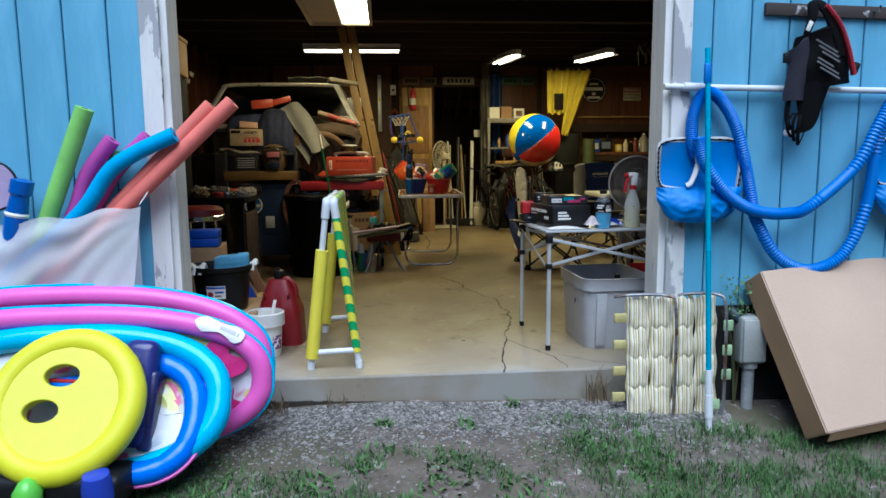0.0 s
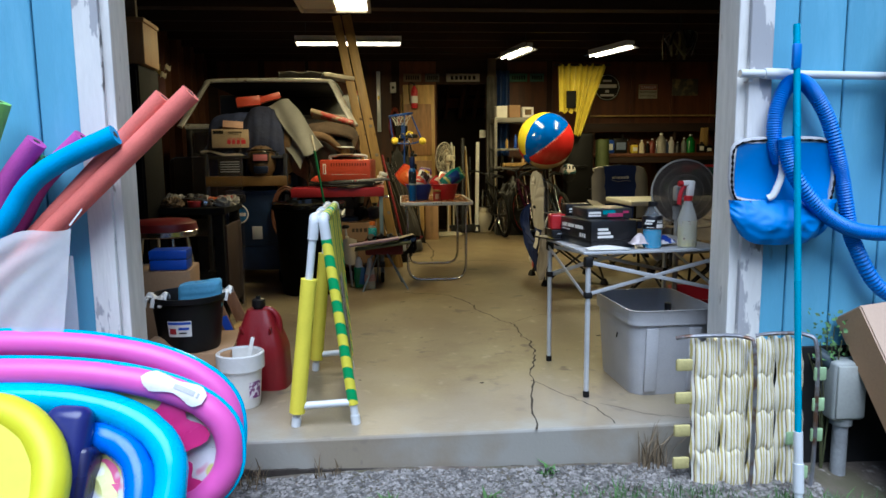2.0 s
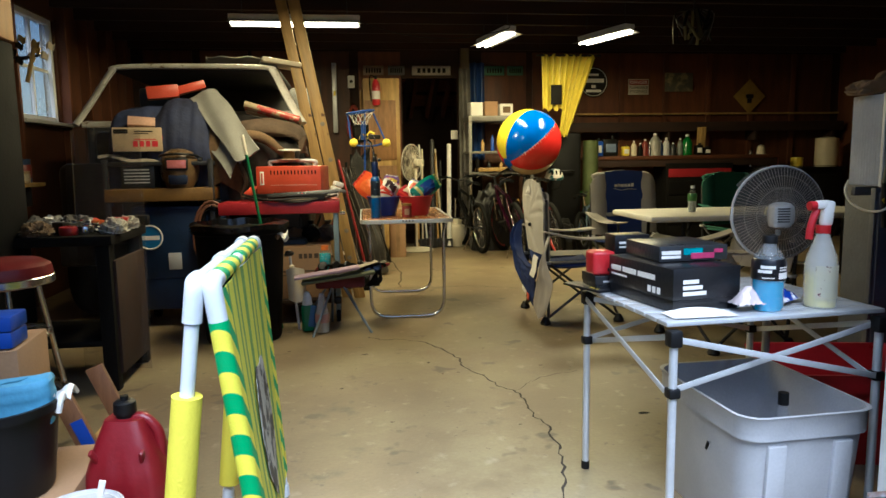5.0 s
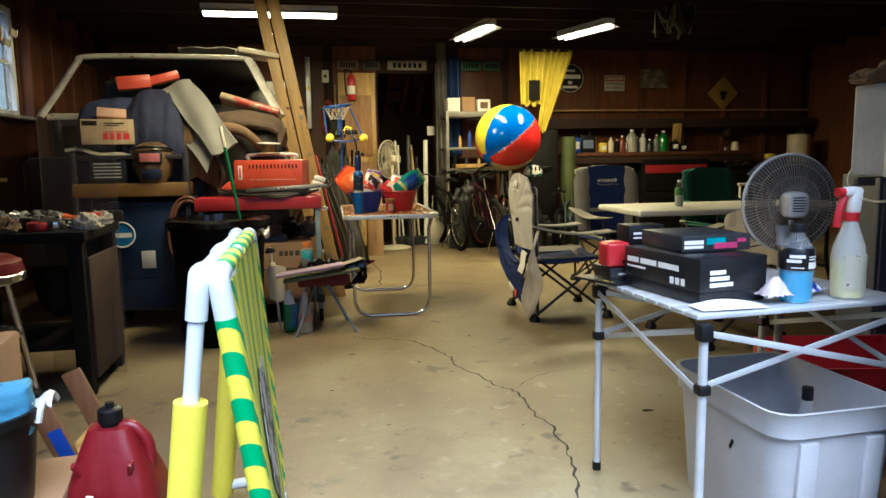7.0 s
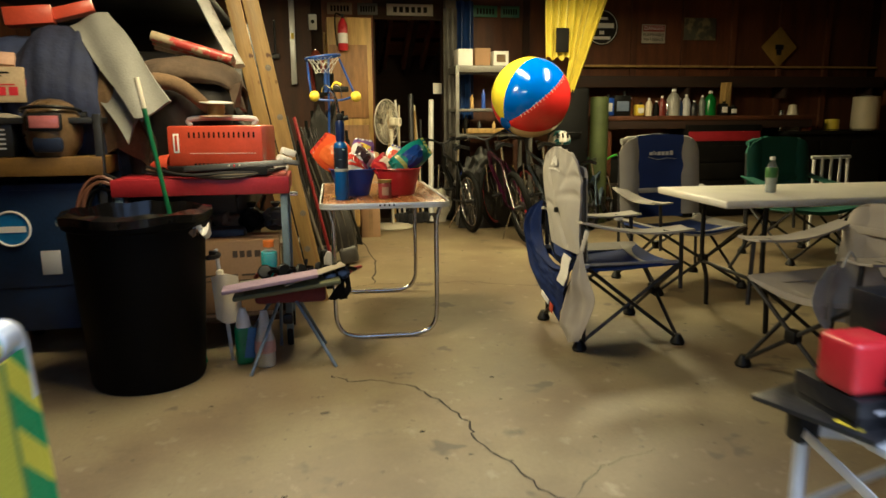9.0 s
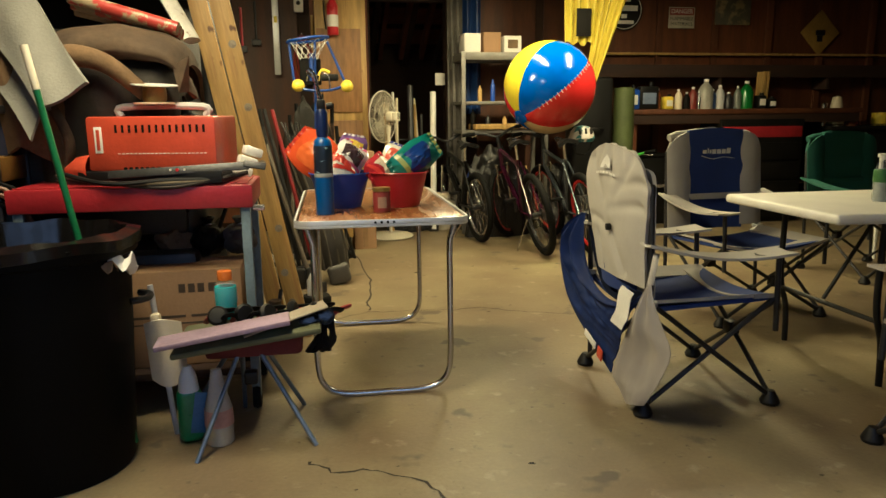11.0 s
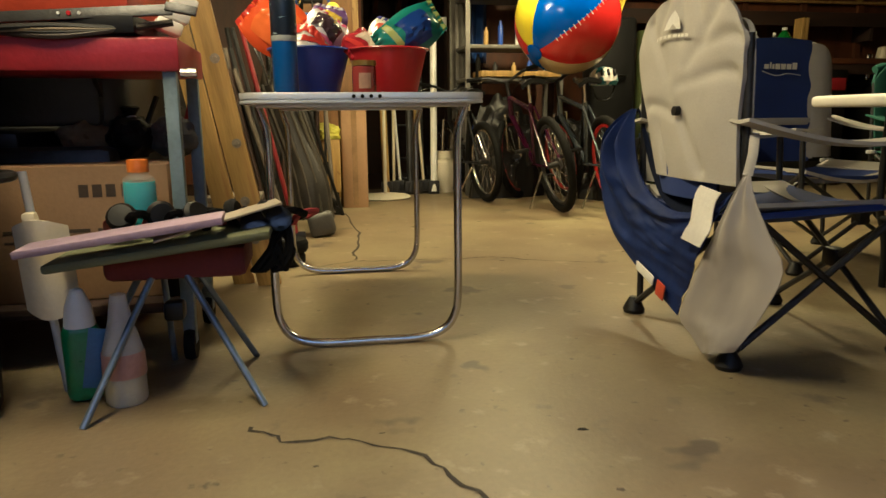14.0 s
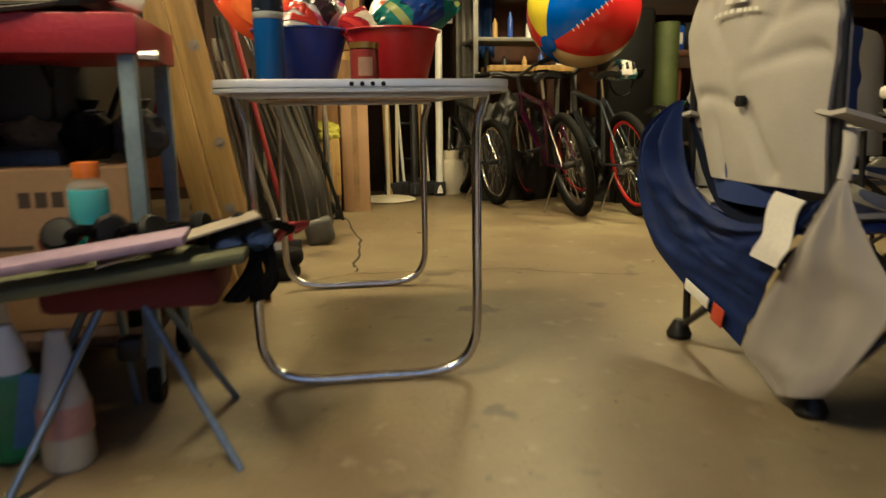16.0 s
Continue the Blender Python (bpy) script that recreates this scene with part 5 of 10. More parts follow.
o = drink_bottle((1.255, 3.47, TZ), "sports drink bottle half full of blue drink", M_LIQB, M_BLACK, 0.225, 0.048, M_BAND, 0.44)
for a0, a1, z0, z1 in ((-2.6, -1.75, 0.130, 0.139), (-2.75, -1.95, 0.117, 0.126), (-1.55, -0.7, 0.100, 0.118), (-1.5, -0.9, 0.124, 0.128), (-1.5, -0.8, 0.132, 0.135), (-2.5, -1.8, 0.101, 0.104)):
    part("label_print", sheet(lambda u, v: (0.0498 * math.cos(a0 + (a1 - a0) * u), 0.0498 * math.sin(a0 + (a1 - a0) * u), z0 + (z1 - z0) * v), 8, 1, 0.0006), M_PAPER, o)
o = thing("spray_bottle", "white spray bottle with red trigger and yellow cleaner", "spray bottle", (1.435, 3.48, TZ))
part("body", lathe([(0, 0), (0.044, 0), (0.047, 0.01), (0.047, 0.13), (0.042, 0.155), (0.030, 0.19), (0.020, 0.22), (0.016, 0.235), (0, 0.236)], 24), clear("milky_bottle", (0.84, 0.84, 0.80), 0.36, 0.25), o)
part("liquid", lathe([(0, 0.004), (0.043, 0.004), (0.044, 0.10), (0, 0.10)], 20), M_LIQY, o)
part("label", sheet(lambda u, v: (0.0482 * math.cos(-2.5 + 1.7 * u), 0.0482 * math.sin(-2.5 + 1.7 * u), 0.03 + 0.10 * v), 8, 3, 0.001), layered(clear("pale_label", (0.70, 0.68, 0.55), 0.45, 0.4), (0.4, 0.1, 0.12), 50, 0.62, 0.66), o)
part("collar", rod((0, 0, 0.226), (0, 0, 0.250), 0.021, 16), M_REDP, o, "red ribbed collar")
part("head", bx((0.010, 0, 0.285), (0.036, 0.026, 0.078), 0.009, (0, 6, 0)), M_WHITE, o)
part("barrel", bx((-0.008, 0, 0.312), (0.050, 0.024, 0.026), 0.008), M_WHITE, o)
part("nozzle", rod((-0.030, 0, 0.309), (-0.050, 0, 0.309), 0.014, 12), M_REDP, o, "red nozzle cap")
part("trigger", sweep(curve([(-0.024, 0, 0.298), (-0.036, 0, 0.27), (-0.043, 0, 0.24), (-0.046, 0, 0.208)], 5), 0.011, 8, flat=0.8), M_REDP, o, "red trigger")
o = thing("snack_wrapper", "crumpled red and white snack wrapper", "wrapper", (1.19, 3.47, TZ), 0)
part("foil", sheet(lambda u, v: ((u - 0.5) * 0.09, (v - 0.5) * 0.07, 0.02 + 0.05 * math.sin(math.pi * u) * math.sin(math.pi * v) + 0.012 * abs(wob(u, v, 1, 6))), 14, 14, 0.002), layered(mat("pink_foil", (0.72, 0.62, 0.62), 0.25), (0.6, 0.06, 0.09), 7, 0.52, 0.56, detail=2), o)
o = thing("snack_wrapper", "crumpled blue and silver snack wrapper", "wrapper", (1.345, 3.56, TZ), 30)
part("foil", sheet(lambda u, v: ((u - 0.5) * 0.14, (v - 0.5) * 0.10, 0.012 + 0.035 * math.sin(math.pi * u) * math.sin(math.pi * v) + 0.012 * abs(wob(u, v, 2, 6))), 14, 12, 0.002), layered(mat("blue_foil", (0.02, 0.06, 0.4), 0.25), (0.7, 0.7, 0.74), 14, 0.46, 0.5), o)


def tote(at, rz, w, d, h, material, label):
    o = thing("storage_tote", label, "storage tote", at, rz, "storage totes")
    bm = bmesh.new()
    def ring(z, k, inset=0.0):
        pts = []
        for cx, cy, a0 in ((1, 1, 0), (-1, 1, 90), (-1, -1, 180), (1, -1, 270)):
            for s in range(5):
                a = radians(a0 + 90 * s / 4)
                rr = 0.07
                pts.append(bm.verts.new(((w / 2 * k - rr - inset) * cx + rr * math.cos(a), (d / 2 * k - rr - inset) * cy + rr * math.sin(a), z)))
        return pts
    levels = [ring(0, 0.86), ring(0.01, 0.87), ring(h - 0.075, 0.955), ring(h - 0.072, 1.0), ring(h - 0.012, 1.005), ring(h, 1.03), ring(h, 0.985), ring(h - 0.05, 0.945), ring(0.012, 0.85)]
    for a, b in zip(levels, levels[1:]):
        n = len(a)
        for j in range(n):
            bm.faces.new((a[j], a[(j + 1) % n], b[(j + 1) % n], b[j]))
    bm.faces.new(levels[0][::-1])
    bm.faces.new(levels[-1])
    part("body", bm, material, o)
    for s in (-1, 1):
        for k in (-0.25, 0.25):
            part("rib", bx((k * w, s * (d / 2 * 0.915 + 0.004), h * 0.42), (0.06, 0.015, h * 0.74), 0.004, (s * -3.4, 0, 0)), material, o)
    return o


t1 = tote((1.315, 3.60, 0), 2, 0.43, 0.55, 0.425, M_GREYP, "open grey plastic storage tote with a scuff mark")
part("scuff", bx((-0.205, -0.06, 0.26), (0.002, 0.01, 0.03), 0.0, (25, 0, 0)), M_DARK, t1)
tote((1.95, 4.02, 0), -12, 0.62, 0.46, 0.36, M_REDP, "open red plastic storage tote")
bb = drink_bottle((1.38, 3.55, 0.012), "dark bottle with blue label inside the tote", None, M_BLACK, 0.40, 0.036, mat("bright_blue_wrap", (0.01, 0.08, 0.5), 0.3), 0.5, "glass_bottle")


M_BLADE = clear("smoky_blade", (0.30, 0.28, 0.25), 0.30, 0.4)
M_DUST = layered(clear("dusty_mesh_film", (0.11, 0.085, 0.062), 0.50, 0.9), (0.05, 0.038, 0.028), 60, 0.55, 0.66, detail=2)
M_RIM = mat("pale_fan_rim", (0.62, 0.58, 0.52), 0.5, var=0.08)


def pedestal_fan(at, rz, r, hub_z, cage, motor, label, cat="fan", off=0.0, film=True):
    """Fan whose motor faces local -y; off shifts motor and pole sideways from the grille's middle."""
    o = thing("pedestal_fan", label, cat, at, rz, "pedestal fans")
    part("base", lathe([(0, 0), (r * 0.95, 0), (r, 0.01), (r * 0.9, 0.025), (0.04, 0.04), (0, 0.045)], 28, pose(off * 0.8, 0, 0)), motor, o)
    part("pole", rod((off * 0.8, -0.02, 0.03), (off * 0.8, -0.02, hub_z - 0.13), 0.015, 12), motor, o)
    part("collar", lathe([(0.015, 0), (0.024, 0.004), (0.022, 0.05), (0.026, 0.056), (0.026, 0.075), (0.015, 0.08)], 16, pose(off * 0.8, -0.02, hub_z - 0.155)), motor, o)
    m = part("motor", bx((off * 0.45, -0.045, hub_z), (0.088, 0.085, 0.095), 0.030, seg=3), motor, o)
    part("motor_cap", bx((off, -0.105, hub_z), (0.066, 0.06, 0.082), 0.012, seg=3), motor, m, "vented end cap")
    for q in range(6):
        part("vent_slot", bx((off, -0.1345, hub_z - 0.018 + 0.0095 * q), (0.046, 0.004, 0.0042), 0.001), M_DARK, m)
    part("knob", rod((off * 0.7, -0.06, hub_z - 0.055), (off * 0.7, -0.06, hub_z - 0.075), 0.010, 10), motor, m)
    bm = bmesh.new()
    for rr, yy in ((r * 0.80, 0.006), (r * 0.55, 0.0), (r * 0.32, -0.002)):
        sweep([(rr * math.cos(a), yy, hub_z + rr * math.sin(a)) for a in (math.tau * k / 40 for k in range(40))], 0.0012, 4, True, bm)
    for k in range(84):
        a = math.tau * k / 84
        rod((r * 0.2 * math.cos(a), -0.002, hub_z + r * 0.2 * math.sin(a)), (r * math.cos(a + 0.16), 0.022, hub_z + r * math.sin(a + 0.16)), 0.0009, 4, bm)
        rod((r * 0.2 * math.cos(a), 0.094, hub_z + r * 0.2 * math.sin(a)), (r * math.cos(a - 0.16), 0.050, hub_z + r * math.sin(a - 0.16)), 0.0009, 4, bm)
    part("grille", bm, cage, o, "round wire grille")
    part("rim", sweep([(r * math.cos(a), 0.035, hub_z + r * math.sin(a)) for a in (math.tau * k / 56 for k in range(56))], 0.0052, 8, True), M_RIM, o, "pale rim ring")
    if film:
        part("dust_film", lathe([(0.05, -0.016), (r * 0.6, -0.006), (r * 0.985, 0.0), (r * 0.985, 0.002), (0.05, -0.014)], 48, pose(0, 0.024, hub_z, 90)), M_DUST, o, "dusty fine mesh cover")
    for k in range(4):
        a = math.tau * k / 4 + 0.5
        part("blade", sheet(lambda u, v: ((0.03 + r * 0.86 * u) * math.cos(a + 0.9 * (v - 0.5) * (0.6 + u * 0.4)), 0.035 + 0.035 * v, hub_z + (0.03 + r * 0.86 * u) * math.sin(a + 0.9 * (v - 0.5) * (0.6 + u * 0.4))), 8, 6, 0.003), M_BLADE, o)
    return o


M_FAN = mat("dusty_grey_fan", (0.46, 0.44, 0.41), 0.7, var=0.15)
pedestal_fan((1.662, 4.02, 0), -6, 0.182, 0.945, mat("dusty_wire", (0.36, 0.31, 0.26), 0.6), M_FAN, "dusty grey pedestal fan seen from behind", off=-0.065)

# right side near the door
o = thing("window_cooler", "white window air conditioner with pleated side on a steel locker", "air conditioner", (2.30, 4.30, 1.026))
M_COOL = mat("white_cooler_enamel", (0.84, 0.84, 0.83), 0.45, var=0.06)
part("case", bx((0.27, 0.115, 0.20), (0.50, 0.20, 0.40), 0.010), M_COOL, o)
part("pleated_side", sheet(lambda u, v: (0.006 + 0.007 * math.cos(u * math.tau * 11), 0.005 + 0.185 * u, 0.004 + 0.392 * v), 132, 1, 0.003), mat("pleated_vinyl", (0.84, 0.84, 0.83), 0.5, var=0.08), o, "pleated pale vinyl curtain", smooth=False)
part("corner_strip", bx((0.012, -0.002, 0.20), (0.022, 0.018, 0.404), 0.004), M_COOL, o)
for z0, n in ((0.065, 11), (0.265, 8)):
    for k in range(n):
        part("vent_slot", bx((0.19, 0.0135, z0 + 0.0135 * k), (0.30, 0.006, 0.007), 0.001), M_DARK, o)
part("tag", bx((0.045, 0.008, 0.325), (0.045, 0.002, 0.04), 0.0, (0, 20, 0)), M_YELP, o, "yellow tag")
o = thing("hose", "olive hose with black end hanging before the cooler", "hose", (2.30, 4.28, 1.0))
part("tube", sweep(curve([(0.06, 0.0, 0.34), (0.03, -0.01, 0.21), (0.014, -0.012, 0.12), (0.0, -0.012, 0.04)], 7), 0.012, 10), mat("olive_rubber", (0.10, 0.105, 0.06), 0.5), o)
part("end_fitting", rod((0.0, -0.012, 0.045), (0.012, -0.012, -0.15), 0.012, 12), M_BLACK, o)
part("tag", bx((0.035, -0.02, -0.02), (0.09, 0.002, 0.04), 0.0, (0, -35, 0)), M_YELP, o, "yellow paper tag")
o = thing("power_cord", "white power cord looped under the cooler", "cord", (2.30, 4.285, 1.0))
part("cord", sweep(curve([(-0.008, 0.19, 0.05), (-0.03, 0.18, 0.0), (-0.03, 0.14, -0.05), (-0.02, 0.06, -0.08), (-0.005, -0.02, -0.075), (0.04, -0.03, -0.03), (0.08, -0.012, 0.03)], 7), 0.0055, 8), M_WHITE, o)
o = thing("steel_locker", "blue grey steel locker standing by the wall", "locker", (2.645, 4.61, 0))
M_LOCK = mat("blue_grey_locker_paint", (0.115, 0.125, 0.155), 0.5, var=0.15)
part("body", bx((0.15, 0.02, 0.51), (0.40, 0.50, 1.02), 0.006), M_LOCK, o)
part("front_panel", bx((0, -0.285, 0.51), (0.70, 0.03, 1.02), 0.004), M_LOCK, o)
part("back_rail", bx((-0.20, -0.16, 1.0), (0.30, 0.03, 0.04), 0.004), M_LOCK, o)
for x in (-0.17, 0.17):
    d = part("door", bx((x, -0.305, 0.51), (0.33, 0.012, 0.98), 0.003), M_LOCK, o)
    for k in range(4):
        part("louvre", bx((x, -0.313, 0.86 + 0.025 * k), (0.16, 0.006, 0.008), 0.001), M_DARK, d)
    part("handle", bx((x + 0.12, -0.318, 0.55), (0.02, 0.014, 0.10), 0.004), M_DARKMETAL, d)
o = thing("paper_bag", "crumpled brown paper lying on the cooler", "paper", (2.39, 4.40, 1.428), 0)
bm = bmesh.new()
bmesh.ops.create_icosphere(bm, subdivisions=4, radius=1)
for v in bm.verts:
    x, y, z = v.co
    k = 1 + 0.35 * wob(x, y, z, 1.7) + 0.22 * abs(wob(x + 3, y, z, 4.0))
    v.co = (0.155 * x * k, 0.085 * y * k, max(0.0, 0.058 * (0.7 + 0.8 * z) * k + 0.03 * x))
part("crumple", bm, mat("crumpled_kraft_paper", (0.42, 0.28, 0.16), 0.85, var=0.2, bump=0.35, fine=30), o, smooth=False)


# ---- camp chairs and tables ----
M_CGREY, M_CBLUE, M_CDARK, M_CGREEN = (mat(n, c, 0.85, var=0.08, scale=5, bump=0.03, fine=200) for n, c in (("grey_canvas", (0.46, 0.435, 0.40)), ("navy_canvas", (0.018, 0.042, 0.20)), ("charcoal_canvas", (0.09, 0.085, 0.085)), ("green_canvas", (0.015, 0.10, 0.075))))


M_CPRINT = mat("pale_canvas_print", (0.82, 0.80, 0.75), 0.8, var=0.1)


def camp_chair(at, rz, label, side=M_CGREY, mid=M_CBLUE, rear=M_CGREY, logo=False, w=0.56, top=1.0, rec=0.17, badge=False):
    o = thing("camp_chair", label, "camp chair", at, rz, "folding camp chairs")
    h, d, sz = w / 2, 0.27, 0.44
    for s in (-1, 1):
        part("upright", rod((s * h, d * 0.92, 0.05), (s * h * 0.98, d * (0.95 + rec), top - 0.12), 0.011, 10), M_DARKMETAL, o)
        part("arm_post", rod((s * h, -d, 0.30), (s * h * 1.02, -d * 0.95, 0.60), 0.011, 10), M_DARKMETAL, o)
        part("side_cross", rod((s * h, -d, 0.03), (s * h, d * 0.95, sz), 0.010, 8), M_DARKMETAL, o)
        part("side_cross", rod((s * h * 0.98, d, 0.03), (s * h * 0.98, -d, sz), 0.010, 8), M_DARKMETAL, o)
        part("front_cross", rod((s * h, -d, 0.03), (-s * h, -d + 0.01 * s, sz - 0.02), 0.010, 8), M_DARKMETAL, o)
        part("back_cross", rod((s * h, d, 0.03), (-s * h, d - 0.01 * s, sz - 0.02), 0.010, 8), M_DARKMETAL, o)
        part("cup_hole", lathe([(0.030, 0), (0.037, 0.002), (0.037, 0.006), (0.030, 0.008)], 16, pose(s * (h + 0.005), -d * 0.72, 0.60)), M_BLACK, o)
        part("post_cap", lathe([(0, -0.010), (0.030, -0.010), (0.033, 0), (0.030, 0.010), (0, 0.010)], 18, pose(s * h, d * 0.98, sz + 0.0)), M_GREYP, o)
        for q in (-1, 1):
            part("foot", lathe([(0, 0), (0.034, 0), (0.038, 0.012), (0.03, 0.03), (0.016, 0.055), (0, 0.056)], 14, pose(s * h, q * d, 0)), M_BLACK, o)
        part("hub", bx((0.0, s * d, sz / 2 + 0.01), (0.06, 0.05, 0.06), 0.01), M_BLACK, o)
        part("armrest", sheet(lambda u, v: (s * (h + 0.005 + (0.085 + 0.055 * u ** 0.7) * (v - 0.5)), d * 1.08 - (d * 2.15) * u, 0.615 - 0.035 * math.sin(math.pi * u) + 0.012 * abs(v - 0.5) + 0.05 * (1 - u)), 12, 4, 0.010), side, o, "cloth arm band")
        part("side_wing", sheet(lambda u, v: (s * (h * (0.55 + 0.44 * u)), d * (0.95 + rec * v) - 0.02 * math.sin(math.pi * u), sz + 0.02 + (top - (0.09 if badge else 0.03) - sz - 0.10 * u ** 3) * v), 8, 14, 0.014), side, o)
    part("backrest", sheet(lambda u, v: ((u - 0.5) * w * 0.58, d * (0.95 + rec * v) + 0.035 * math.sin(math.pi * u) * (1 - v) + 0.006 * abs(math.sin(v * 10)), sz + 0.0 + (top - sz - (0.05 if badge else 0)) * v + 0.012 * math.sin(math.pi * u) * v), 10, 22, 0.02), mid, o)
    folds_ = ((0.16, 0.96, 0.42, 0.62), (0.84, 0.94, 0.62, 0.58), (0.06, 0.62, 0.48, 0.52), (0.94, 0.46, 0.55, 0.36), (0.28, 0.06, 0.48, 0.40), (0.52, 0.98, 0.50, 0.76), (0.04, 0.82, 0.30, 0.72), (0.72, 0.04, 0.80, 0.30), (0.66, 0.97, 0.72, 0.82), (0.34, 0.98, 0.30, 0.84))
    low = sz + (0.055 if badge else 0.01)
    def pillow(u, v):
        """Stuffed cloth back: full in the middle, pinched along a few soft creases."""
        x = 2 * u - 1
        wide = w * (1.0 - (0.50 if badge and x > 0 else 0.04 if badge else 0.26) * (1 - v) ** 1.5) * (1 - 0.10 * max(0, v - 0.88) / 0.12) * (1 + 0.02 * math.sin(9 * v + at[0]))
        puff = (0.022 if badge else 0.045) * (1 - abs(x) ** 3) * (0.55 + 0.45 * math.sin(math.pi * min(1.0, 0.12 + 0.9 * v)))
        for a0, b0, a1, b1 in folds_:
            p, q = Vector((u - a0, v - b0)), Vector((a1 - a0, b1 - b0))
            k = max(0.0, min(1.0, p.dot(q) / q.dot(q)))
            puff -= 0.013 * (1 - 0.6 * k) * math.exp(-((p - q * k).length / 0.035) ** 2)
        puff += (1 - x ** 8) * 0.008 * wob(u * 2.0, v * 1.4, at[0], 2.2)
        return (x / 2 * wide, d * (1.0 + rec * v) + 0.012 + puff, low + (top + 0.01 - low - 0.08 * abs(x) ** 4 + 0.006 * math.sin(11 * u + at[0])) * v)
    part("back_cover", sheet(pillow, 44, 52, 0.012), rear, o)
    if not badge:
        part("top_roll", sweep([((k / 10 - 0.5) * w * 0.90, d * (1.0 + rec) + 0.012, top - 0.012 - 0.03 * abs(k / 5 - 1) ** 4) for k in range(11)], [0.022 + 0.004 * math.sin(k * 2.3) for k in range(11)], 10), rear, o)
    if badge:
        def on(u, v):
            return Vector(pillow(u, v)) + Vector((0, 0.0125, 0))
        part("badge", sheet(lambda u, v: on(0.54 + (u - 0.5) * 0.15 * (1 - v), 0.82 + 0.10 * v), 8, 8, 0.0006), M_CPRINT, o, "white printed triangle")
        part("badge_notch", sheet(lambda u, v: on(0.54 + (u - 0.5) * 0.05 * (1 - v), 0.818 + 0.03 * v) + Vector((0, 0.001, 0)), 4, 4, 0.0006), rear, o)
        for k in range(8):
            part("badge_print", sheet(lambda u, v: on(0.38 + 0.042 * k + 0.030 * u, 0.775 + 0.018 * v), 2, 2, 0.0006), M_CPRINT, o)
    part("toggle", lathe([(0, -0.01), (0.014, -0.008), (0.014, 0.008), (0, 0.01)], 10, pose(-0.02, pillow(0.46, 0.43)[1] + 0.008, sz + 0.25, 90)), M_BLACK, o)
    part("seat", sheet(lambda u, v: ((u - 0.5) * w * 0.96, -d * 1.02 + d * 1.95 * v, sz - 0.055 * math.sin(math.pi * u) * (0.5 + 0.5 * math.sin(math.pi * v)) - 0.02 * v), 12, 12, 0.018), mid, o)
    for q in (0, 1):
        part("seat_side", sheet(lambda u, v: ((q - 0.5) * w * 0.97 + (0.5 - q) * 0.15 * u, -d + d * 1.9 * v, sz + 0.008 - 0.03 * u), 4, 8, 0.012), side, o)
    part("seat_edge", sheet(lambda u, v: ((u - 0.5) * w * 0.99, -d * 1.04 + 0.11 * v, sz + 0.006 - 0.05 * math.sin(math.pi * u)), 12, 3, 0.014), side, o)
    part("strap", bx((0, d * 0.96, sz + 0.20), (w * 0.96, 0.012, 0.035), 0.003), side, o)
    if logo:
        bars(o, [(-0.10, -0.072, top - 0.125, 0.022), (-0.066, -0.058, top - 0.12, 0.03), (-0.052, -0.040, top - 0.125, 0.022), (-0.034, -0.006, top - 0.125, 0.026), (0.0, 0.028, top - 0.125, 0.026), (0.034, 0.062, top - 0.125, 0.026), (0.068, 0.096, top - 0.122, 0.032)], d * 1.05 - 0.014, M_PAPER)
        part("logo_swoosh", sweep(curve([(-0.11, d * 1.05 - 0.016, top - 0.148), (-0.03, d * 1.05 - 0.018, top - 0.168), (0.04, d * 1.05 - 0.018, top - 0.158), (0.12, d * 1.05 - 0.016, top - 0.166)], 6), 0.004, 6, flat=0.5), M_PAPER, o)
    return o


c1 = camp_chair((1.645, 6.51, 0), 90, "grey and navy folding camp chair with padded back", w=0.57, rec=0.05, badge=True)
camp_chair((2.60, 7.48, 0), 6, "navy and grey padded camp chair facing the door", logo=True, w=0.66, top=1.03)
M_CMID = mat("worn_grey_canvas", (0.42, 0.38, 0.34), 0.85, var=0.1, bump=0.03, fine=240)
camp_chair((2.36, 5.62, 0), -82, "grey folding camp chair by the white table", M_CMID, M_CMID, mat("brown_grey_canvas", (0.20, 0.165, 0.135), 0.85, bump=0.03, fine=240), w=0.56, top=0.76)
camp_chair((4.06, 8.15, 0), 8, "dark green folding camp chair", M_CGREEN, M_CGREEN, M_CGREEN, w=0.66, top=0.98)

o = thing("chair_bag", "navy and grey chair bag slung from the chair's arm", "bag", (1.343, 6.27, 0))
def strip_between(a, b, belly, n=20, m=18, folds=0.03, smooth=8, rays=0.0):
    """Cloth hung between two edges; belly is how it bows, rays how it gathers towards its first end."""
    ca, cb = curve(a, smooth), curve(b, smooth)
    def along(c, u):
        q = u * (len(c) - 1)
        k = min(int(q), len(c) - 2)
        return c[k].lerp(c[k + 1], q - k)
    def f(u, v):
        p = along(ca, u).lerp(along(cb, u), v)
        k = math.sin(math.pi * v) * min(1.0, 3.5 * u)
        s = math.sin(6 * u + 2.2 * v) + 0.4 * math.sin(13 * u - 5 * v) + 0.5 * wob(u * 2.4, v * 1.2, 1.7, 3) + 0.25 * wob(u * 2, v, 0.4, 8)
        g = rays * (1 + math.sin(2.6 * math.tau * v + 1.2 * math.sin(5 * u))) * min(1.0, 6 * u) * max(0.0, 1 - 1.25 * u) + 0.35 * rays * abs(wob(u * 1.5, v * 2.5, 6.1, 5))
        return p + Vector(belly) * k - Vector((folds * 0.5 * s * k + g * min(1.0, 8 * v, 8 * (1 - v)), 0, 0))
    return sheet(f, n * 2, m, 0.003)
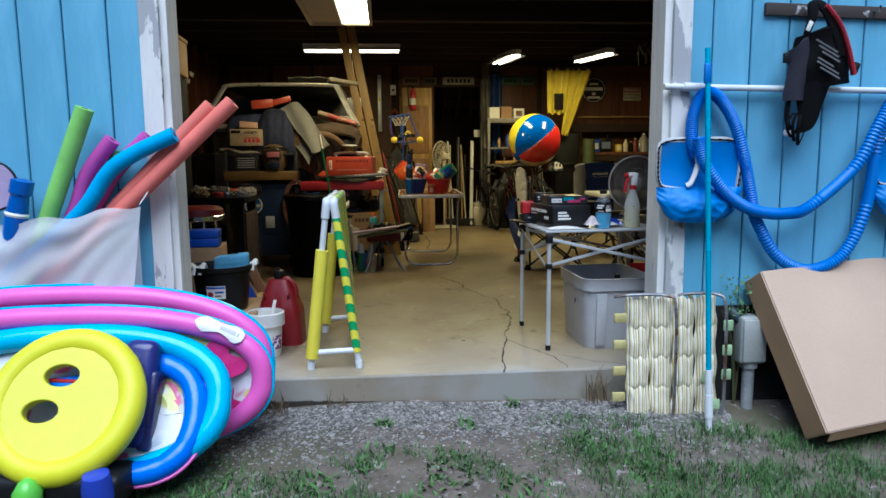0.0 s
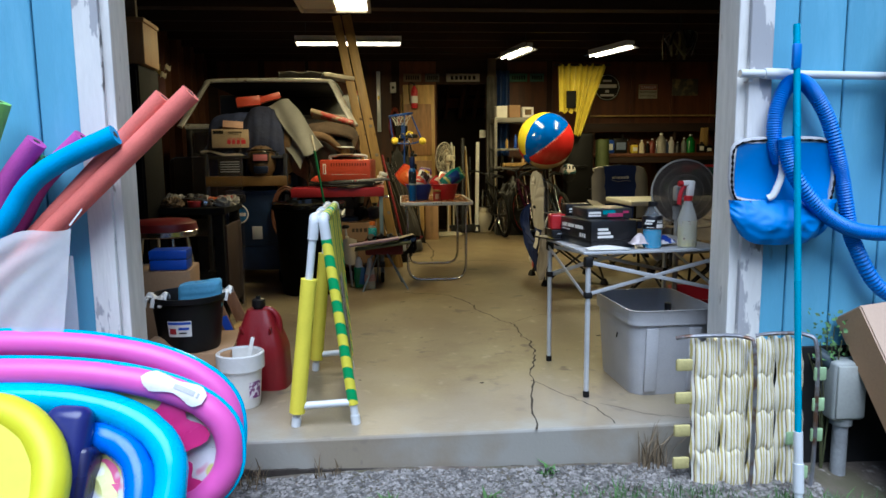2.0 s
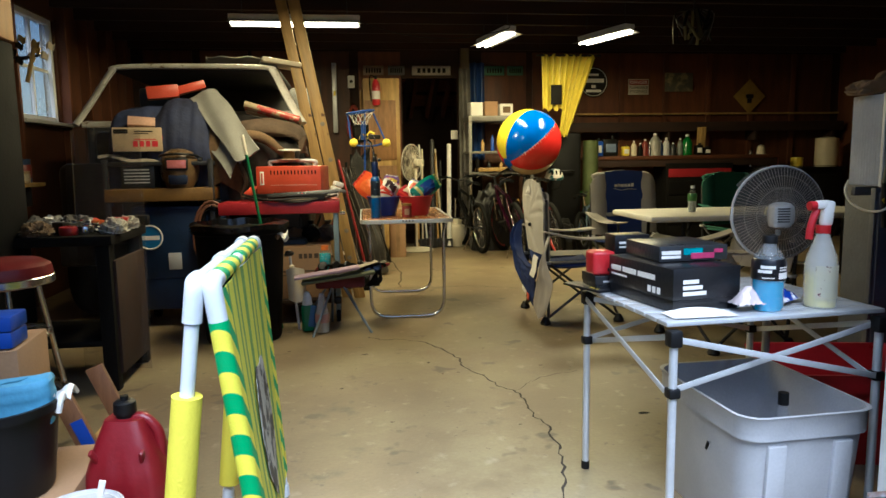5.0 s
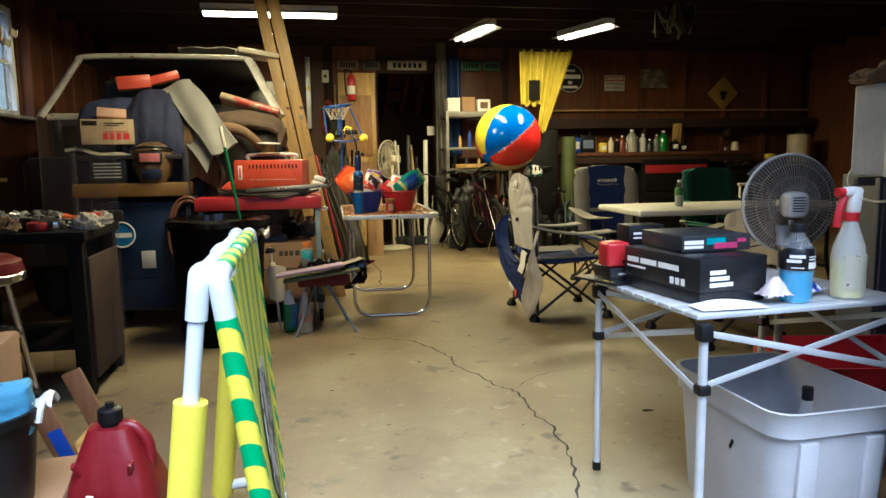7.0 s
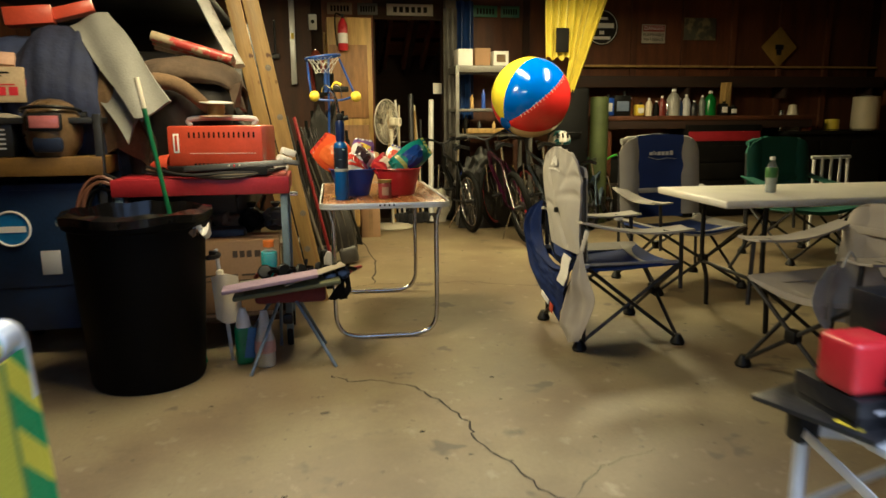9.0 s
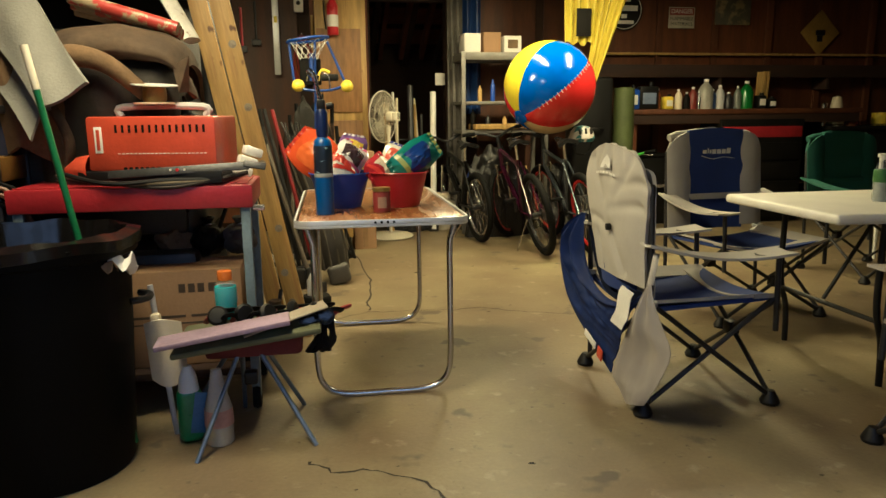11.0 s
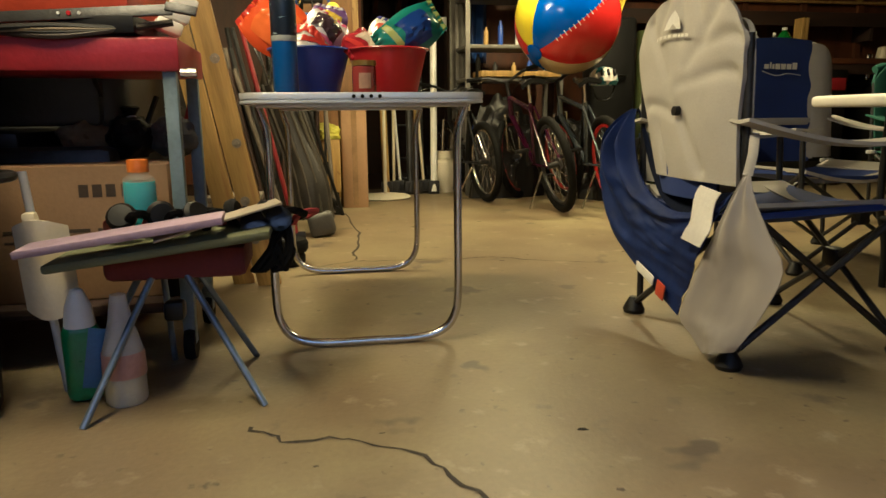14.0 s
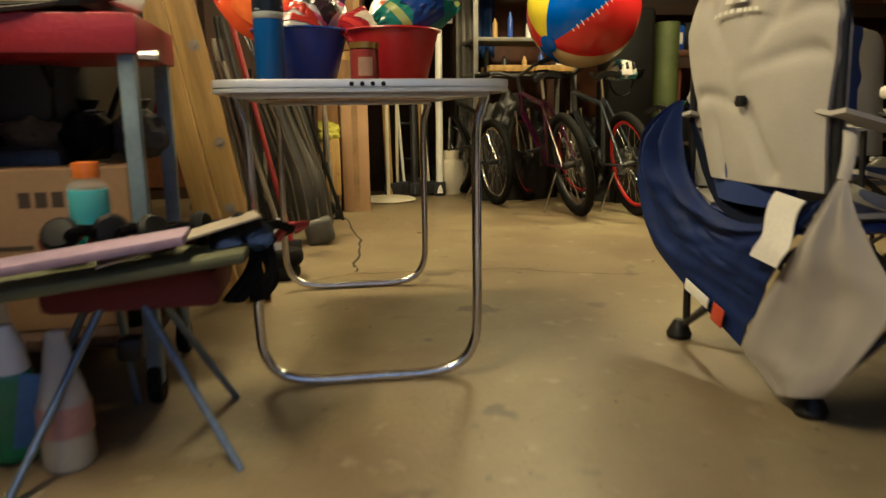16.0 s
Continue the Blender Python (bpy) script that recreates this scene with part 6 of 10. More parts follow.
M_BAGBLUE = mat("royal_navy_cloth", (0.008, 0.024, 0.13), 0.7, spec=0.2, var=0.15, bump=0.22, fine=16)
part("navy_cloth", strip_between([(0.02, 0.575, 0.70), (0.0, 0.655, 0.635), (0.0, 0.725, 0.55), (0.0, 0.75, 0.46), (0.0, 0.725, 0.355), (0.0, 0.645, 0.262), (0.0, 0.495, 0.195), (0.0, 0.345, 0.142), (0.0, 0.18, 0.088)], [(0.02, 0.545, 0.70), (0.0, 0.51, 0.61), (-0.01, 0.455, 0.51), (-0.015, 0.37, 0.445), (-0.015, 0.28, 0.412), (-0.015, 0.18, 0.402), (-0.015, 0.08, 0.415), (-0.01, 0.0, 0.44), (0.0, -0.06, 0.485)], (-0.010, 0.0, 0), n=34, m=44, folds=0.022, rays=0.034), M_BAGBLUE, o, "navy nylon cloth")
part("lining", strip_between([(0.03, 0.55, 0.70), (0.03, 0.50, 0.60), (0.03, 0.44, 0.50), (0.03, 0.36, 0.42), (0.03, 0.26, 0.39), (0.03, 0.14, 0.39), (0.025, 0.04, 0.41), (0.02, -0.06, 0.47)], [(0.03, 0.545, 0.702), (0.035, 0.50, 0.63), (0.035, 0.44, 0.555), (0.035, 0.36, 0.51), (0.035, 0.27, 0.486), (0.035, 0.16, 0.468), (0.03, 0.06, 0.466), (0.02, -0.058, 0.486)], (0.01, 0.0, 0), n=20, m=8, folds=0.008), mat("dark_navy_lining", (0.003, 0.007, 0.028), 0.8, spec=0.1), o, "dark inside of the bag")
M_BAGGREY = mat("light_grey_canvas", (0.36, 0.335, 0.32), 0.6, var=0.05, scale=3, bump=0.05, fine=14)
part("grey_cloth", strip_between([(0.0, -0.105, 0.535), (-0.004, -0.06, 0.455), (-0.006, 0.02, 0.34), (-0.006, 0.11, 0.20), (0.0, 0.165, 0.088), (0.0, 0.10, 0.055), (0.0, 0.035, 0.018)], [(0.0, -0.125, 0.535), (0.0, -0.155, 0.47), (0.01, -0.20, 0.395), (0.02, -0.248, 0.315), (0.01, -0.205, 0.205), (0.0, -0.150, 0.115), (0.0, -0.112, 0.07)], (-0.015, 0.0, 0), n=18, m=26, folds=0.018, smooth=3, rays=0.008), M_BAGGREY, o, "light grey canvas end")
part("care_tag", sheet(lambda u, v: (-0.030 - 0.02 * v + 0.006 * u, 0.045 - 0.088 * u + 0.045 * v + 0.008 * math.sin(7 * v), 0.492 - 0.012 * u - 0.155 * v + 0.006 * math.sin(9 * v)), 6, 10, 0.003), M_PAPER, o, "white paper tag")
part("logo_tag", bx((-0.018, 0.255, 0.148), (0.004, 0.05, 0.05), 0.001, (14, 0, 0)), M_ORANGE, o, "orange brand tag")
part("print_strip", bx((-0.018, 0.36, 0.180), (0.004, 0.12, 0.03), 0.001, (14, 0, 0)), M_PAPER, o, "pale printed strip")
part("strap", sweep(curve([(0.0, -0.115, 0.53), (0.02, -0.10, 0.58), (0.05, -0.06, 0.63)], 4), 0.012, 6, flat=0.3), M_CGREY, o)
part("strap", sweep(curve([(0.05, 0.56, 0.69), (0.06, 0.55, 0.73), (0.07, 0.53, 0.78)], 4), 0.016, 6, flat=0.3), M_CGREY, o)

o = thing("folding_table", "white plastic folding table with black legs", "table", (2.12, 6.22, 0), -1.5)
part("top", bx((0.95, 0.39, 0.722), (1.86, 0.78, 0.042), 0.016, seg=3), mat("white_table_plastic", (0.84, 0.81, 0.74), 0.45, var=0.05, bump=0.03), o)
for x in (0.30, 1.55):
    for y in (0.08, 0.70):
        part("leg", sweep(curve([(x, y, 0.70), (x, y, 0.35), (x + 0.04, y, 0.18), (x + 0.05, y, 0.0)], 5), 0.014, 10), M_BLACK, o)
    part("leg_bar", rod((x + 0.01, 0.08, 0.28), (x + 0.01, 0.70, 0.28), 0.011, 8), M_BLACK, o)
    part("hinge_brace", rod((x, 0.39, 0.30), (x + 0.25, 0.39, 0.70), 0.009, 8), M_BLACK, o)
drink_bottle((2.62, 6.55, 0.744), "clear plastic water bottle with green label", mat("clear_water", (0.45, 0.5, 0.48), 0.1), M_WHITE, 0.20, 0.033, mat("green_wrap", (0.08, 0.25, 0.06), 0.4), 0.5, "water_bottle")
g = thing("shopping_bag", "grey translucent shopping bag hung on a chair", "bag", (2.12, 5.325, 0.35))
part("film", sheet(lambda u, v: ((u - 0.5) * (0.20 + 0.12 * math.sin(math.pi * v)), 0.05 * math.sin(math.pi * u) - 0.02 * math.sin(9 * u) + 0.012 * wob(u, v, 2, 6), 0.25 * v), 16, 14, 0.002), clear("grey_film", (0.45, 0.44, 0.43), 0.7, 0.3), g)
part("bag_handle", sweep(curve([(-0.04, 0.0, 0.24), (-0.01, 0.0, 0.30), (0.03, 0.0, 0.24)], 5), 0.006, 6, flat=0.4), clear("grey_film_handle", (0.45, 0.44, 0.43), 0.8, 0.3), g)

o = thing("laminate_table", "brown laminate folding table with aluminium edge and chrome legs", "table", (0.435, 6.535, 0), -1.5)
TT = 0.745
part("top", bx((0, 0.60, TT - 0.008), (0.64, 1.17, 0.016), 0.003), layered(mat("walnut_laminate", (0.30, 0.125, 0.04), 0.25, var=0.15, scale=3, stretch=(8, 1, 1), bump=0.0, coat=0.3), (0.38, 0.18, 0.07), 3, 0.5, 0.7, stretch=(6, 0.8, 1)), o)
cx, cy, rr = 0.333, 0.60, 0.06
edge_pts = []
for sx, sy, a0 in ((1, 1, 0), (-1, 1, 90), (-1, -1, 180), (1, -1, 270)):
    for k in range(6):
        a = radians(a0 + 18 * k)
        edge_pts.append((sx * (cx - rr) + rr * math.cos(a), 0.60 + sy * (cy - rr) + rr * math.sin(a), TT - 0.013))
bm = bmesh.new()
band = [(-0.004, -0.0145), (0.004, -0.0145), (0.0055, -0.013), (0.0055, -0.007), (0.0035, -0.006), (0.0035, -0.003), (0.0055, -0.002), (0.0055, 0.011), (0.004, 0.0145), (-0.004, 0.0145)]
rings = []
for k, (x, y, z) in enumerate(edge_pts):
    p, q = edge_pts[k - 1], edge_pts[(k + 1) % len(edge_pts)]
    nx, ny = q[1] - p[1], p[0] - q[0]
    g = math.hypot(nx, ny)
    rings.append([bm.verts.new((x + nx / g * a, y + ny / g * a, z + b)) for a, b in band])
for k in range(len(rings)):
    a, b = rings[k], rings[(k + 1) % len(rings)]
    for j in range(len(band)):
        bm.faces.new((a[j], a[(j + 1) % len(band)], b[(j + 1) % len(band)], b[j]))
part("edge_band", bm, M_ALU, o, "dull aluminium edge band")
for k in range(4):
    part("rivet", rod((-0.031 + 0.0235 * k, -0.0085, TT - 0.009), (-0.031 + 0.0235 * k, -0.004, TT - 0.009), 0.0055, 8), M_DARK, o)
for y in (0.10, 1.105):
    part("leg_loop", sweep(curve([(-0.295, y, TT - 0.03), (-0.283, y, TT - 0.07), (-0.272, y, 0.62), (-0.272, y, 0.40), (-0.272, y, 0.17), (-0.262, y, 0.085), (-0.225, y, 0.035), (-0.15, y, 0.014), (0.0, y, 0.013), (0.15, y, 0.014), (0.225, y, 0.035), (0.262, y, 0.085), (0.272, y, 0.17), (0.272, y, 0.40), (0.272, y, 0.62), (0.283, y, TT - 0.07), (0.295, y, TT - 0.03)], 4), 0.0125, 12), M_STEEL, o, "bent chrome tube leg")
part("hinge_bar", bx((0, 0.10, TT - 0.03), (0.60, 0.03, 0.014), 0.003), M_ALU, o)
part("hinge_bar", bx((0, 1.105, TT - 0.03), (0.60, 0.03, 0.014), 0.003), M_ALU, o)


def bowl(at, material, label, rb, rt, h):
    o = thing("party_bowl", label, "bowl", at, 0, "plastic bowls")
    part("bowl", lathe([(0, 0), (rb, 0), (rb + 0.004, 0.005), (rt, h), (rt + 0.008, h + 0.002), (rt + 0.006, h + 0.006), (rt - 0.004, h), (rb - 0.004, 0.008), (0, 0.006)], 28), material, o)
    return o


bowl((0.295, 6.97, TT + 0.001), M_BLUEP, "blue plastic bowl full of snack bags", 0.085, 0.128, 0.145)
bowl((0.545, 6.95, TT + 0.001), M_REDP, "red plastic bowl full of snack bags", 0.09, 0.128, 0.145)


def snack_bag(at, rot, size, cols, label):
    """Pillow bag: crimped ends, a printed middle field and a stripe below it."""
    o = thing("snack_bag", label, "snack bag", at, 0, "snack bags in bowls")
    w, h = size
    ms = [mat("bag_film", c, 0.2, var=0.06, scale=8, bump=0.10, fine=25) for c in cols]
    turn_ = pose(0, 0, 0, *rot)
    def face(s):
        def f(u, v):
            e = (math.sin(math.pi * u) * max(0.0, math.sin(math.pi * min(1, max(0, (v - 0.06) / 0.88))))) ** 0.8
            crease = (0.014 * abs(wob(u * 1.3, v, at[0] * 9 + s, 5)) + 0.008 * abs(wob(u * 1.5, v, at[1] * 7 + s, 11))) * e + 0.004 * math.sin(30 * u) * (1 - e) * (v < 0.1 or v > 0.9)
            return turn_ @ Vector(((u - 0.5) * w * (0.94 - 0.20 * abs(2 * v - 1) ** 4 - 0.05 * math.sin(9 * v + at[0] * 30)), s * (0.045 * e + crease), (v - 0.5) * h))
        return f
    front, back = face(-1), face(1)
    part("back_film", sheet(back, 12, 14, 0.002), ms[0], o)
    part("front_film", sheet(front, 22, 26, 0.002), ms[0], o)
    lift = turn_.to_3x3() @ Vector((0, -0.0035, 0))
    part("printed_field", sheet(lambda u, v: Vector(front(0.16 + 0.68 * u, 0.30 + 0.45 * v + 0.05 * math.sin(5 * u))) + lift, 18, 14, 0.0008), ms[1], o)
    part("stripe", sheet(lambda u, v: Vector(front(0.04 + 0.92 * u, 0.17 + 0.08 * v + 0.04 * u)) + lift, 12, 3, 0.0008), ms[-1], o)
    part("end_seal", sheet(lambda u, v: Vector(front(u, 0.94 + 0.06 * v)) + lift, 12, 2, 0.0008), ms[-1], o)
    return o


SZ = TT + 0.16
snack_bag((0.20, 7.02, SZ + 0.06), (-25, -48, 10), (0.20, 0.25), [(0.72, 0.10, 0.02), (0.76, 0.16, 0.03), (0.55, 0.04, 0.02)], "orange snack bag poking out of the bowl")
snack_bag((0.34, 7.00, SZ + 0.045), (-40, 35, 0), (0.15, 0.18), [(0.74, 0.70, 0.70), (0.05, 0.03, 0.04), (0.55, 0.10, 0.20)], "black and white striped snack bag")
snack_bag((0.36, 7.09, SZ + 0.08), (-15, 10, 0), (0.13, 0.14), [(0.20, 0.10, 0.32), (0.70, 0.50, 0.05), (0.70, 0.66, 0.70)], "yellow and purple snack bag")
snack_bag((0.29, 6.97, SZ + 0.015), (-60, 10, 0), (0.16, 0.18), [(0.70, 0.66, 0.60), (0.60, 0.05, 0.03), (0.60, 0.05, 0.03)], "red and white snack bag")
snack_bag((0.26, 7.06, SZ + 0.03), (-30, -10, 25), (0.14, 0.19), [(0.72, 0.68, 0.55), (0.60, 0.42, 0.05), (0.08, 0.05, 0.05)], "pale gold snack bag between the others")
snack_bag((0.47, 6.98, SZ - 0.01), (-55, 50, 0), (0.15, 0.20), [(0.35, 0.02, 0.03), (0.62, 0.50, 0.40), (0.60, 0.05, 0.04)], "dark red snack bag")
snack_bag((0.54, 7.05, SZ + 0.02), (-30, 20, -20), (0.14, 0.19), [(0.70, 0.66, 0.58), (0.55, 0.10, 0.06), (0.10, 0.10, 0.35)], "white and red snack bag in the red bowl")
snack_bag((0.62, 6.95, SZ + 0.045), (-20, 58, 0), (0.15, 0.26), [(0.02, 0.20, 0.17), (0.015, 0.05, 0.26), (0.35, 0.42, 0.12)], "green and navy snack bag leaning out of the bowl")
o = thing("torch_cylinder", "blue gas torch cylinder with burner head", "gas torch", (0.222, 6.74, TT + 0.001))
M_TORCH = mat("blue_cylinder_paint", (0.004, 0.085, 0.34), 0.35, var=0.08)
part("cylinder", lathe([(0, 0), (0.034, 0), (0.036, 0.008), (0.036, 0.275), (0.031, 0.296), (0.018, 0.308), (0, 0.31)], 24), M_TORCH, o)
part("label", lathe([(0.0364, 0.165), (0.0371, 0.167), (0.0371, 0.272), (0.0364, 0.274)], 24), layered(mat("dark_wrap_print", (0.012, 0.022, 0.045), 0.35, var=0.1), (0.30, 0.42, 0.50), 46, 0.62, 0.65, stretch=(0.5, 0.5, 2.2)), o, "dark printed wrap label")
part("label_edge", lathe([(0.0365, 0.150), (0.0372, 0.152), (0.0372, 0.164), (0.0365, 0.166)], 24), mat("silver_band", (0.45, 0.50, 0.52), 0.35), o, "silver band")
part("valve", lathe([(0, 0.305), (0.022, 0.308), (0.024, 0.33), (0.024, 0.40), (0.018, 0.415), (0, 0.418)], 16), mat("navy_valve", (0.006, 0.02, 0.11), 0.35), o, "dark blue regulator body")
part("knob", rod((0.020, -0.008, 0.425), (0.044, -0.010, 0.430), 0.013, 10), M_BLACK, o)
part("head", bx((0.0, 0, 0.43), (0.034, 0.03, 0.045), 0.008), M_BLACK, o)
part("burner", sweep(curve([(-0.004, 0, 0.445), (-0.012, 0, 0.50), (-0.026, 0, 0.545), (-0.046, 0, 0.565)], 6), [0.0085] * 12 + [0.012] * 7, 12), M_STEEL, o, "bent steel burner tube")
o = thing("candle_jar", "red candle jar with gold lid", "jar", (0.452, 6.76, TT + 0.001))
part("jar", lathe([(0, 0), (0.034, 0), (0.036, 0.006), (0.036, 0.08), (0.032, 0.085), (0, 0.086)], 22), mat("red_wax_glass", (0.30, 0.05, 0.045), 0.2, var=0.1), o)
part("lid", lathe([(0, 0.085), (0.037, 0.085), (0.037, 0.10), (0, 0.101)], 22), mat("gold_lid", (0.55, 0.36, 0.10), 0.35, 0.7), o)
part("label", sheet(lambda u, v: (0.0368 * math.cos(-2.1 + u), 0.0368 * math.sin(-2.1 + u), 0.018 + 0.045 * v), 8, 2, 0.0008), mat("kraft_label", (0.45, 0.28, 0.2), 0.6), o)

# low camp stool and what lies on and under it
o = thing("camp_stool", "small green folding camp stool with blue legs", "stool", (-0.075, 6.40, 0))
part("seat", bx((0.01, 0.0, 0.385), (0.50, 0.34, 0.022), 0.008, (0, -7, 0)), mat("olive_canvas", (0.16, 0.17, 0.09), 0.8, bump=0.1, fine=200), o)
for a, b in (((-0.02, 0.0, 0.34), (-0.17, -0.22, 0.0)), ((0.02, -0.01, 0.34), (0.225, -0.17, 0.0)), ((0.03, 0.05, 0.34), (0.18, 0.20, 0.0)), ((-0.03, 0.05, 0.34), (-0.05, 0.22, 0.0)), ((-0.05, 0.0, 0.34), (-0.24, 0.16, 0.03))):
    part("leg", rod(a, b, 0.0085, 10), mat("blue_grey_steel", (0.28, 0.36, 0.48), 0.35, 0.6), o)
part("hub", bx((0.0, 0.02, 0.20), (0.05, 0.05, 0.05), 0.01), M_BLACK, o)
part("under_pouch", bx((0.02, 0.06, 0.33), (0.34, 0.2, 0.08), 0.02), mat("dark_red_cloth", (0.16, 0.02, 0.025), 0.8), o)
drink_bottle((-0.158, 6.525, 0.40), "sports drink bottle with orange cap on the stool", M_LIQT, mat("orange_cap", (0.85, 0.22, 0.02), 0.4), 0.178, 0.043, None, 0.68, neck=0.56, low=0.82)
o = thing("lilac_board", "lilac foam board lying across the stool", "foam board", (-0.09, 6.33, 0.412))
part("board", bx((-0.05, -0.06, 0.012), (0.44, 0.12, 0.018), 0.004, (0, -7.5, 3)), mat("lilac_foam", (0.42, 0.30, 0.42), 0.75), o)
part("board", bx((0.15, -0.02, 0.032), (0.30, 0.09, 0.006), 0.002, (0, -14, 12)), mat("tan_strip", (0.40, 0.34, 0.26), 0.7), o)
rnd = random.Random(3)
o = thing("goggles_pile", "black goggles and straps heaped on the stool", "goggles", (0.0, 6.42, 0.405))
for k in range(16):
    x, y = -0.22 + 0.030 * k, 0.02 + 0.05 * math.sin(k * 2.1)
    part("strap", sweep(curve([(x, y, 0.005), (x + 0.02, y - 0.05, 0.036 + 0.008 * (k % 3)), (x + 0.06, y, 0.034), (x + 0.04, y + 0.05, 0.015)], 5), 0.012, 6, flat=0.6), M_RUBBER if k % 3 else mat("red_strap", (0.4, 0.04, 0.05), 0.6), o)
for k in range(5):
    part("eyecup", lathe([(0.018, -0.012), (0.032, -0.010), (0.036, 0.006), (0.028, 0.016), (0, 0.018)], 16, pose(-0.17 + 0.085 * k, -0.045 + 0.02 * (k % 2), 0.043, 60 + 20 * (k % 2), 0, 25 * k)), M_BLACK, o)
part("lens", lathe([(0, 0), (0.03, 0), (0.032, 0.012), (0, 0.02)], 14, pose(0.20, -0.08, 0.03, 70)), mat("goggle_lens", (0.012, 0.014, 0.02), 0.12), o)
part("lens", lathe([(0, 0), (0.03, 0), (0.032, 0.012), (0, 0.02)], 14, pose(0.14, -0.09, 0.02, 70)), mat("goggle_lens", (0.012, 0.014, 0.02), 0.12), o)
o = thing("strap_bundle", "black straps and buckles hanging off the stool", "straps", (0.17, 6.36, 0.33))
for k in range(7):
    part("strap", sweep(curve([(0.01 * k, 0.02 * math.sin(k), 0.10), (0.03 * math.sin(k * 1.7) + 0.03, -0.03, 0.03), (0.04 * math.cos(k), -0.02, -0.02), (0.02, 0.01, 0.05)], 5), 0.010, 6, flat=0.6), M_RUBBER, o)
o = thing("detergent_bottle", "green and white detergent bottle on the floor", "bottle", (-0.285, 6.36, 0), 15)
part("bottle", bx((0, 0, 0.10), (0.085, 0.055, 0.20), 0.024, seg=3), mat("green_bottle", (0.02, 0.26, 0.09), 0.3), o)
part("shoulder", lathe([(0.036, 0.19), (0.03, 0.24), (0.014, 0.28), (0, 0.285)], 14), M_WHITE, o)
part("label", bx((0.03, -0.026, 0.11), (0.05, 0.004, 0.15), 0.001, (0, 10, 0)), mat("blue_label", (0.06, 0.20, 0.42), 0.4), o)
o = thing("spray_jug", "clear spray bottle of yellow cleaner on the floor", "bottle", (-0.185, 6.33, 0))
part("shell", lathe([(0, 0), (0.045, 0), (0.05, 0.01), (0.048, 0.13), (0.03, 0.20), (0.018, 0.27), (0, 0.275)], 20), clear("milky_shell", (0.7, 0.68, 0.66), 0.55, 0.25), o)
part("liquid", lathe([(0, 0.004), (0.045, 0.004), (0.046, 0.07), (0, 0.07)], 20), M_LIQY, o)
part("label", lathe([(0.0505, 0.07), (0.051, 0.072), (0.049, 0.13)], 20), mat("pale_pink_label", (0.55, 0.30, 0.28), 0.5), o)
o = thing("snow_scoop", "white plastic scoop leaning by the stool", "scoop", (-0.40, 6.40, 0.0))
part("blade", sheet(lambda u, v: (-0.012 + 0.125 * u - 0.012 * v, 0.0 - 0.035 * math.sin(math.pi * u), 0.225 + 0.205 * v + 0.02 * math.sin(math.pi * u) * (2 * v - 1)), 12, 10, 0.010), M_CREAM, o)
part("blade_socket", bx((0.02, 0.004, 0.425), (0.034, 0.03, 0.08), 0.010, (0, -6, 0)), M_CREAM, o)
part("handle", rod((0.05, 0.03, 0.0), (0.002, 0.03, 0.56), 0.010, 10), M_GREYP, o)
o = thing("cardboard_box", "brown cardboard box with printed marks under the cart", "box", (-0.355, 6.80, 0.176), 2, "cardboard boxes")
part("carton", bx((0, 0, 0.19), (0.47, 0.26, 0.38), 0.006), M_CARD, o)
bars(o, [(0.00, 0.025, 0.31, 0.035), (0.035, 0.06, 0.31, 0.035), (0.07, 0.095, 0.31, 0.035), (0.11, 0.14, 0.31, 0.035), (-0.20, 0.02, 0.20, 0.010), (0.04, 0.17, 0.20, 0.010), (-0.20, 0.10, 0.172, 0.006)], -0.13, mat("faded_ink", (0.09, 0.06, 0.04), 0.8), "print")


# ---- left side: truck, bench, machines ----
M_TRUCK = mat("dark_truck_paint", (0.014, 0.014, 0.016), 0.5, var=0.3)
M_FRAME = layered(mat("grey_windscreen_frame", (0.84, 0.81, 0.74), 0.5, var=0.15), (0.22, 0.15, 0.10), 16, 0.6, 0.68)
o = thing("truck", "old dark truck with grey windscreen frame under piled things", "truck", (-1.17, 7.0, 0))
part("hood", sheet(lambda u, v: (0.12 + (u - 0.5) * 1.42, -0.05 + 0.48 * v, 1.20 + 0.05 * math.sin(math.pi * u) + 0.16 * v), 10, 6, 0.03), M_TRUCK, o)
part("grille", bx((0, -0.05, 0.92), (1.66, 0.06, 0.52), 0.02), M_TRUCK, o)
part("bumper", bx((0, -0.12, 0.52), (1.75, 0.12, 0.16), 0.03), M_DARKMETAL, o)
for s in (-1, 1):
    part("fender", bx((s * 0.80, 0.45, 0.90), (0.20, 1.0, 0.56), 0.07, seg=3), M_TRUCK, o)
    w = part("wheel", lathe([(0.0, -0.09), (0.18, -0.09), (0.20, -0.11), (0.33, -0.11), (0.36, -0.06), (0.36, 0.06), (0.33, 0.11), (0.2, 0.11), (0, 0.09)], 28, pose(s * 0.78, 0.32, 0.36, 0, 90, 0)), M_RUBBER, o)
    part("rim", lathe([(0, -0.10), (0.17, -0.10), (0.18, -0.115), (0.185, -0.09)], 24, pose(s * 0.78, 0.32, 0.36, 0, 90, 0)), M_STEEL, w)
    part("pillar", sweep(curve([(s * 0.85, 0.27, 1.47), (s * 0.745, 0.36, 1.66), (s * 0.655, 0.455, 1.845), (s * 0.615, 0.49, 1.915)], 5), 0.046, 10, flat=0.5), M_FRAME, o, "grey windscreen pillar")
    part("door", bx((s * 0.86, 1.25, 1.10), (0.06, 1.3, 0.85), 0.02), M_TRUCK, o)
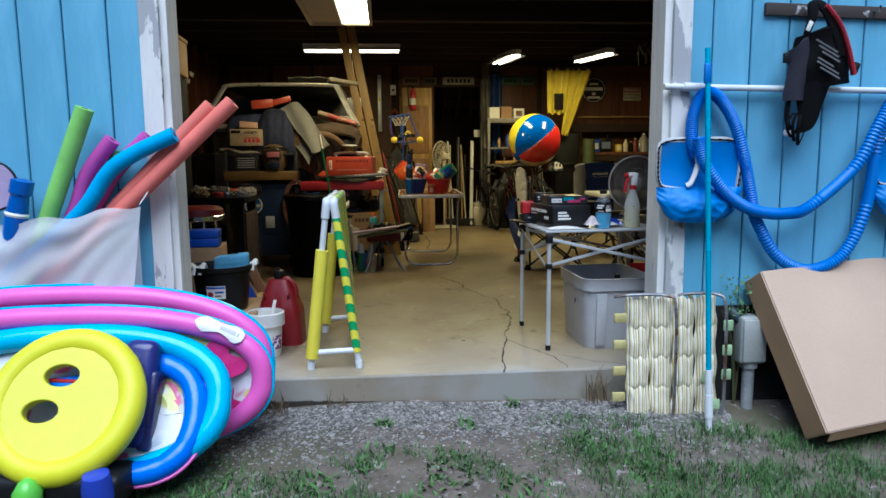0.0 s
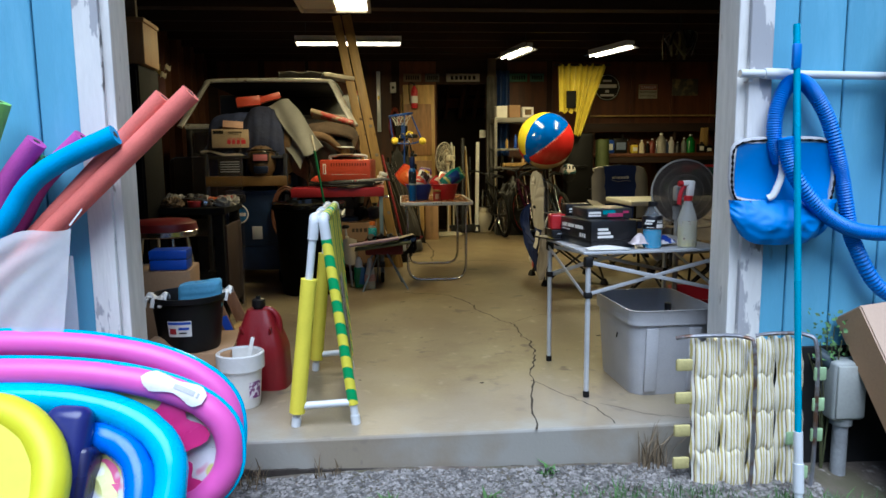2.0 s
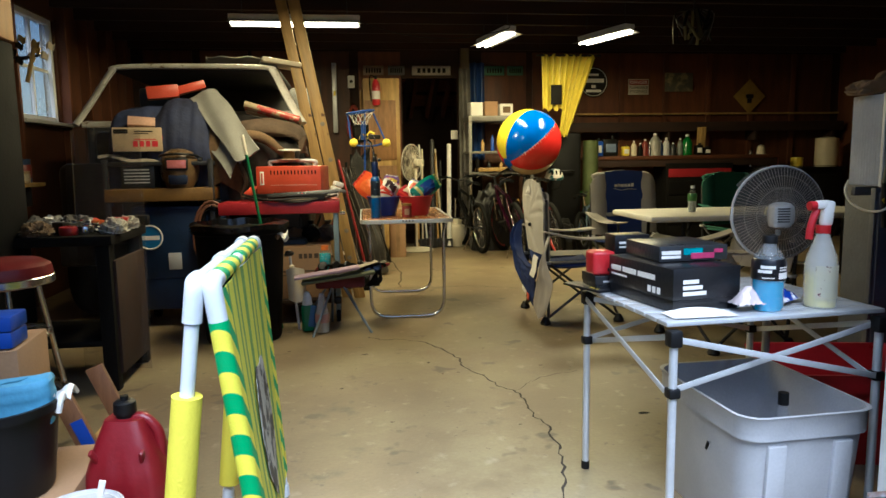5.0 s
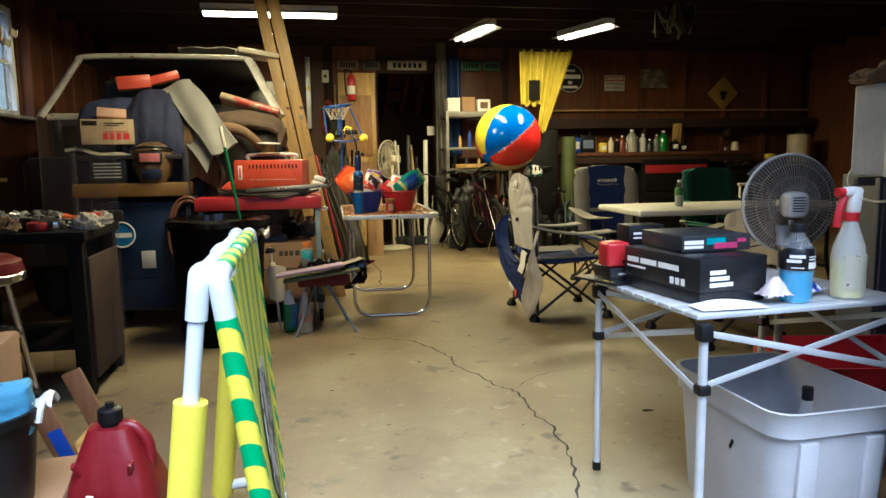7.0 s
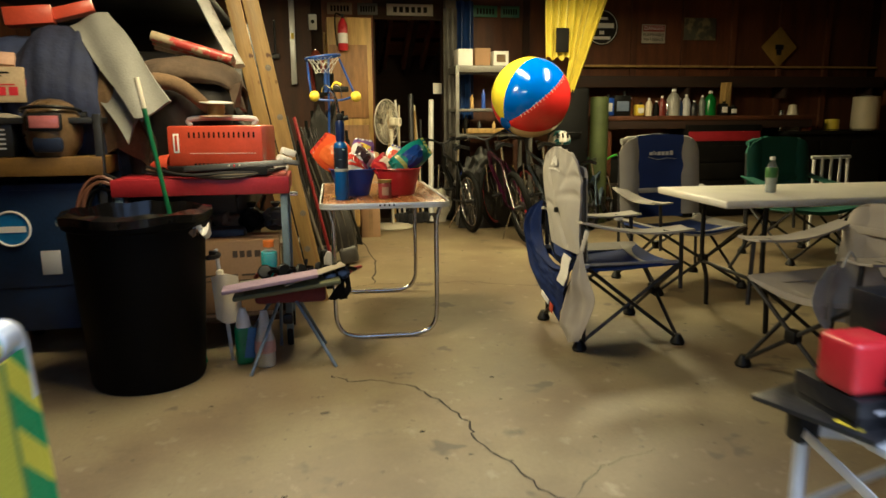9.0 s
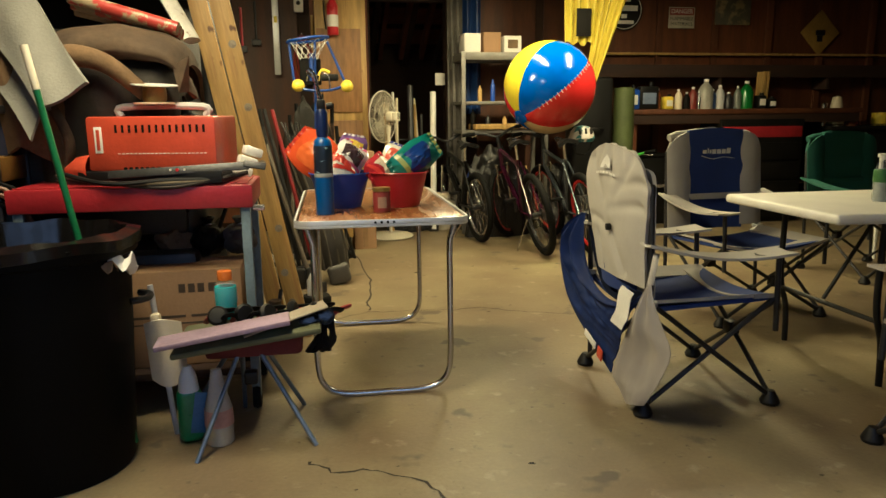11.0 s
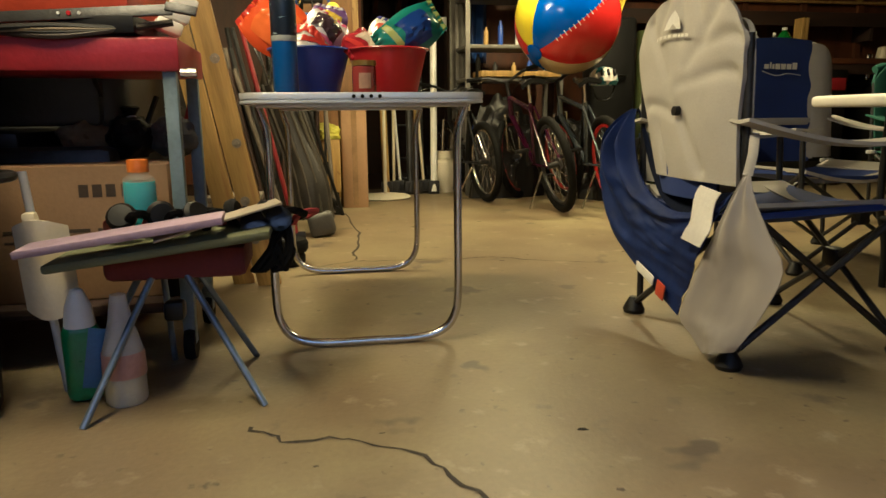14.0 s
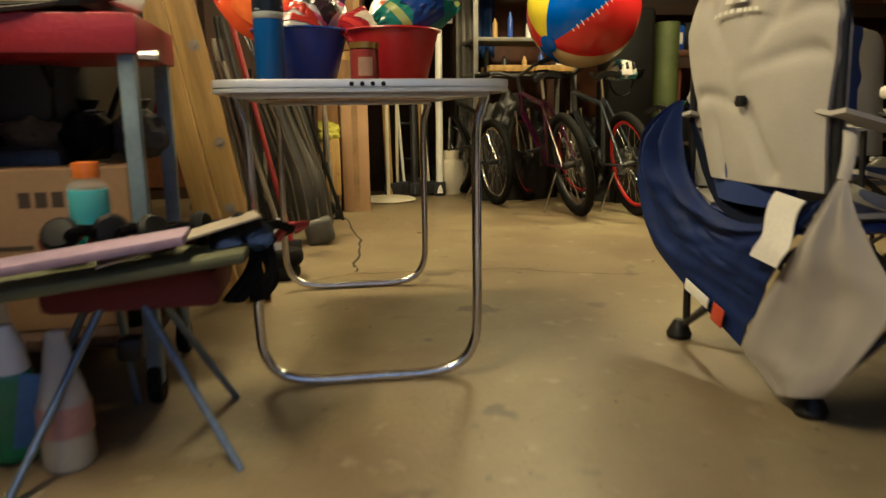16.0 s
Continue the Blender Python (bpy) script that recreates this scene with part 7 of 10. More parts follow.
part("windscreen_header", sweep(curve([(-0.64, 0.49, 1.905), (-0.58, 0.495, 1.93), (-0.3, 0.50, 1.94), (0.3, 0.50, 1.94), (0.58, 0.495, 1.93), (0.64, 0.49, 1.905)], 5), 0.036, 10, flat=0.6), M_FRAME, o, "grey windscreen header")
part("cowl", bx((-0.25, 0.29, 1.475), (1.10, 0.10, 0.045), 0.012, (8, 0, 0)), M_FRAME, o)
part("roof", bx((0, 1.30, 1.93), (1.30, 1.55, 0.05), 0.02), M_TRUCK, o)
part("dashboard", bx((0, 0.60, 1.32), (1.55, 0.35, 0.22), 0.04), M_BLACK, o)
part("bench_seat", bx((0, 1.5, 1.25), (1.5, 0.25, 0.80), 0.08, seg=3), M_CDARK, o)
part("cab_back", bx((0, 2.05, 1.3), (1.7, 0.06, 1.25), 0.02), M_TRUCK, o)
part("chassis", bx((0, 1.0, 0.55), (1.2, 2.2, 0.2), 0.03), M_DARKMETAL, o)
o = thing("roof_bundle", "dark rolled tarp bundle on the truck roof", "tarp", (-1.0, 7.75, 1.955))
part("roll", sweep(curve([(-0.12, 0, 0.05), (0.05, 0.03, 0.055), (0.26, 0.0, 0.05), (0.42, 0.04, 0.045)], 6), [0.048 - 0.008 * math.sin(k) for k in range(19)], 10), mat("brown_tarp", (0.03, 0.022, 0.016), 0.8, bump=0.2, fine=40), o)
o = thing("foam_sheet", "cream folded sheet on the truck roof", "sheet", (-0.50, 7.62, 1.957))
part("sheet", bx((0, 0, 0.02), (0.32, 0.3, 0.04), 0.012, (0, 8, 10)), M_CREAM, o)


def mound(name, label, cat, at, size, material, seed, rz=0.0, th=0.015, amp=0.05, lean=0.0):
    """A full heap of cloth, creased, standing on its flat underside."""
    o = thing(name, label, cat, at, rz)
    w, d, h = size
    bm = bmesh.new()
    bmesh.ops.create_icosphere(bm, subdivisions=5, radius=1)
    def sq(c, p):
        return math.copysign(abs(c) ** p, c)
    for v in bm.verts:
        x, y, z = v.co
        n = v.co.copy()
        r = 1 + amp * 2.2 * wob(x + seed, y, z, 1.6) + amp * 1.2 * abs(wob(x, y + seed, z, 3.4)) + amp * 0.5 * wob(x, y, z + seed, 8)
        zz = max(0.0, sq(z, 0.8)) * r
        v.co = (sq(x, 0.75) * w / 2 * r + lean * zz * h, sq(y, 0.75) * d / 2 * r, zz * h)
    part("cloth", bm, material, o)
    return o


M_QUILT, M_MAT = mat("navy_quilt", (0.035, 0.05, 0.135), 0.9, var=0.2, bump=0.25, fine=35), mat("grey_felt_mat", (0.25, 0.245, 0.22), 0.9, var=0.1, bump=0.1, fine=100)
M_JACK, M_BROWN = mat("brown_canvas", (0.20, 0.12, 0.055), 0.9, var=0.2, bump=0.2, fine=50), mat("tan_suede", (0.20, 0.13, 0.07), 0.9, var=0.2)
def draped(name, label, cat, at, x0, x1, prof, material, seed, amp=0.03, folds=5.0, grid=0.0):
    """Cloth thrown over the hood: a rounded fall from back to front with creases."""
    o = thing(name, label, cat, at)
    line = curve([(0, y, z) for y, z in prof], 8)
    def f(u, v):
        p = line[round(v * (len(line) - 1))]
        e = math.sin(math.pi * u) ** 0.35
        c = amp * math.sin(folds * math.pi * u + seed + 2.2 * wob(u, v, seed, 2.0)) * (0.25 + v) + amp * wob(u * 1.5, v, seed, 3.0)
        if grid:
            c += grid * abs(math.sin(u * 19)) * abs(math.sin(v * 17))
        x = x0 + (x1 - x0) * u + 0.03 * wob(v, u, seed, 2.5)
        return (x, p.y + 0.05 * (1 - e) - c * 0.7, p.z - 0.16 * (1 - e) + c * 0.45)
    part("cloth", sheet(f, 36, 34, 0.018), material, o)
    return o


M_BQUILT = mat("black_quilt", (0.024, 0.032, 0.085), 0.85, var=0.2, bump=0.25, fine=35)
M_DBROWN = mat("dark_brown_cloth", (0.13, 0.085, 0.05), 0.9, var=0.25, bump=0.2, fine=40)
HP = (-1.17, 7.0, 0)
draped("moving_blanket", "navy quilted blanket heaped on the truck hood", "blanket", HP, -0.50, 0.10, [(0.30, 1.46), (0.18, 1.56), (0.04, 1.60), (-0.08, 1.54), (-0.15, 1.40), (-0.18, 1.22), (-0.17, 1.02)], M_QUILT, 1.3, 0.020, 2.2, 0.010)
draped("moving_blanket", "dark quilted blanket bulging over the truck's grille", "blanket", HP, -0.22, 0.22, [(0.22, 1.52), (0.06, 1.64), (-0.08, 1.60), (-0.20, 1.46), (-0.24, 1.30), (-0.22, 1.12), (-0.20, 0.95)], M_BQUILT, 5.1, 0.022, 1.6, 0.012)
draped("canvas_bag", "brown canvas bag slumped on the hood", "bag", HP, 0.10, 0.42, [(0.20, 1.42), (0.05, 1.50), (-0.10, 1.46), (-0.20, 1.34), (-0.22, 1.18), (-0.20, 1.02)], M_JACK, 3.0, 0.022, 3.0)
draped("folded_blanket", "folded brown blanket lying on the hood", "blanket", HP, 0.30, 0.88, [(0.22, 1.36), (0.10, 1.47), (-0.06, 1.50), (-0.17, 1.45), (-0.19, 1.39), (-0.13, 1.36)], M_DBROWN, 2.0, 0.018, 2.0)
o = draped("work_jacket", "dark work jacket hanging under the folded blanket", "jacket", HP, 0.32, 0.84, [(0.10, 1.30), (-0.04, 1.38), (-0.14, 1.34), (-0.17, 1.22), (-0.16, 1.05), (-0.14, 0.92)], mat("dark_work_cloth", (0.032, 0.026, 0.021), 0.85, var=0.25, bump=0.2, fine=40), 7.0, 0.032, 5.0)
part("sleeve", sweep(curve([(0.40, -0.15, 1.33), (0.50, -0.235, 1.36), (0.62, -0.25, 1.33), (0.74, -0.215, 1.22)], 6), [0.050 - 0.0012 * k for k in range(19)], 14), M_JACK, o, "tan brown sleeve")
part("collar", sweep(curve([(0.36, -0.20, 1.24), (0.42, -0.235, 1.16), (0.46, -0.235, 1.05), (0.44, -0.21, 0.96)], 6), 0.022, 10, flat=0.6), M_DBROWN, o)
o = thing("felt_mat", "grey felt floor mat draped over the heap", "mat", (-0.86, 6.80, 1.20))
def mat_slab(u, v):
    x = -0.26 + 0.19 * u + 0.36 * v ** 1.1 - 0.02 * u * v
    return (x, 0.20 - 0.38 * v ** 0.9 + 0.012 * math.sin(7 * u + 3 * v), 0.475 + 0.02 * u - 0.47 * v ** 1.25 - 0.03 * math.cos(math.pi * u) + 0.012 * math.sin(9 * v + 4 * u))
part("mat", sheet(mat_slab, 12, 22, 0.016), M_MAT, o)
part("mat_fold", sheet(lambda u, v: Vector(mat_slab(0.0, v)) + Vector((0.03 - 0.07 * u, 0.01 + 0.05 * math.sin(3 * u), -0.02 - 0.10 * u + 0.06 * math.sin(math.pi * u))), 6, 18, 0.014), M_MAT, o)
o = thing("orange_case", "orange tool case open on the blankets", "tool case", (-1.23, 7.04, 1.66), 12)
part("tray", bx((-0.08, 0, 0.03), (0.22, 0.16, 0.09), 0.008, (0, -6, 0)), M_ORANGE, o)
part("lid", bx((0.12, 0.02, 0.07), (0.20, 0.14, 0.06), 0.008, (0, -16, 0)), M_ORANGE, o)
o = thing("rolled_wrap", "rolled colourful wrapping sheets on the hood", "roll", (-0.52, 6.95, 1.48), -5)
for k in range(3):
    part("roll", rod((-0.20, 0.03 * k, 0.12 - 0.02 * k), (0.20, 0.03 * k, 0.0 - 0.01 * k), 0.026, 12), layered(mat("printed_wrap", (0.50, 0.40, 0.25), 0.35), (0.35, 0.04, 0.03), 12, 0.5, 0.53), o)
o = thing("tool_carton", "small printed carton with red lettering", "box", (-1.44, 6.78, 1.255), 14, "cardboard boxes")
part("carton", bx((0, 0, 0.085), (0.32, 0.19, 0.165), 0.004), mat("grey_brown_card", (0.50, 0.37, 0.22), 0.8), o)
part("top_flap", bx((0.03, 0.04, 0.20), (0.18, 0.10, 0.065), 0.004, (-20, 4, 0)), mat("red_print_card", (0.66, 0.40, 0.28), 0.7), o)
bars(o, [(-0.03, 0.00, 0.055, 0.04), (0.012, 0.04, 0.055, 0.04), (0.052, 0.08, 0.055, 0.04), (0.092, 0.13, 0.055, 0.04), (-0.02, 0.12, 0.085, 0.006)], -0.096, M_REDP)
bars(o, [(-0.15, -0.06, 0.14, 0.03), (-0.02, 0.10, 0.14, 0.008), (-0.02, 0.07, 0.125, 0.006)], -0.096, M_DARK, "print")
part("side_print", bx((0.1615, 0, 0.08), (0.002, 0.13, 0.06)), M_REDP, o)
o = thing("folded_cloth", "pale folded cloth under the carton", "cloth", (-1.50, 6.80, 1.20), 6)
part("cloth", sheet(lambda u, v: (-0.20 + 0.40 * u, -0.10 + 0.2 * v, 0.03 + 0.012 * math.sin(9 * u) - 0.05 * u * u), 12, 6, 0.02), mat("pale_cloth", (0.60, 0.53, 0.42), 0.9), o)
o = thing("equipment_shelf", "yellow steel shelf loaded with boxes before the truck", "shelf", (-1.28, 6.78, 0))
part("shelf_board", bx((0, 0, 0.955), (0.72, 0.34, 0.09), 0.006), mat("yellow_shelf_paint", (0.22, 0.115, 0.02), 0.5, var=0.2), o)
part("shelf_board", bx((0, 0, 1.17), (0.72, 0.30, 0.03), 0.006), M_DARKMETAL, o)
for x in (-0.35, 0.35):
    for y in (-0.14, 0.14):
        part("post", bx((x, y, 0.60), (0.035, 0.035, 1.2), 0.003), M_DARKMETAL, o)
o = thing("carton", "black printed carton on the shelf", "box", (-1.42, 6.74, 1.0), 0, "cardboard boxes")
part("box", bx((0, 0, 0.085), (0.22, 0.20, 0.165), 0.003), M_GBLK, o)
bars(o, [(-0.09, 0.08, 0.13 - 0.022 * k, 0.008) for k in range(5)], -0.1, M_GREYP)
o = thing("welding_helmet", "dark welding helmet with pink window", "helmet", (-1.155, 6.72, 1.0), 5)
part("shell", lathe([(0.0, 0.275), (0.05, 0.270), (0.095, 0.245), (0.125, 0.19), (0.132, 0.12), (0.118, 0.05), (0.085, 0.0), (0.07, 0.0), (0.10, 0.05), (0.115, 0.12), (0.105, 0.18), (0.0, 0.26)], 28, Matrix.Diagonal((1.0, 1.12, 1.0, 1.0))), mat("bronze_helmet_shell", (0.20, 0.125, 0.06), 0.3, var=0.25), o)
part("brow", sweep([(0.128 * math.cos(a), 0.142 * math.sin(a), 0.215 - 0.02 * math.sin(a)) for a in (math.pi + math.pi * k / 20 for k in range(21))], 0.009, 6), M_BLACK, o)
part("window_frame", bx((0, -0.145, 0.165), (0.15, 0.02, 0.085), 0.012, (-6, 0, 0)), M_BLACK, o)
part("window", bx((0, -0.154, 0.165), (0.125, 0.012, 0.058), 0.005, (-6, 0, 0)), mat("pink_filter", (0.50, 0.16, 0.17), 0.12), o, "pink tinted window")
part("chin", bx((0, -0.118, 0.06), (0.13, 0.05, 0.075), 0.02, (12, 0, 0)), mat("dark_blue_shell", (0.02, 0.03, 0.07), 0.3), o)
part("knob", rod((0.13, 0, 0.19), (0.155, 0, 0.19), 0.022, 12), M_BLACK, o)

o = thing("arc_welder", "blue welding machine with round white and blue badge", "welding machine", (-1.235, 6.90, 0), 0)
M_WELD = mat("navy_machine_paint", (0.008, 0.028, 0.085), 0.45, var=0.2)
part("cabinet", bx((0, 0, 0.50), (0.52, 0.42, 0.74), 0.012), M_WELD, o)
part("front_panel", bx((0, -0.213, 0.60), (0.46, 0.012, 0.48), 0.004), M_WELD, o)
part("badge", lathe([(0, 0), (0.088, 0), (0.09, 0.006), (0, 0.008)], 28, pose(-0.14, -0.219, 0.655, 90)), mat("badge_blue", (0.03, 0.22, 0.55), 0.35), o, "round blue badge")
part("badge_ring", sweep([(-0.14 + 0.084 * math.cos(a), -0.229, 0.655 + 0.084 * math.sin(a)) for a in (math.tau * k / 28 for k in range(28))], 0.006, 6, True), M_PAPER, o)
bars(o, [(-0.205, -0.075, 0.652, 0.03)], -0.229, M_PAPER)
part("switch_plate", bx((0.02, -0.222, 0.48), (0.09, 0.008, 0.12), 0.003), M_GREYP, o)
for x in (-0.12, 0.12):
    part("handle", sweep(curve([(x, -0.1, 0.87), (x, -0.1, 0.91), (x, 0.1, 0.91), (x, 0.1, 0.87)], 4), 0.012, 8), M_BLACK, o)
for x in (-0.22, 0.22):
    for y in (-0.16, 0.16):
        part("caster", lathe([(0, -0.02), (0.055, -0.02), (0.06, 0), (0.055, 0.02), (0, 0.02)], 16, pose(x, y, 0.06, 0, 90, 0)), M_RUBBER, o)
        part("caster_fork", bx((x, y, 0.10), (0.05, 0.05, 0.07), 0.006), M_DARKMETAL, o)
o = thing("cable_coil", "coiled black and copper welding cables on a hook", "cable", (-0.93, 6.62, 0.66))
for k in range(9):
    r = 0.10 + 0.012 * (k % 4)
    part("loop", sweep([(r * math.cos(a) + 0.012 * math.sin(k), 0.012 * (k % 3) - 0.01, (r + 0.10) * math.sin(a) + 0.02 * math.cos(k)) for a in (math.tau * j / 26 for j in range(26))], 0.009, 7, True), M_RUBBER if k % 3 else mat("copper_cable", (0.22, 0.09, 0.05), 0.5), o)
part("hook", rod((0, 0.12, 0.20), (0, -0.03, 0.21), 0.008, 6), M_STEEL, o)

# red cart with the orange machine
o = thing("tool_cart", "red steel cart with pale blue legs", "cart", (-0.465, 6.79, 0))
part("tray", bx((0, 0, 0.845), (0.84, 0.42, 0.085), 0.006), M_RED, o)
part("tray_floor", bx((0, 0, 0.889), (0.80, 0.38, 0.006)), M_RED, o)
for x in (-0.39, 0.39):
    for y in (-0.18, 0.18):
        part("leg", bx((x, y, 0.45), (0.035, 0.035, 0.80), 0.004), mat("pale_blue_paint", (0.22, 0.30, 0.36), 0.45), o)
        part("caster", lathe([(0, -0.015), (0.045, -0.015), (0.05, 0), (0.045, 0.015), (0, 0.015)], 14, pose(x, y, 0.05, 0, 90, 0)), M_RUBBER, o)
part("lower_shelf", bx((0, 0, 0.16), (0.78, 0.38, 0.03), 0.004), M_RAFT, o)
part("bolt", rod((0.42, -0.20, 0.80), (0.46, -0.20, 0.80), 0.012, 8), M_STEEL, o)
o = thing("charger_unit", "orange-red steel machine with vent slots and a handle", "machine", (-0.375, 6.80, 0.89), -9)
part("case", bx((0, 0, 0.15), (0.47, 0.30, 0.20), 0.012), M_ORANGE, o)
part("base_plate", bx((0, -0.02, 0.03), (0.52, 0.34, 0.045), 0.004), M_BLACK, o)
part("handle", sweep(curve([(-0.16, 0, 0.25), (-0.15, 0, 0.285), (0.15, 0, 0.285), (0.16, 0, 0.25)], 5), 0.014, 8), M_GREYP, o)
bm = bmesh.new()
for k in range(14):
    bx((-0.125 + 0.0245 * k, -0.1505, 0.205), (0.009, 0.002, 0.028), bm=bm)
part("vent_panel", bm, M_DARK, o, smooth=False)
bm = bmesh.new()
for k in range(22):
    bx((-0.12 + 0.015 * k, -0.1505, 0.115), (0.009, 0.002, 0.003), bm=bm)
part("dash_line", bm, M_PAPER, o, smooth=False)
part("nameplate", bx((-0.19, -0.1515, 0.165), (0.028, 0.003, 0.095), 0.001), M_PAPER, o)
part("nameplate_print", bx((-0.19, -0.154, 0.165), (0.012, 0.003, 0.075), 0.001), M_ORANGE, o)
bm = bmesh.new()
for k in range(7):
    bx((-0.10 + 0.02 * k, -0.153, 0.06), (0.012, 0.004, 0.012), bm=bm)
part("knobs_row", bm, M_DARK, o, smooth=False)
o = thing("wire_spool", "pale wire spool on top of the machine", "spool", (-0.40, 6.78, 1.185))
part("flange", lathe([(0, 0), (0.075, 0), (0.075, 0.006), (0, 0.006)], 26), M_CREAM, o)
part("core", lathe([(0.04, 0.006), (0.045, 0.02), (0.045, 0.055), (0.04, 0.07)], 22), mat("brass_wire", (0.42, 0.27, 0.08), 0.4, 0.5), o)
part("flange", lathe([(0, 0.07), (0.085, 0.07), (0.085, 0.074), (0, 0.075)], 26, pose(0, 0, 0, 5, 3, 0)), M_WHITE, o)
o = thing("hose_bundle", "grey hoses and cables lying along the cart's front", "hose", (-0.42, 6.62, 0.90))
for k in range(4):
    part("hose", sweep(curve([(-0.30, 0.0, 0.015 + 0.01 * k), (-0.12, -0.035 - 0.006 * k, 0.005), (0.08, -0.05, -0.012 + 0.008 * k), (0.24, -0.03, 0.01), (0.36, 0.0, 0.03)], 6), 0.009, 8), (mat("brown_hose", (0.06, 0.045, 0.035), 0.5), M_BLACK, mat("tan_hose", (0.22, 0.17, 0.10), 0.6), M_BLACK)[k], o)
o = thing("mower_blade", "black steel mower blade lying before the orange machine", "mower blade", (-0.30, 6.60, 0.945), -4)
part("bar", bx((0, 0, 0.0), (0.50, 0.008, 0.032), 0.003, (-25, -3, 0)), M_DARKMETAL, o)
part("tip", bx((0.27, 0.0, 0.014), (0.08, 0.010, 0.026), 0.003, (-25, 10, 0)), M_DARKMETAL, o)
for k in range(3):
    part("bolt_hole", rod((-0.03 + 0.025 * k, -0.004, 0.002), (-0.03 + 0.025 * k, -0.0085, 0.002), 0.006 if k == 1 else 0.004, 10), M_REDP if k == 1 else M_PAPER, o)
o = thing("orange_funnel", "orange plastic funnel lying on the cart", "funnel", (-0.72, 6.72, 0.945), 20)
part("cone", lathe([(0.012, 0.0), (0.05, 0.05), (0.058, 0.10), (0.055, 0.10), (0.008, 0.0)], 20, pose(0, 0, 0, 90, 0, 60)), M_ORANGE, o)
o = thing("plug_strip", "white plastic connectors beside the machine", "plug", (-0.09, 6.72, 0.89))
for k in range(3):
    part("plug", bx((0.02 * k, 0.02 * k, 0.04 + 0.035 * k), (0.07, 0.06, 0.035), 0.008, (0, 20, 20)), M_WHITE, o)
rnd = random.Random(8)
for k in range(10):
    x = -0.80 + 0.075 * k
    if rnd.random() < 0.5:
        q = thing("part_box", "small dark box of parts on the lower shelf", "box", (x, 6.78 + rnd.uniform(-0.06, 0.06), 0.176), rnd.uniform(-20, 20), "boxes of parts")
        s = rnd.uniform(0.06, 0.09)
        part("box", bx((0, 0, s), (0.068, 0.14, s * 2), 0.004), (M_DARK, M_CARD, M_DARKMETAL)[k % 3], q)
    else:
        q = thing("can", "dusty paint can on the lower shelf", "can", (x, 6.78 + rnd.uniform(-0.06, 0.06), 0.176), 0, "paint cans")
        part("tin", lathe([(0, 0), (0.034, 0), (0.034, 0.12), (0.03, 0.125), (0, 0.124)], 16), (M_DARKMETAL, M_GREYP, M_DARK)[k % 3], q)
for k in range(6):
    q = thing("clutter_bundle", "dark bag of workshop odds and ends", "bag", (-0.66 + 0.13 * k, 6.98, 0.56 if 1 < k < 5 else 0.18), 25 * k, "workshop bags")
    bm = bmesh.new()
    bmesh.ops.create_icosphere(bm, subdivisions=4, radius=1)
    for v in bm.verts:
        x, y, z = v.co
        s = 1 + 0.22 * wob(x + k, y, z, 1.7) + 0.16 * abs(wob(x, y + k, z, 4.0)) + 0.06 * wob(x, y, z + k, 9)
        v.co = (0.082 * x * s, 0.07 * y * s, max(0.0, 0.062 + 0.066 * z * s))
    m = (M_DARK, M_CDARK, M_BROWN)[k % 3]
    part("bag", bm, m, q)
    part("neck", lathe([(0.016, 0.11), (0.013, 0.128), (0.03, 0.155), (0.024, 0.16), (0, 0.13)], 12), m, q)
    part("tie", sweep([(0.0155 * math.cos(a), 0.0155 * math.sin(a), 0.127 + 0.002 * math.sin(2 * a)) for a in (math.tau * n / 14 for n in range(14))], 0.003, 5, True), M_GREYP, q, "pale tie round the neck")
    part("tool_grip", rod((0.03, -0.03, 0.09), (0.06 + 0.02 * math.sin(k), -0.06, 0.19), 0.009, 8), (M_BLACK, M_RED, M_DARKMETAL)[k % 3], q, "grip of a tool poking out")

o = thing("trash_can", "large black trash can with liner bag", "trash can", (-0.70, 6.27, 0))
part("can", lathe([(0, 0), (0.235, 0), (0.245, 0.02), (0.285, 0.71), (0.305, 0.72), (0.31, 0.76), (0.30, 0.77), (0.275, 0.73), (0.24, 0.03), (0, 0.02)], 40), mat("bin_black", (0.004, 0.004, 0.0045), 0.55, var=0.2, bump=0.02, spec=0.08), o)
def liner(u, v):
    a = math.tau * u
    r = 0.315 + 0.005 * math.sin(9 * a) + 0.003 * math.sin(29 * a)
    if v < 0.5:
        return (r * math.cos(a), r * math.sin(a), 0.742 + 0.006 * math.sin(5 * a) + 0.09 * v)
    k = 2 * v - 1
    q = r - 0.042 - 0.035 * k
    return (q * math.cos(a), q * math.sin(a), 0.787 + 0.004 * math.sin(9 * a) - 0.16 * k)
part("liner", sheet(liner, 80, 8, 0.002), mat("black_film", (0.006, 0.006, 0.007), 0.22, var=0.2, bump=0.10, fine=22, spec=0.5), o, "shiny black bin liner")
part("handle", sweep(curve([(0.29, 0.06, 0.56), (0.33, 0.03, 0.56), (0.33, -0.03, 0.56), (0.29, -0.06, 0.56)], 4), 0.012, 8), M_BLACK, o)
o = thing("broom", "green broom handle with pale grip in the trash can", "broom", (-0.515, 6.28, 0.05), 0)
part("stick", rod((0.06, 0, 0.0), (-0.115, -0.02, 1.17), 0.0105, 10), mat("green_stick", (0.02, 0.20, 0.07), 0.35), o)
part("grip", rod((-0.115, -0.02, 1.17), (-0.135, -0.022, 1.30), 0.0115, 10), M_IVORY, o)
o = thing("trash", "crumpled paper and wrappers in the trash can", "trash", (-0.62, 6.2, 0.69))
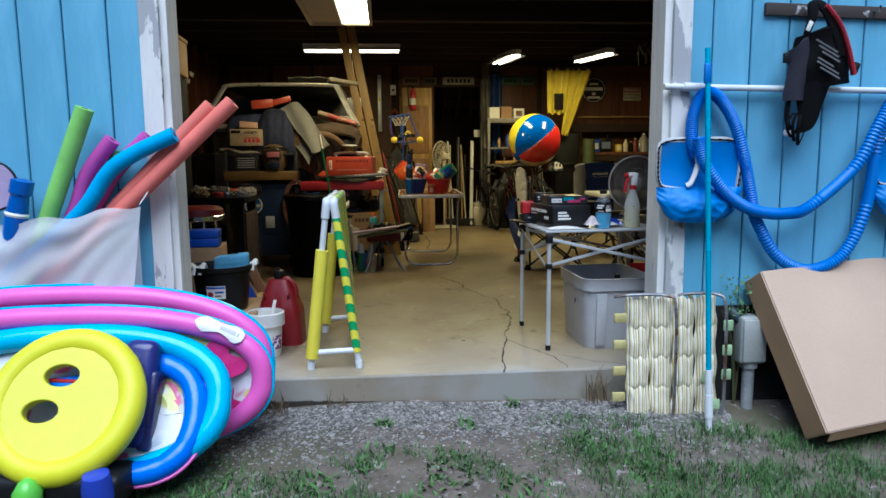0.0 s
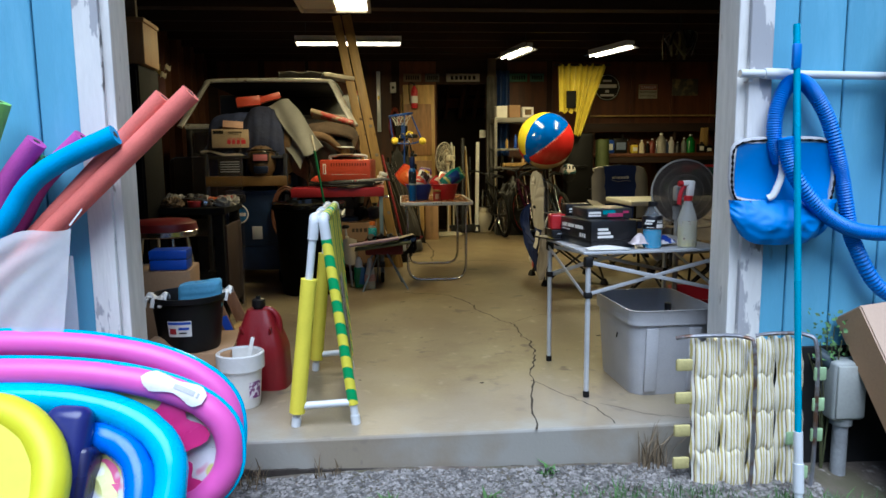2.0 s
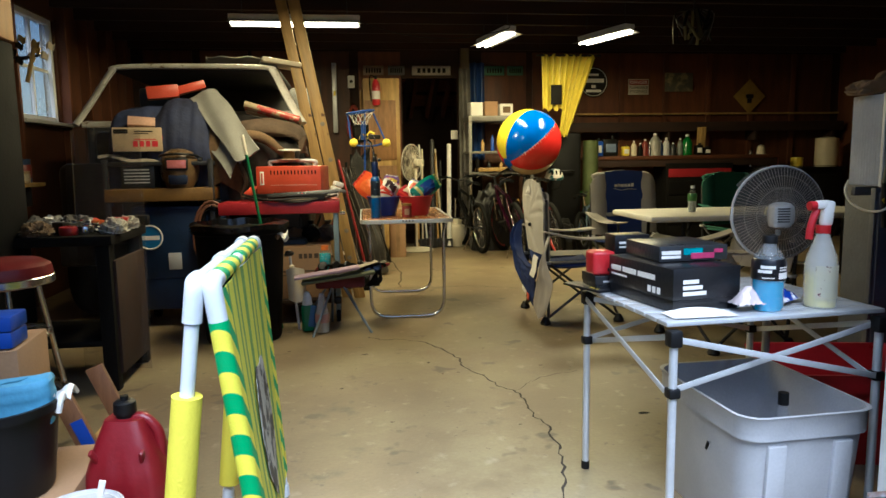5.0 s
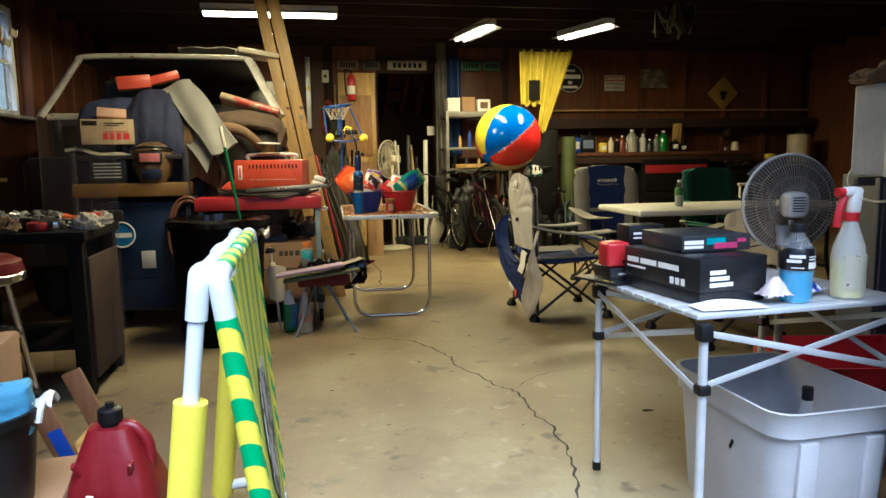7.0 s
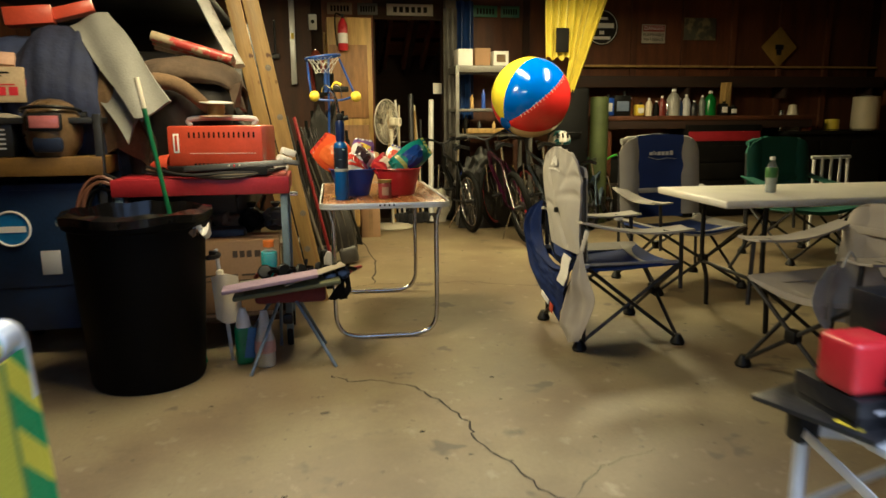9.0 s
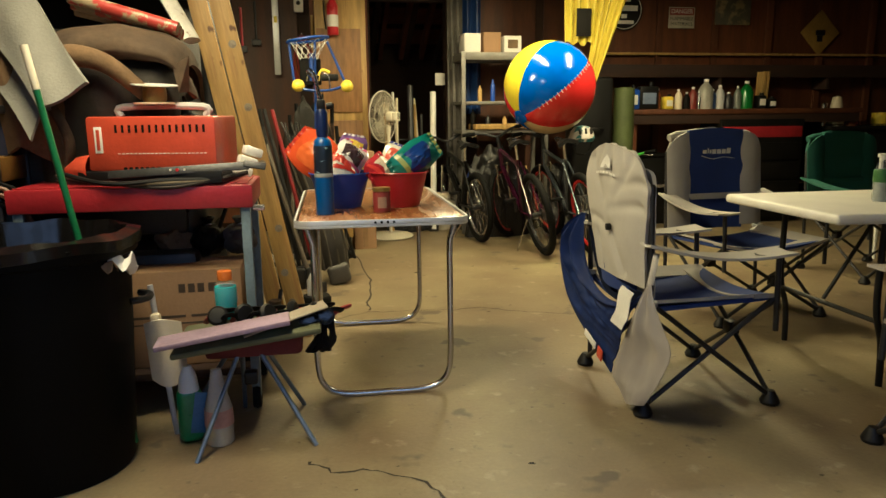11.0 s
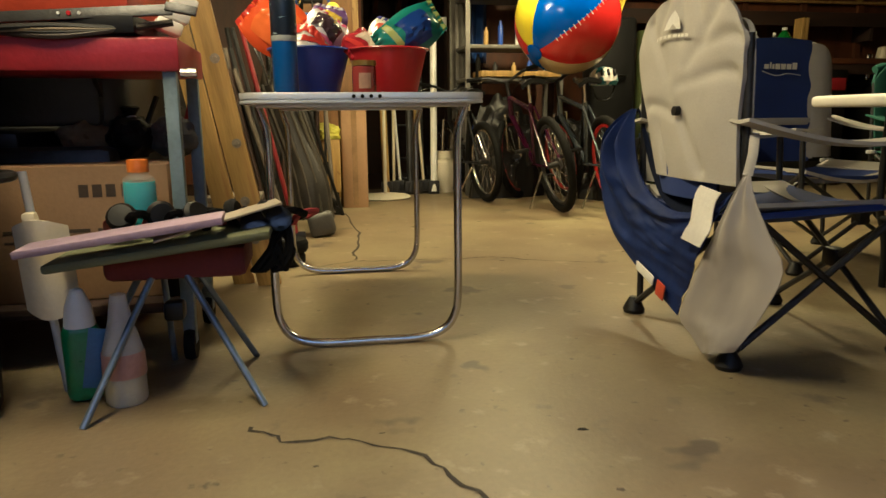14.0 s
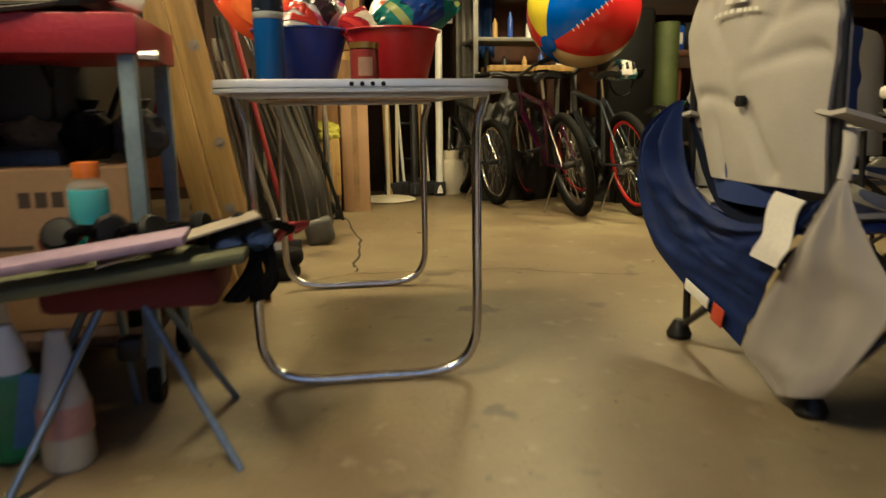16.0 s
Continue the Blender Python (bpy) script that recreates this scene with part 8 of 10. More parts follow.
for k in range(7):
    part("scrap", sheet(lambda u, v: (-0.14 + 0.05 * k + 0.08 * u, -0.05 + 0.09 * v + 0.03 * math.sin(k), 0.02 * math.sin(7 * u + k) + 0.03 * math.sin(5 * v)), 6, 6, 0.003), (M_PAPER, M_DARK, M_CARD)[k % 3], o)

# leaning planks
o = thing("leaning_plank", "pair of pine planks bolted together leaning to the joists", "planks", (0.075, 7.50, 0))
for dx, dy, w in ((0.02, 0.0, 0.092), (-0.085, 0.05, 0.085)):
    p = part("plank", bx((0, 0, 1.31), (w, 0.042, 2.63), 0.004), M_PLANK, o)
    p.matrix_local = pose(dx, dy, 0, 0, 0, 0) @ Matrix.Rotation(radians(-10.6), 4, "Y")
for z in (0.20, 0.36, 0.59, 0.92, 1.20, 1.5):
    m = pose(0.02, -0.021, 0) @ Matrix.Rotation(radians(-10.6), 4, "Y")
    part("washer", lathe([(0, 0), (0.019, 0), (0.019, 0.0025), (0.009, 0.003), (0.008, 0.006), (0, 0.006)], 14, m @ pose(0.012 * (1 if z > 0.5 else -1), 0, z, 90)), mat("dull_zinc", (0.38, 0.33, 0.25), 0.5, 0.6), o)

# far left: bench, stool, chests
M_CHEST = mat("black_chest_enamel", (0.006, 0.006, 0.007), 0.7, var=0.2, spec=0.08)
o = thing("tool_chest", "black rolling tool chest with steel drawer pulls", "tool chest", (-2.10, 4.75, 0))
part("body", bx((0, 0, 0.56), (0.62, 0.95, 0.98), 0.01), M_CHEST, o)
for k in range(7):
    d = part("drawer", bx((0.315, 0, 0.15 + 0.13 * k), (0.02, 0.88, 0.115), 0.004), M_CHEST, o)
    part("pull", bx((0.33, 0, 0.19 + 0.13 * k), (0.012, 0.84, 0.012), 0.003), M_STEEL, d)
for x in (-0.25, 0.25):
    for y in (-0.4, 0.4):
        part("caster", lathe([(0, -0.015), (0.035, -0.015), (0.037, 0), (0.035, 0.015), (0, 0.015)], 14, pose(x, y, 0.037, 0, 90, 0)), M_RUBBER, o)
o = thing("workbench", "dark workbench loaded with tools", "workbench", (-1.85, 5.55, 0))
part("top", bx((0, 0, 0.79), (1.35, 0.62, 0.05), 0.005), M_DARK, o)
for x in (-0.6, 0.62):
    for y in (-0.26, 0.26):
        part("leg", bx((x, y, 0.38), (0.07, 0.07, 0.765), 0.004), M_DARK, o)
part("shelf_board", bx((0, 0, 0.25), (1.25, 0.54, 0.03), 0.004), M_DARK, o)
part("side_panel", bx((0.66, 0.0, 0.38), (0.02, 0.5, 0.6), 0.003), M_RAFT, o)
rnd = random.Random(17)
M_FOIL = mat("crinkled_clear_bag", (0.52, 0.51, 0.50), 0.14, 0.25, var=0.3, scale=14, bump=0.35, fine=40)
M_RAGW = mat("white_cotton_glove", (0.52, 0.49, 0.42), 0.9, var=0.15, bump=0.2, fine=60)
M_HAND = [mat(n, c, 0.4, var=0.1) for n, c in (("red_handle", (0.42, 0.02, 0.015)), ("orange_handle", (0.62, 0.13, 0.02)), ("yellow_handle", (0.50, 0.34, 0.03)), ("blue_handle", (0.02, 0.08, 0.30)))]


def bench_thing(kind, label, at, a, m, seed):
    q = thing(kind, label, kind.replace("_", " "), at, a, kind.replace("_", " ") + " set")
    r_ = random.Random(seed)
    if kind in ("plastic_bag", "rag", "cotton_glove"):
        w, d, h = r_.uniform(0.10, 0.17), r_.uniform(0.09, 0.14), r_.uniform(0.04, 0.075)
        bm = bmesh.new()
        bmesh.ops.create_icosphere(bm, subdivisions=4, radius=1)
        for v in bm.verts:
            x, y, z = v.co
            k = 1 + 0.45 * wob(x + seed, y, z, 1.8) + 0.30 * abs(wob(x, y + seed, z, 4.5)) + 0.16 * wob(x, y, z + seed, 10)
            v.co = (w / 2 * x * k, d / 2 * y * k, max(0.0, h * (0.35 + 0.65 * z) * k))
        part("crumple", bm, m, q)
        part("tail", sheet(lambda u, v: (w * (0.2 + 0.5 * u), (v - 0.5) * 0.07, 0.012 + 0.02 * abs(wob(u * 3, v * 3, seed, 2))), 8, 6, 0.002), m, q)
    elif kind == "wrench":
        part("shaft", bx((0, 0, 0.008), (0.20, 0.02, 0.012), 0.004), m, q)
        part("jaw", lathe([(0.008, 0), (0.024, 0), (0.024, 0.016), (0.008, 0.016)], 12, pose(0.11, 0, 0)), m, q)
    elif kind == "pliers":
        for e in (-1, 1):
            part("grip", sweep(curve([(-0.02, 0.005 * e, 0.012), (-0.07, 0.028 * e, 0.014), (-0.13, 0.022 * e, 0.012)], 4), 0.009, 8), m, q)
            part("jaw", bx((0.02, 0.007 * e, 0.012), (0.06, 0.012, 0.014), 0.003, (0, 0, -6 * e)), M_STEEL, q)
    elif kind == "tape_roll":
        part("roll", lathe([(0.025, 0), (0.046, 0), (0.048, 0.004), (0.048, 0.038), (0.046, 0.042), (0.025, 0.042), (0.025, 0)], 20), m, q)
    elif kind == "drill":
        part("motor", rod((-0.06, 0, 0.034), (0.05, 0, 0.034), 0.030, 14), m, q)
        part("chuck", rod((0.05, 0, 0.034), (0.10, 0, 0.034), 0.016, 10), M_DARKMETAL, q)
        part("grip", bx((-0.05, -0.08, 0.026), (0.05, 0.13, 0.045), 0.014, (0, 0, 12)), M_BLACK, q)
        part("battery", bx((-0.06, -0.16, 0.03), (0.10, 0.045, 0.06), 0.008), M_BLACK, q)
    return q


bench_kinds = (("plastic_bag", "crinkled clear plastic bag on the workbench", lambda k: M_FOIL), ("pliers", "pliers with coloured grips on the workbench", lambda k: M_HAND[k % 4]), ("wrench", "steel wrench lying on the workbench", lambda k: M_STEEL), ("rag", "crumpled dark rag on the workbench", lambda k: (M_BROWN, M_CDARK)[k % 2]), ("plastic_bag", "crinkled clear plastic bag on the workbench", lambda k: M_FOIL), ("tape_roll", "roll of tape on the workbench", lambda k: (M_STEEL, M_HAND[0], M_BLACK)[k % 3]), ("pliers", "pliers with coloured grips on the workbench", lambda k: M_HAND[(k + 1) % 2]), ("drill", "orange power drill on the workbench", lambda k: M_HAND[k % 2]))
for k in range(72):
    n, lb, mk = bench_kinds[k % 8]
    x, y, a = -2.42 + 1.17 * ((k * 0.618) % 1), 5.30 + 0.48 * rnd.random(), rnd.uniform(0, 360)
    bench_thing(n, lb, (x, y, 0.816), a, mk(k // 8), k)
for k, (x, y, z) in enumerate(((-1.20, 5.36, 0.816), (-1.24, 5.52, 0.816), (-1.22, 5.66, 0.816))):
    bench_thing("cotton_glove", "crumpled white cotton gloves on the bench's end", (x, y, z), 40 * k, M_RAGW, 90 + k)

o = thing("bar_stool", "chrome bar stool with red vinyl seat", "bar stool", (-1.37, 4.50, 0))
part("cushion", lathe([(0, 0.70), (0.17, 0.70), (0.19, 0.715), (0.192, 0.745), (0.185, 0.78), (0.15, 0.80), (0, 0.806)], 32), mat("red_vinyl", (0.17, 0.012, 0.012), 0.35, var=0.1), o)
part("seat_band", lathe([(0.190, 0.705), (0.196, 0.71), (0.196, 0.735), (0.190, 0.74)], 32), M_STEEL, o)
for k in range(4):
    a = math.tau * k / 4 + 0.6
    part("leg", rod((0.13 * math.cos(a), 0.13 * math.sin(a), 0.70), (0.235 * math.cos(a), 0.235 * math.sin(a), 0.0), 0.0125, 12), M_STEEL, o)
for r, z in ((0.198, 0.26), (0.16, 0.50)):
    part("foot_ring", sweep([(r * math.cos(a), r * math.sin(a), z) for a in (math.tau * k / 32 for k in range(32))], 0.011, 8, True), M_STEEL, o)
o = thing("cardboard_box", "tall brown cardboard box behind the tub", "box", (-1.28, 4.10, 0), 6, "cardboard boxes")
part("carton", bx((0, 0, 0.285), (0.36, 0.32, 0.57), 0.006), M_CARD, o)
part("tape", bx((0, 0, 0.571), (0.05, 0.32, 0.002)), mat("clear_tape", (0.45, 0.3, 0.16), 0.25), o)
o = thing("blue_case", "small bright blue plastic case on a box", "case", (-1.20, 4.03, 0.573), 4)
part("case_base", bx((0, 0, 0.028), (0.19, 0.14, 0.055), 0.006), M_BLUEP, o)
part("case_lid", bx((0, 0, 0.083), (0.194, 0.144, 0.05), 0.006), M_BLUEP, o)
o = thing("acrylic_sheet", "clear scratched acrylic sheet standing by the bench", "acrylic sheet", (-1.325, 5.70, 0))
ac = part("sheet", bx((0, 0, 0.685), (0.40, 0.008, 1.36), 0.0, (-2, 0, -12)), layered(clear("scratched_acrylic", (0.30, 0.25, 0.19), 0.11, 0.15), (0.42, 0.38, 0.32), 5, 0.50, 0.75, stretch=(1, 1, 0.5)), o)
o = thing("tall_cupboard", "black steel cupboard standing behind the tool chest", "cupboard", (-2.02, 5.22, 0))
part("body", bx((0, 0, 0.89), (0.78, 0.40, 1.78), 0.008), M_CHEST, o)
for x in (-0.19, 0.19):
    d = part("door", bx((x, -0.206, 0.89), (0.37, 0.012, 1.70), 0.004), M_CHEST, o)
    part("handle", bx((x * 0.2, -0.216, 0.95), (0.014, 0.012, 0.12), 0.003), M_DARKMETAL, d)
M_BOXWOOD = mat("brown_veneer", (0.40, 0.23, 0.095), 0.55, var=0.15, stretch=(5, 5, 0.8))
o = thing("wooden_case", "brown wooden case with an oval badge on a cupboard", "case", (-1.98, 5.20, 1.783), 3)
part("case_body", bx((0, 0, 0.135), (0.76, 0.36, 0.27), 0.008), M_BOXWOOD, o)
part("lid", bx((0, 0, 0.285), (0.775, 0.375, 0.03), 0.006), M_BOXWOOD, o)
part("badge", lathe([(0, 0), (0.030, 0), (0.030, 0.005), (0.020, 0.008), (0, 0.008)], 24, pose(0.23, -0.181, 0.17, 90) @ Matrix.Diagonal((1, 1.7, 1, 1))), M_IVORY, o, "cream oval badge")
part("label", bx((0.10, -0.182, 0.05), (0.05, 0.004, 0.02), 0.0), M_PAPER, o)
for k, (dx, w, h) in enumerate(((-0.25, 0.16, 0.14), (0.02, 0.20, 0.09), (0.25, 0.10, 0.17))):
    q = thing("part_box", "small dark box of parts on the wooden case", "box", (-1.98 + dx, 5.20, 2.084), 12 * k - 9, "boxes of parts")
    part("carton", bx((0, 0, h / 2), (w, 0.18, h), 0.005), (M_DARK, M_RAFT, M_GREYWOOD)[k], q)
    part("lid", bx((0, 0, h + 0.006), (w + 0.008, 0.188, 0.012), 0.003), (M_RAFT, M_GREYWOOD, M_DARK)[k], q)
q = thing("storage_jar", "labelled tin standing on the tool chest", "jar", (-1.86, 4.97, 1.052))
part("tin", lathe([(0, 0), (0.045, 0), (0.047, 0.004), (0.047, 0.13), (0.043, 0.135), (0, 0.136)], 22), M_DARK, q)
part("label", lathe([(0.0475, 0.02), (0.0485, 0.022), (0.0485, 0.105), (0.0475, 0.107)], 22), layered(mat("tan_tin_label", (0.50, 0.38, 0.22), 0.6), (0.12, 0.08, 0.05), 40, 0.52, 0.56), q, "tan paper label")
q = thing("rag", "white rag hanging over the tool chest's edge", "rag", (-1.79, 4.95, 0.90))
part("cloth", sheet(lambda u, v: (0.012 + 0.025 * v + 0.008 * math.sin(9 * u), (u - 0.5) * 0.10, 0.16 - 0.17 * v + 0.02 * u), 10, 10, 0.004), M_RAGW, q)
o = thing("wall_shelf", "rough plank shelf along the side wall", "shelf", (-2.52, 6.75, 1.02))
part("board", bx((0, 0, 0.0), (0.24, 1.70, 0.028), 0.003), M_PLANK, o)
for y in (-0.7, 0.0, 0.7):
    part("bracket", bx((-0.02, y, -0.09), (0.18, 0.025, 0.16), 0.004), M_DARKMETAL, o)
wall_cans = random.Random(31)
M_CANS = [mat(n, c, 0.4, var=0.2) for n, c in (("rusty_tin", (0.22, 0.10, 0.05)), ("tan_tin", (0.42, 0.30, 0.17)), ("dull_blue_tin", (0.05, 0.09, 0.20)), ("cream_tin", (0.55, 0.47, 0.33)), ("oxide_red_tin", (0.26, 0.04, 0.03)))]
for k in range(13):
    r, h = wall_cans.uniform(0.035, 0.07), wall_cans.uniform(0.09, 0.24)
    q = thing("can", "old tin of workshop supplies on the wall shelf", "can", (-2.52 + wall_cans.uniform(-0.03, 0.04), 5.98 + 0.128 * k, 1.035), 0, "tins on the wall shelf")
    part("tin", lathe([(0, 0), (r, 0), (r + 0.002, 0.004), (r, 0.012), (r, h - 0.01), (r + 0.002, h - 0.004), (r, h), (r * 0.9, h - 0.004), (0, h - 0.004)], 18), M_CANS[k % 5], q)
    part("label", lathe([(r + 0.0006, h * 0.2), (r + 0.0016, h * 0.21), (r + 0.0016, h * 0.75), (r + 0.0006, h * 0.76)], 18), M_CANS[(k + 2) % 5], q)
M_STRAW = mat("old_straw", (0.40, 0.27, 0.13), 0.8, var=0.2, bump=0.3, fine=120)
o = thing("straw_hat", "old straw hat hung by the window", "hat", (-1.86, 5.49, 1.45), -28)
part("brim", lathe([(0.085, 0.0), (0.125, -0.010), (0.150, -0.004), (0.152, 0.002), (0.125, -0.002), (0.085, 0.008)], 28, pose(0, 0, 0, 82)), M_STRAW, o)
part("crown", lathe([(0.088, 0.0), (0.082, 0.06), (0.055, 0.085), (0, 0.088)], 28, pose(0, 0, 0, 82)), M_STRAW, o)
part("hat_band", lathe([(0.0885, 0.004), (0.0905, 0.006), (0.0875, 0.026), (0.0855, 0.026)], 28, pose(0, 0, 0, 82)), M_DARK, o, "dark hat band")
part("peg", rod((0.03, 0.02, 0.05), (-0.08, -0.12, 0.06), 0.008, 6), M_DARKMETAL, o)
o = thing("wall_ornament", "brass and dark metal ornament with dried flowers by the window", "ornament", (-2.05, 6.62, 1.88))
M_BRASS = mat("dull_brass", (0.55, 0.38, 0.12), 0.35, 0.8, var=0.15)
part("arm", rod((-0.56, 0.45, 0.06), (0.0, 0.0, 0.0), 0.012, 8), M_DARKMETAL, o)
part("stem", rod((-0.02, 0, -0.16), (0.04, 0.0, 0.06), 0.014, 8), M_BRASS, o)
for k in range(9):
    a, r = k * 2.4, 0.05 + 0.011 * k
    part("petal", sheet(lambda u, v: (r * math.cos(a) + 0.05 * (u - 0.5), 0.03 * math.sin(a * 1.7) + 0.02 * v, 0.05 + r * 0.6 * math.sin(a) + 0.045 * (v - 0.5) + 0.012 * math.sin(6 * u)), 4, 4, 0.004), (M_BRASS, M_DARK, M_CREAM)[k % 3], o)
part("peg", rod((-0.10, 0.1, 0.0), (0.06, 0.02, 0.02), 0.010, 8), M_DARKMETAL, o)
for y in (6.9, 7.15):
    q = thing("wall_coil", "black cable coil hung on the side wall", "cable", (X0 + 0.13, y, 1.95), 0, "hung cables")
    for k in range(4):
        part("loop", sweep([(0.02 * k - 0.03, (0.16 + 0.01 * k) * math.cos(a), (0.24 + 0.015 * k) * math.sin(a)) for a in (math.tau * j / 24 for j in range(24))], 0.010, 6, True), M_RUBBER, q)
    part("peg", rod((-0.09, 0, 0.24), (0.06, 0, 0.26), 0.01, 6), M_STEEL, q)

# ---- back of the garage ----
o = thing("beach_ball", "large beach ball in blue red yellow and white panels", "beach ball", (2.155, 9.60, 1.355))
ball_cols = [plastic("ball_" + n, c, 0.14) for n, c in (("red", (0.62, 0.025, 0.018)), ("blue", (0.004, 0.10, 0.60)), ("yellow", (0.78, 0.66, 0.01)), ("red_two", (0.62, 0.025, 0.018)), ("blue_two", (0.004, 0.10, 0.60)), ("cream", (0.70, 0.52, 0.28)))]
pole = Vector((-0.731, -0.297, -0.614)).normalized()
side = (Vector((0.647, -0.588, -0.485)) - pole * pole.dot(Vector((0.647, -0.588, -0.485)))).normalized()
turn = Matrix((side, pole.cross(side), pole)).transposed().to_4x4()
for g in range(6):
    a0 = math.tau * g / 6 + radians(-10)
    def gore(u, v):
        a, b = a0 + math.tau / 6 * u, math.pi * (0.02 + 0.96 * v)
        r = 0.386 - 0.004 * (1 - math.sin(math.pi * u)) - 0.002
        return turn @ Vector((r * math.sin(b) * math.cos(a), r * math.sin(b) * math.sin(a), r * math.cos(b)))
    part("panel", sheet(gore, 9, 26, 0.004), ball_cols[g], o)
part("valve_cap", lathe([(0, 0.378), (0.062, 0.380), (0.064, 0.385), (0.05, 0.391), (0, 0.393)], 20, turn), ball_cols[1], o, "blue round end patch")
part("end_patch", lathe([(0, -0.378), (0.062, -0.380), (0.064, -0.385), (0.05, -0.391), (0, -0.393)], 20, turn), ball_cols[1], o)
for k in range(17):
    b, h = radians(34 + 5.2 * k), 0.030 + 0.008 * (k % 3)
    a = radians(50)
    part("seam_tick", rod(*(turn @ Vector((0.401 * math.sin(b) * math.cos(a + q), 0.401 * math.sin(b) * math.sin(a + q), 0.401 * math.cos(b))) for q in (-h / math.sin(b), h / math.sin(b))), 0.0028, 5), M_PAPER, o)


def bicycle(at, rz, label, frame_m, rim_m, r=0.29, lean=6, steer=0.0, front_rim=None, bar=None):
    """Rear wheel over the origin, front wheel along y, turned by steer about the head tube."""
    o = thing("bicycle", label, "bicycle", at, rz, "parked bicycles")
    o.rotation_euler = (0, radians(lean), radians(rz))
    wb, z0, g = 3.1 * r, r + 0.030, r / 0.30
    knobs = 64
    for y in (0.0, wb):
        fm = Matrix.Translation((0, y, 0)) @ Matrix.Rotation(radians(steer if y else 0), 4, "Z")
        rm = (front_rim or rim_m) if y else rim_m
        tyre = sweep([fm @ Vector((0, r * math.cos(a), z0 + r * math.sin(a))) for a in (math.tau * k / knobs for k in range(knobs))], [0.027 + 0.003 * (k % 2) for k in range(knobs)], 10, True)
        w = part("wheel", tyre, M_RUBBER, o, "black knobbly tyre")
        rim = sweep([fm @ Vector((0, (r - 0.040) * math.cos(a), z0 + (r - 0.040) * math.sin(a))) for a in (math.tau * k / 40 for k in range(40))], 0.013, 8, True)
        part("rim", rim, rm, w)
        bm = bmesh.new()
        for k in range(24):
            a = math.tau * k / 24
            rod(fm @ Vector((0.025 * (-1) ** k, 0, z0)), fm @ Vector((0, (r - 0.045) * math.cos(a), z0 + (r - 0.045) * math.sin(a))), 0.0016, 4, bm)
        part("spokes_set", bm, M_STEEL, w)
        part("hub", rod(fm @ Vector((-0.05, 0, z0)), fm @ Vector((0.05, 0, z0)), 0.022, 10), M_DARKMETAL, w)
        if not y:
            part("cassette", lathe([(0.012, -0.012), (0.05, -0.012), (0.042, 0.0), (0.03, 0.012), (0.012, 0.012)], 24, pose(0.04, 0, z0, 0, 90, 0)), M_DARKMETAL, w)
    V = lambda y, z, x=0.0: Vector((x, y * g, z0 + z * g))
    bb, st, hd, hl = V(0.42, -0.02), V(0.27, 0.42), V(0.75, 0.47), V(0.79, 0.33)
    axle = Vector((0, wb, z0))
    for n, a, b, q in (("seat_tube", bb, st, 0.017), ("top_tube", st - Vector((0, 0, 0.05)), hd, 0.018), ("down_tube", bb, hl, 0.023), ("head_tube", hl, hd, 0.022)):
        part(n, rod(a, b, q, 12), frame_m, o)
    turned = Matrix.Translation(axle) @ Matrix.Rotation(radians(steer), 4, "Z") @ Matrix.Translation(-axle)
    for s in (-1, 1):
        part("chain_stay", rod(bb + Vector((0.03 * s, 0, 0)), (0.055 * s, 0, z0), 0.010, 8), frame_m, o)
        part("seat_stay", rod(st + Vector((0.02 * s, 0, -0.03)), (0.055 * s, 0, z0), 0.009, 8), frame_m, o)
        part("fork", rod(hl + Vector((0.05 * s, 0.01, 0.02)), turned @ (axle + Vector((0.055 * s, 0, 0))), 0.014, 10), M_STEEL, o)
        part("crank", rod((0.06 * s, bb.y, bb.z), (0.07 * s, bb.y + 0.10 * s, bb.z - 0.13 * s), 0.009, 8), M_DARKMETAL, o)
        part("pedal", bx((0.11 * s, bb.y + 0.10 * s, bb.z - 0.13 * s), (0.09, 0.08, 0.02), 0.004), M_BLACK, o)
    bar_c = hd + Vector((0, 0.0, 0.12 * g))
    spin = Matrix.Translation(bar_c) @ Matrix.Rotation(radians(steer), 4, "Z")
    ends = [(-0.29, -0.06, 0.07), (-0.14, 0.0, 0.05), (0, 0.01, 0.0), (0.14, 0.0, 0.05), (0.29, -0.06, 0.07)]
    part("handlebar", sweep(curve([spin @ Vector(e) for e in ends], 5), 0.012, 8), bar or M_DARKMETAL, o)
    for s in (-1, 1):
        part("grip", rod(spin @ Vector((0.20 * s, -0.025, 0.062)), spin @ Vector((0.31 * s, -0.068, 0.071)), 0.017, 10), M_RUBBER, o)
        part("brake_lever", rod(spin @ Vector((0.17 * s, 0.0, 0.05)), spin @ Vector((0.26 * s, 0.03, 0.03)), 0.006, 6), M_STEEL, o)
    part("stem", rod(hd, bar_c, 0.016, 10), bar or M_DARKMETAL, o)
    part("cable", sweep(curve([spin @ Vector((0.16, 0.02, 0.05)), spin @ Vector((0.10, 0.12, 0.02)), hd + Vector((0.02, 0.06, -0.02)), st + Vector((0.01, 0.1, -0.04))], 5), 0.003, 5), M_BLACK, o)
    part("seat_post", rod(st, st + Vector((0, -0.03, 0.14)), 0.013, 8), M_STEEL, o)
    sy, sz_ = st.y - 0.04, st.z + 0.15
    part("saddle", sheet(lambda u, v: ((u - 0.5) * (0.19 - 0.15 * v ** 0.7), sy - 0.10 + 0.27 * v, sz_ + 0.02 - 0.09 * abs(u - 0.5) ** 1.6 * (1.2 - v) + 0.01 * v), 10, 10, 0.03), mat("saddle_vinyl", (0.012, 0.012, 0.013), 0.28), o)
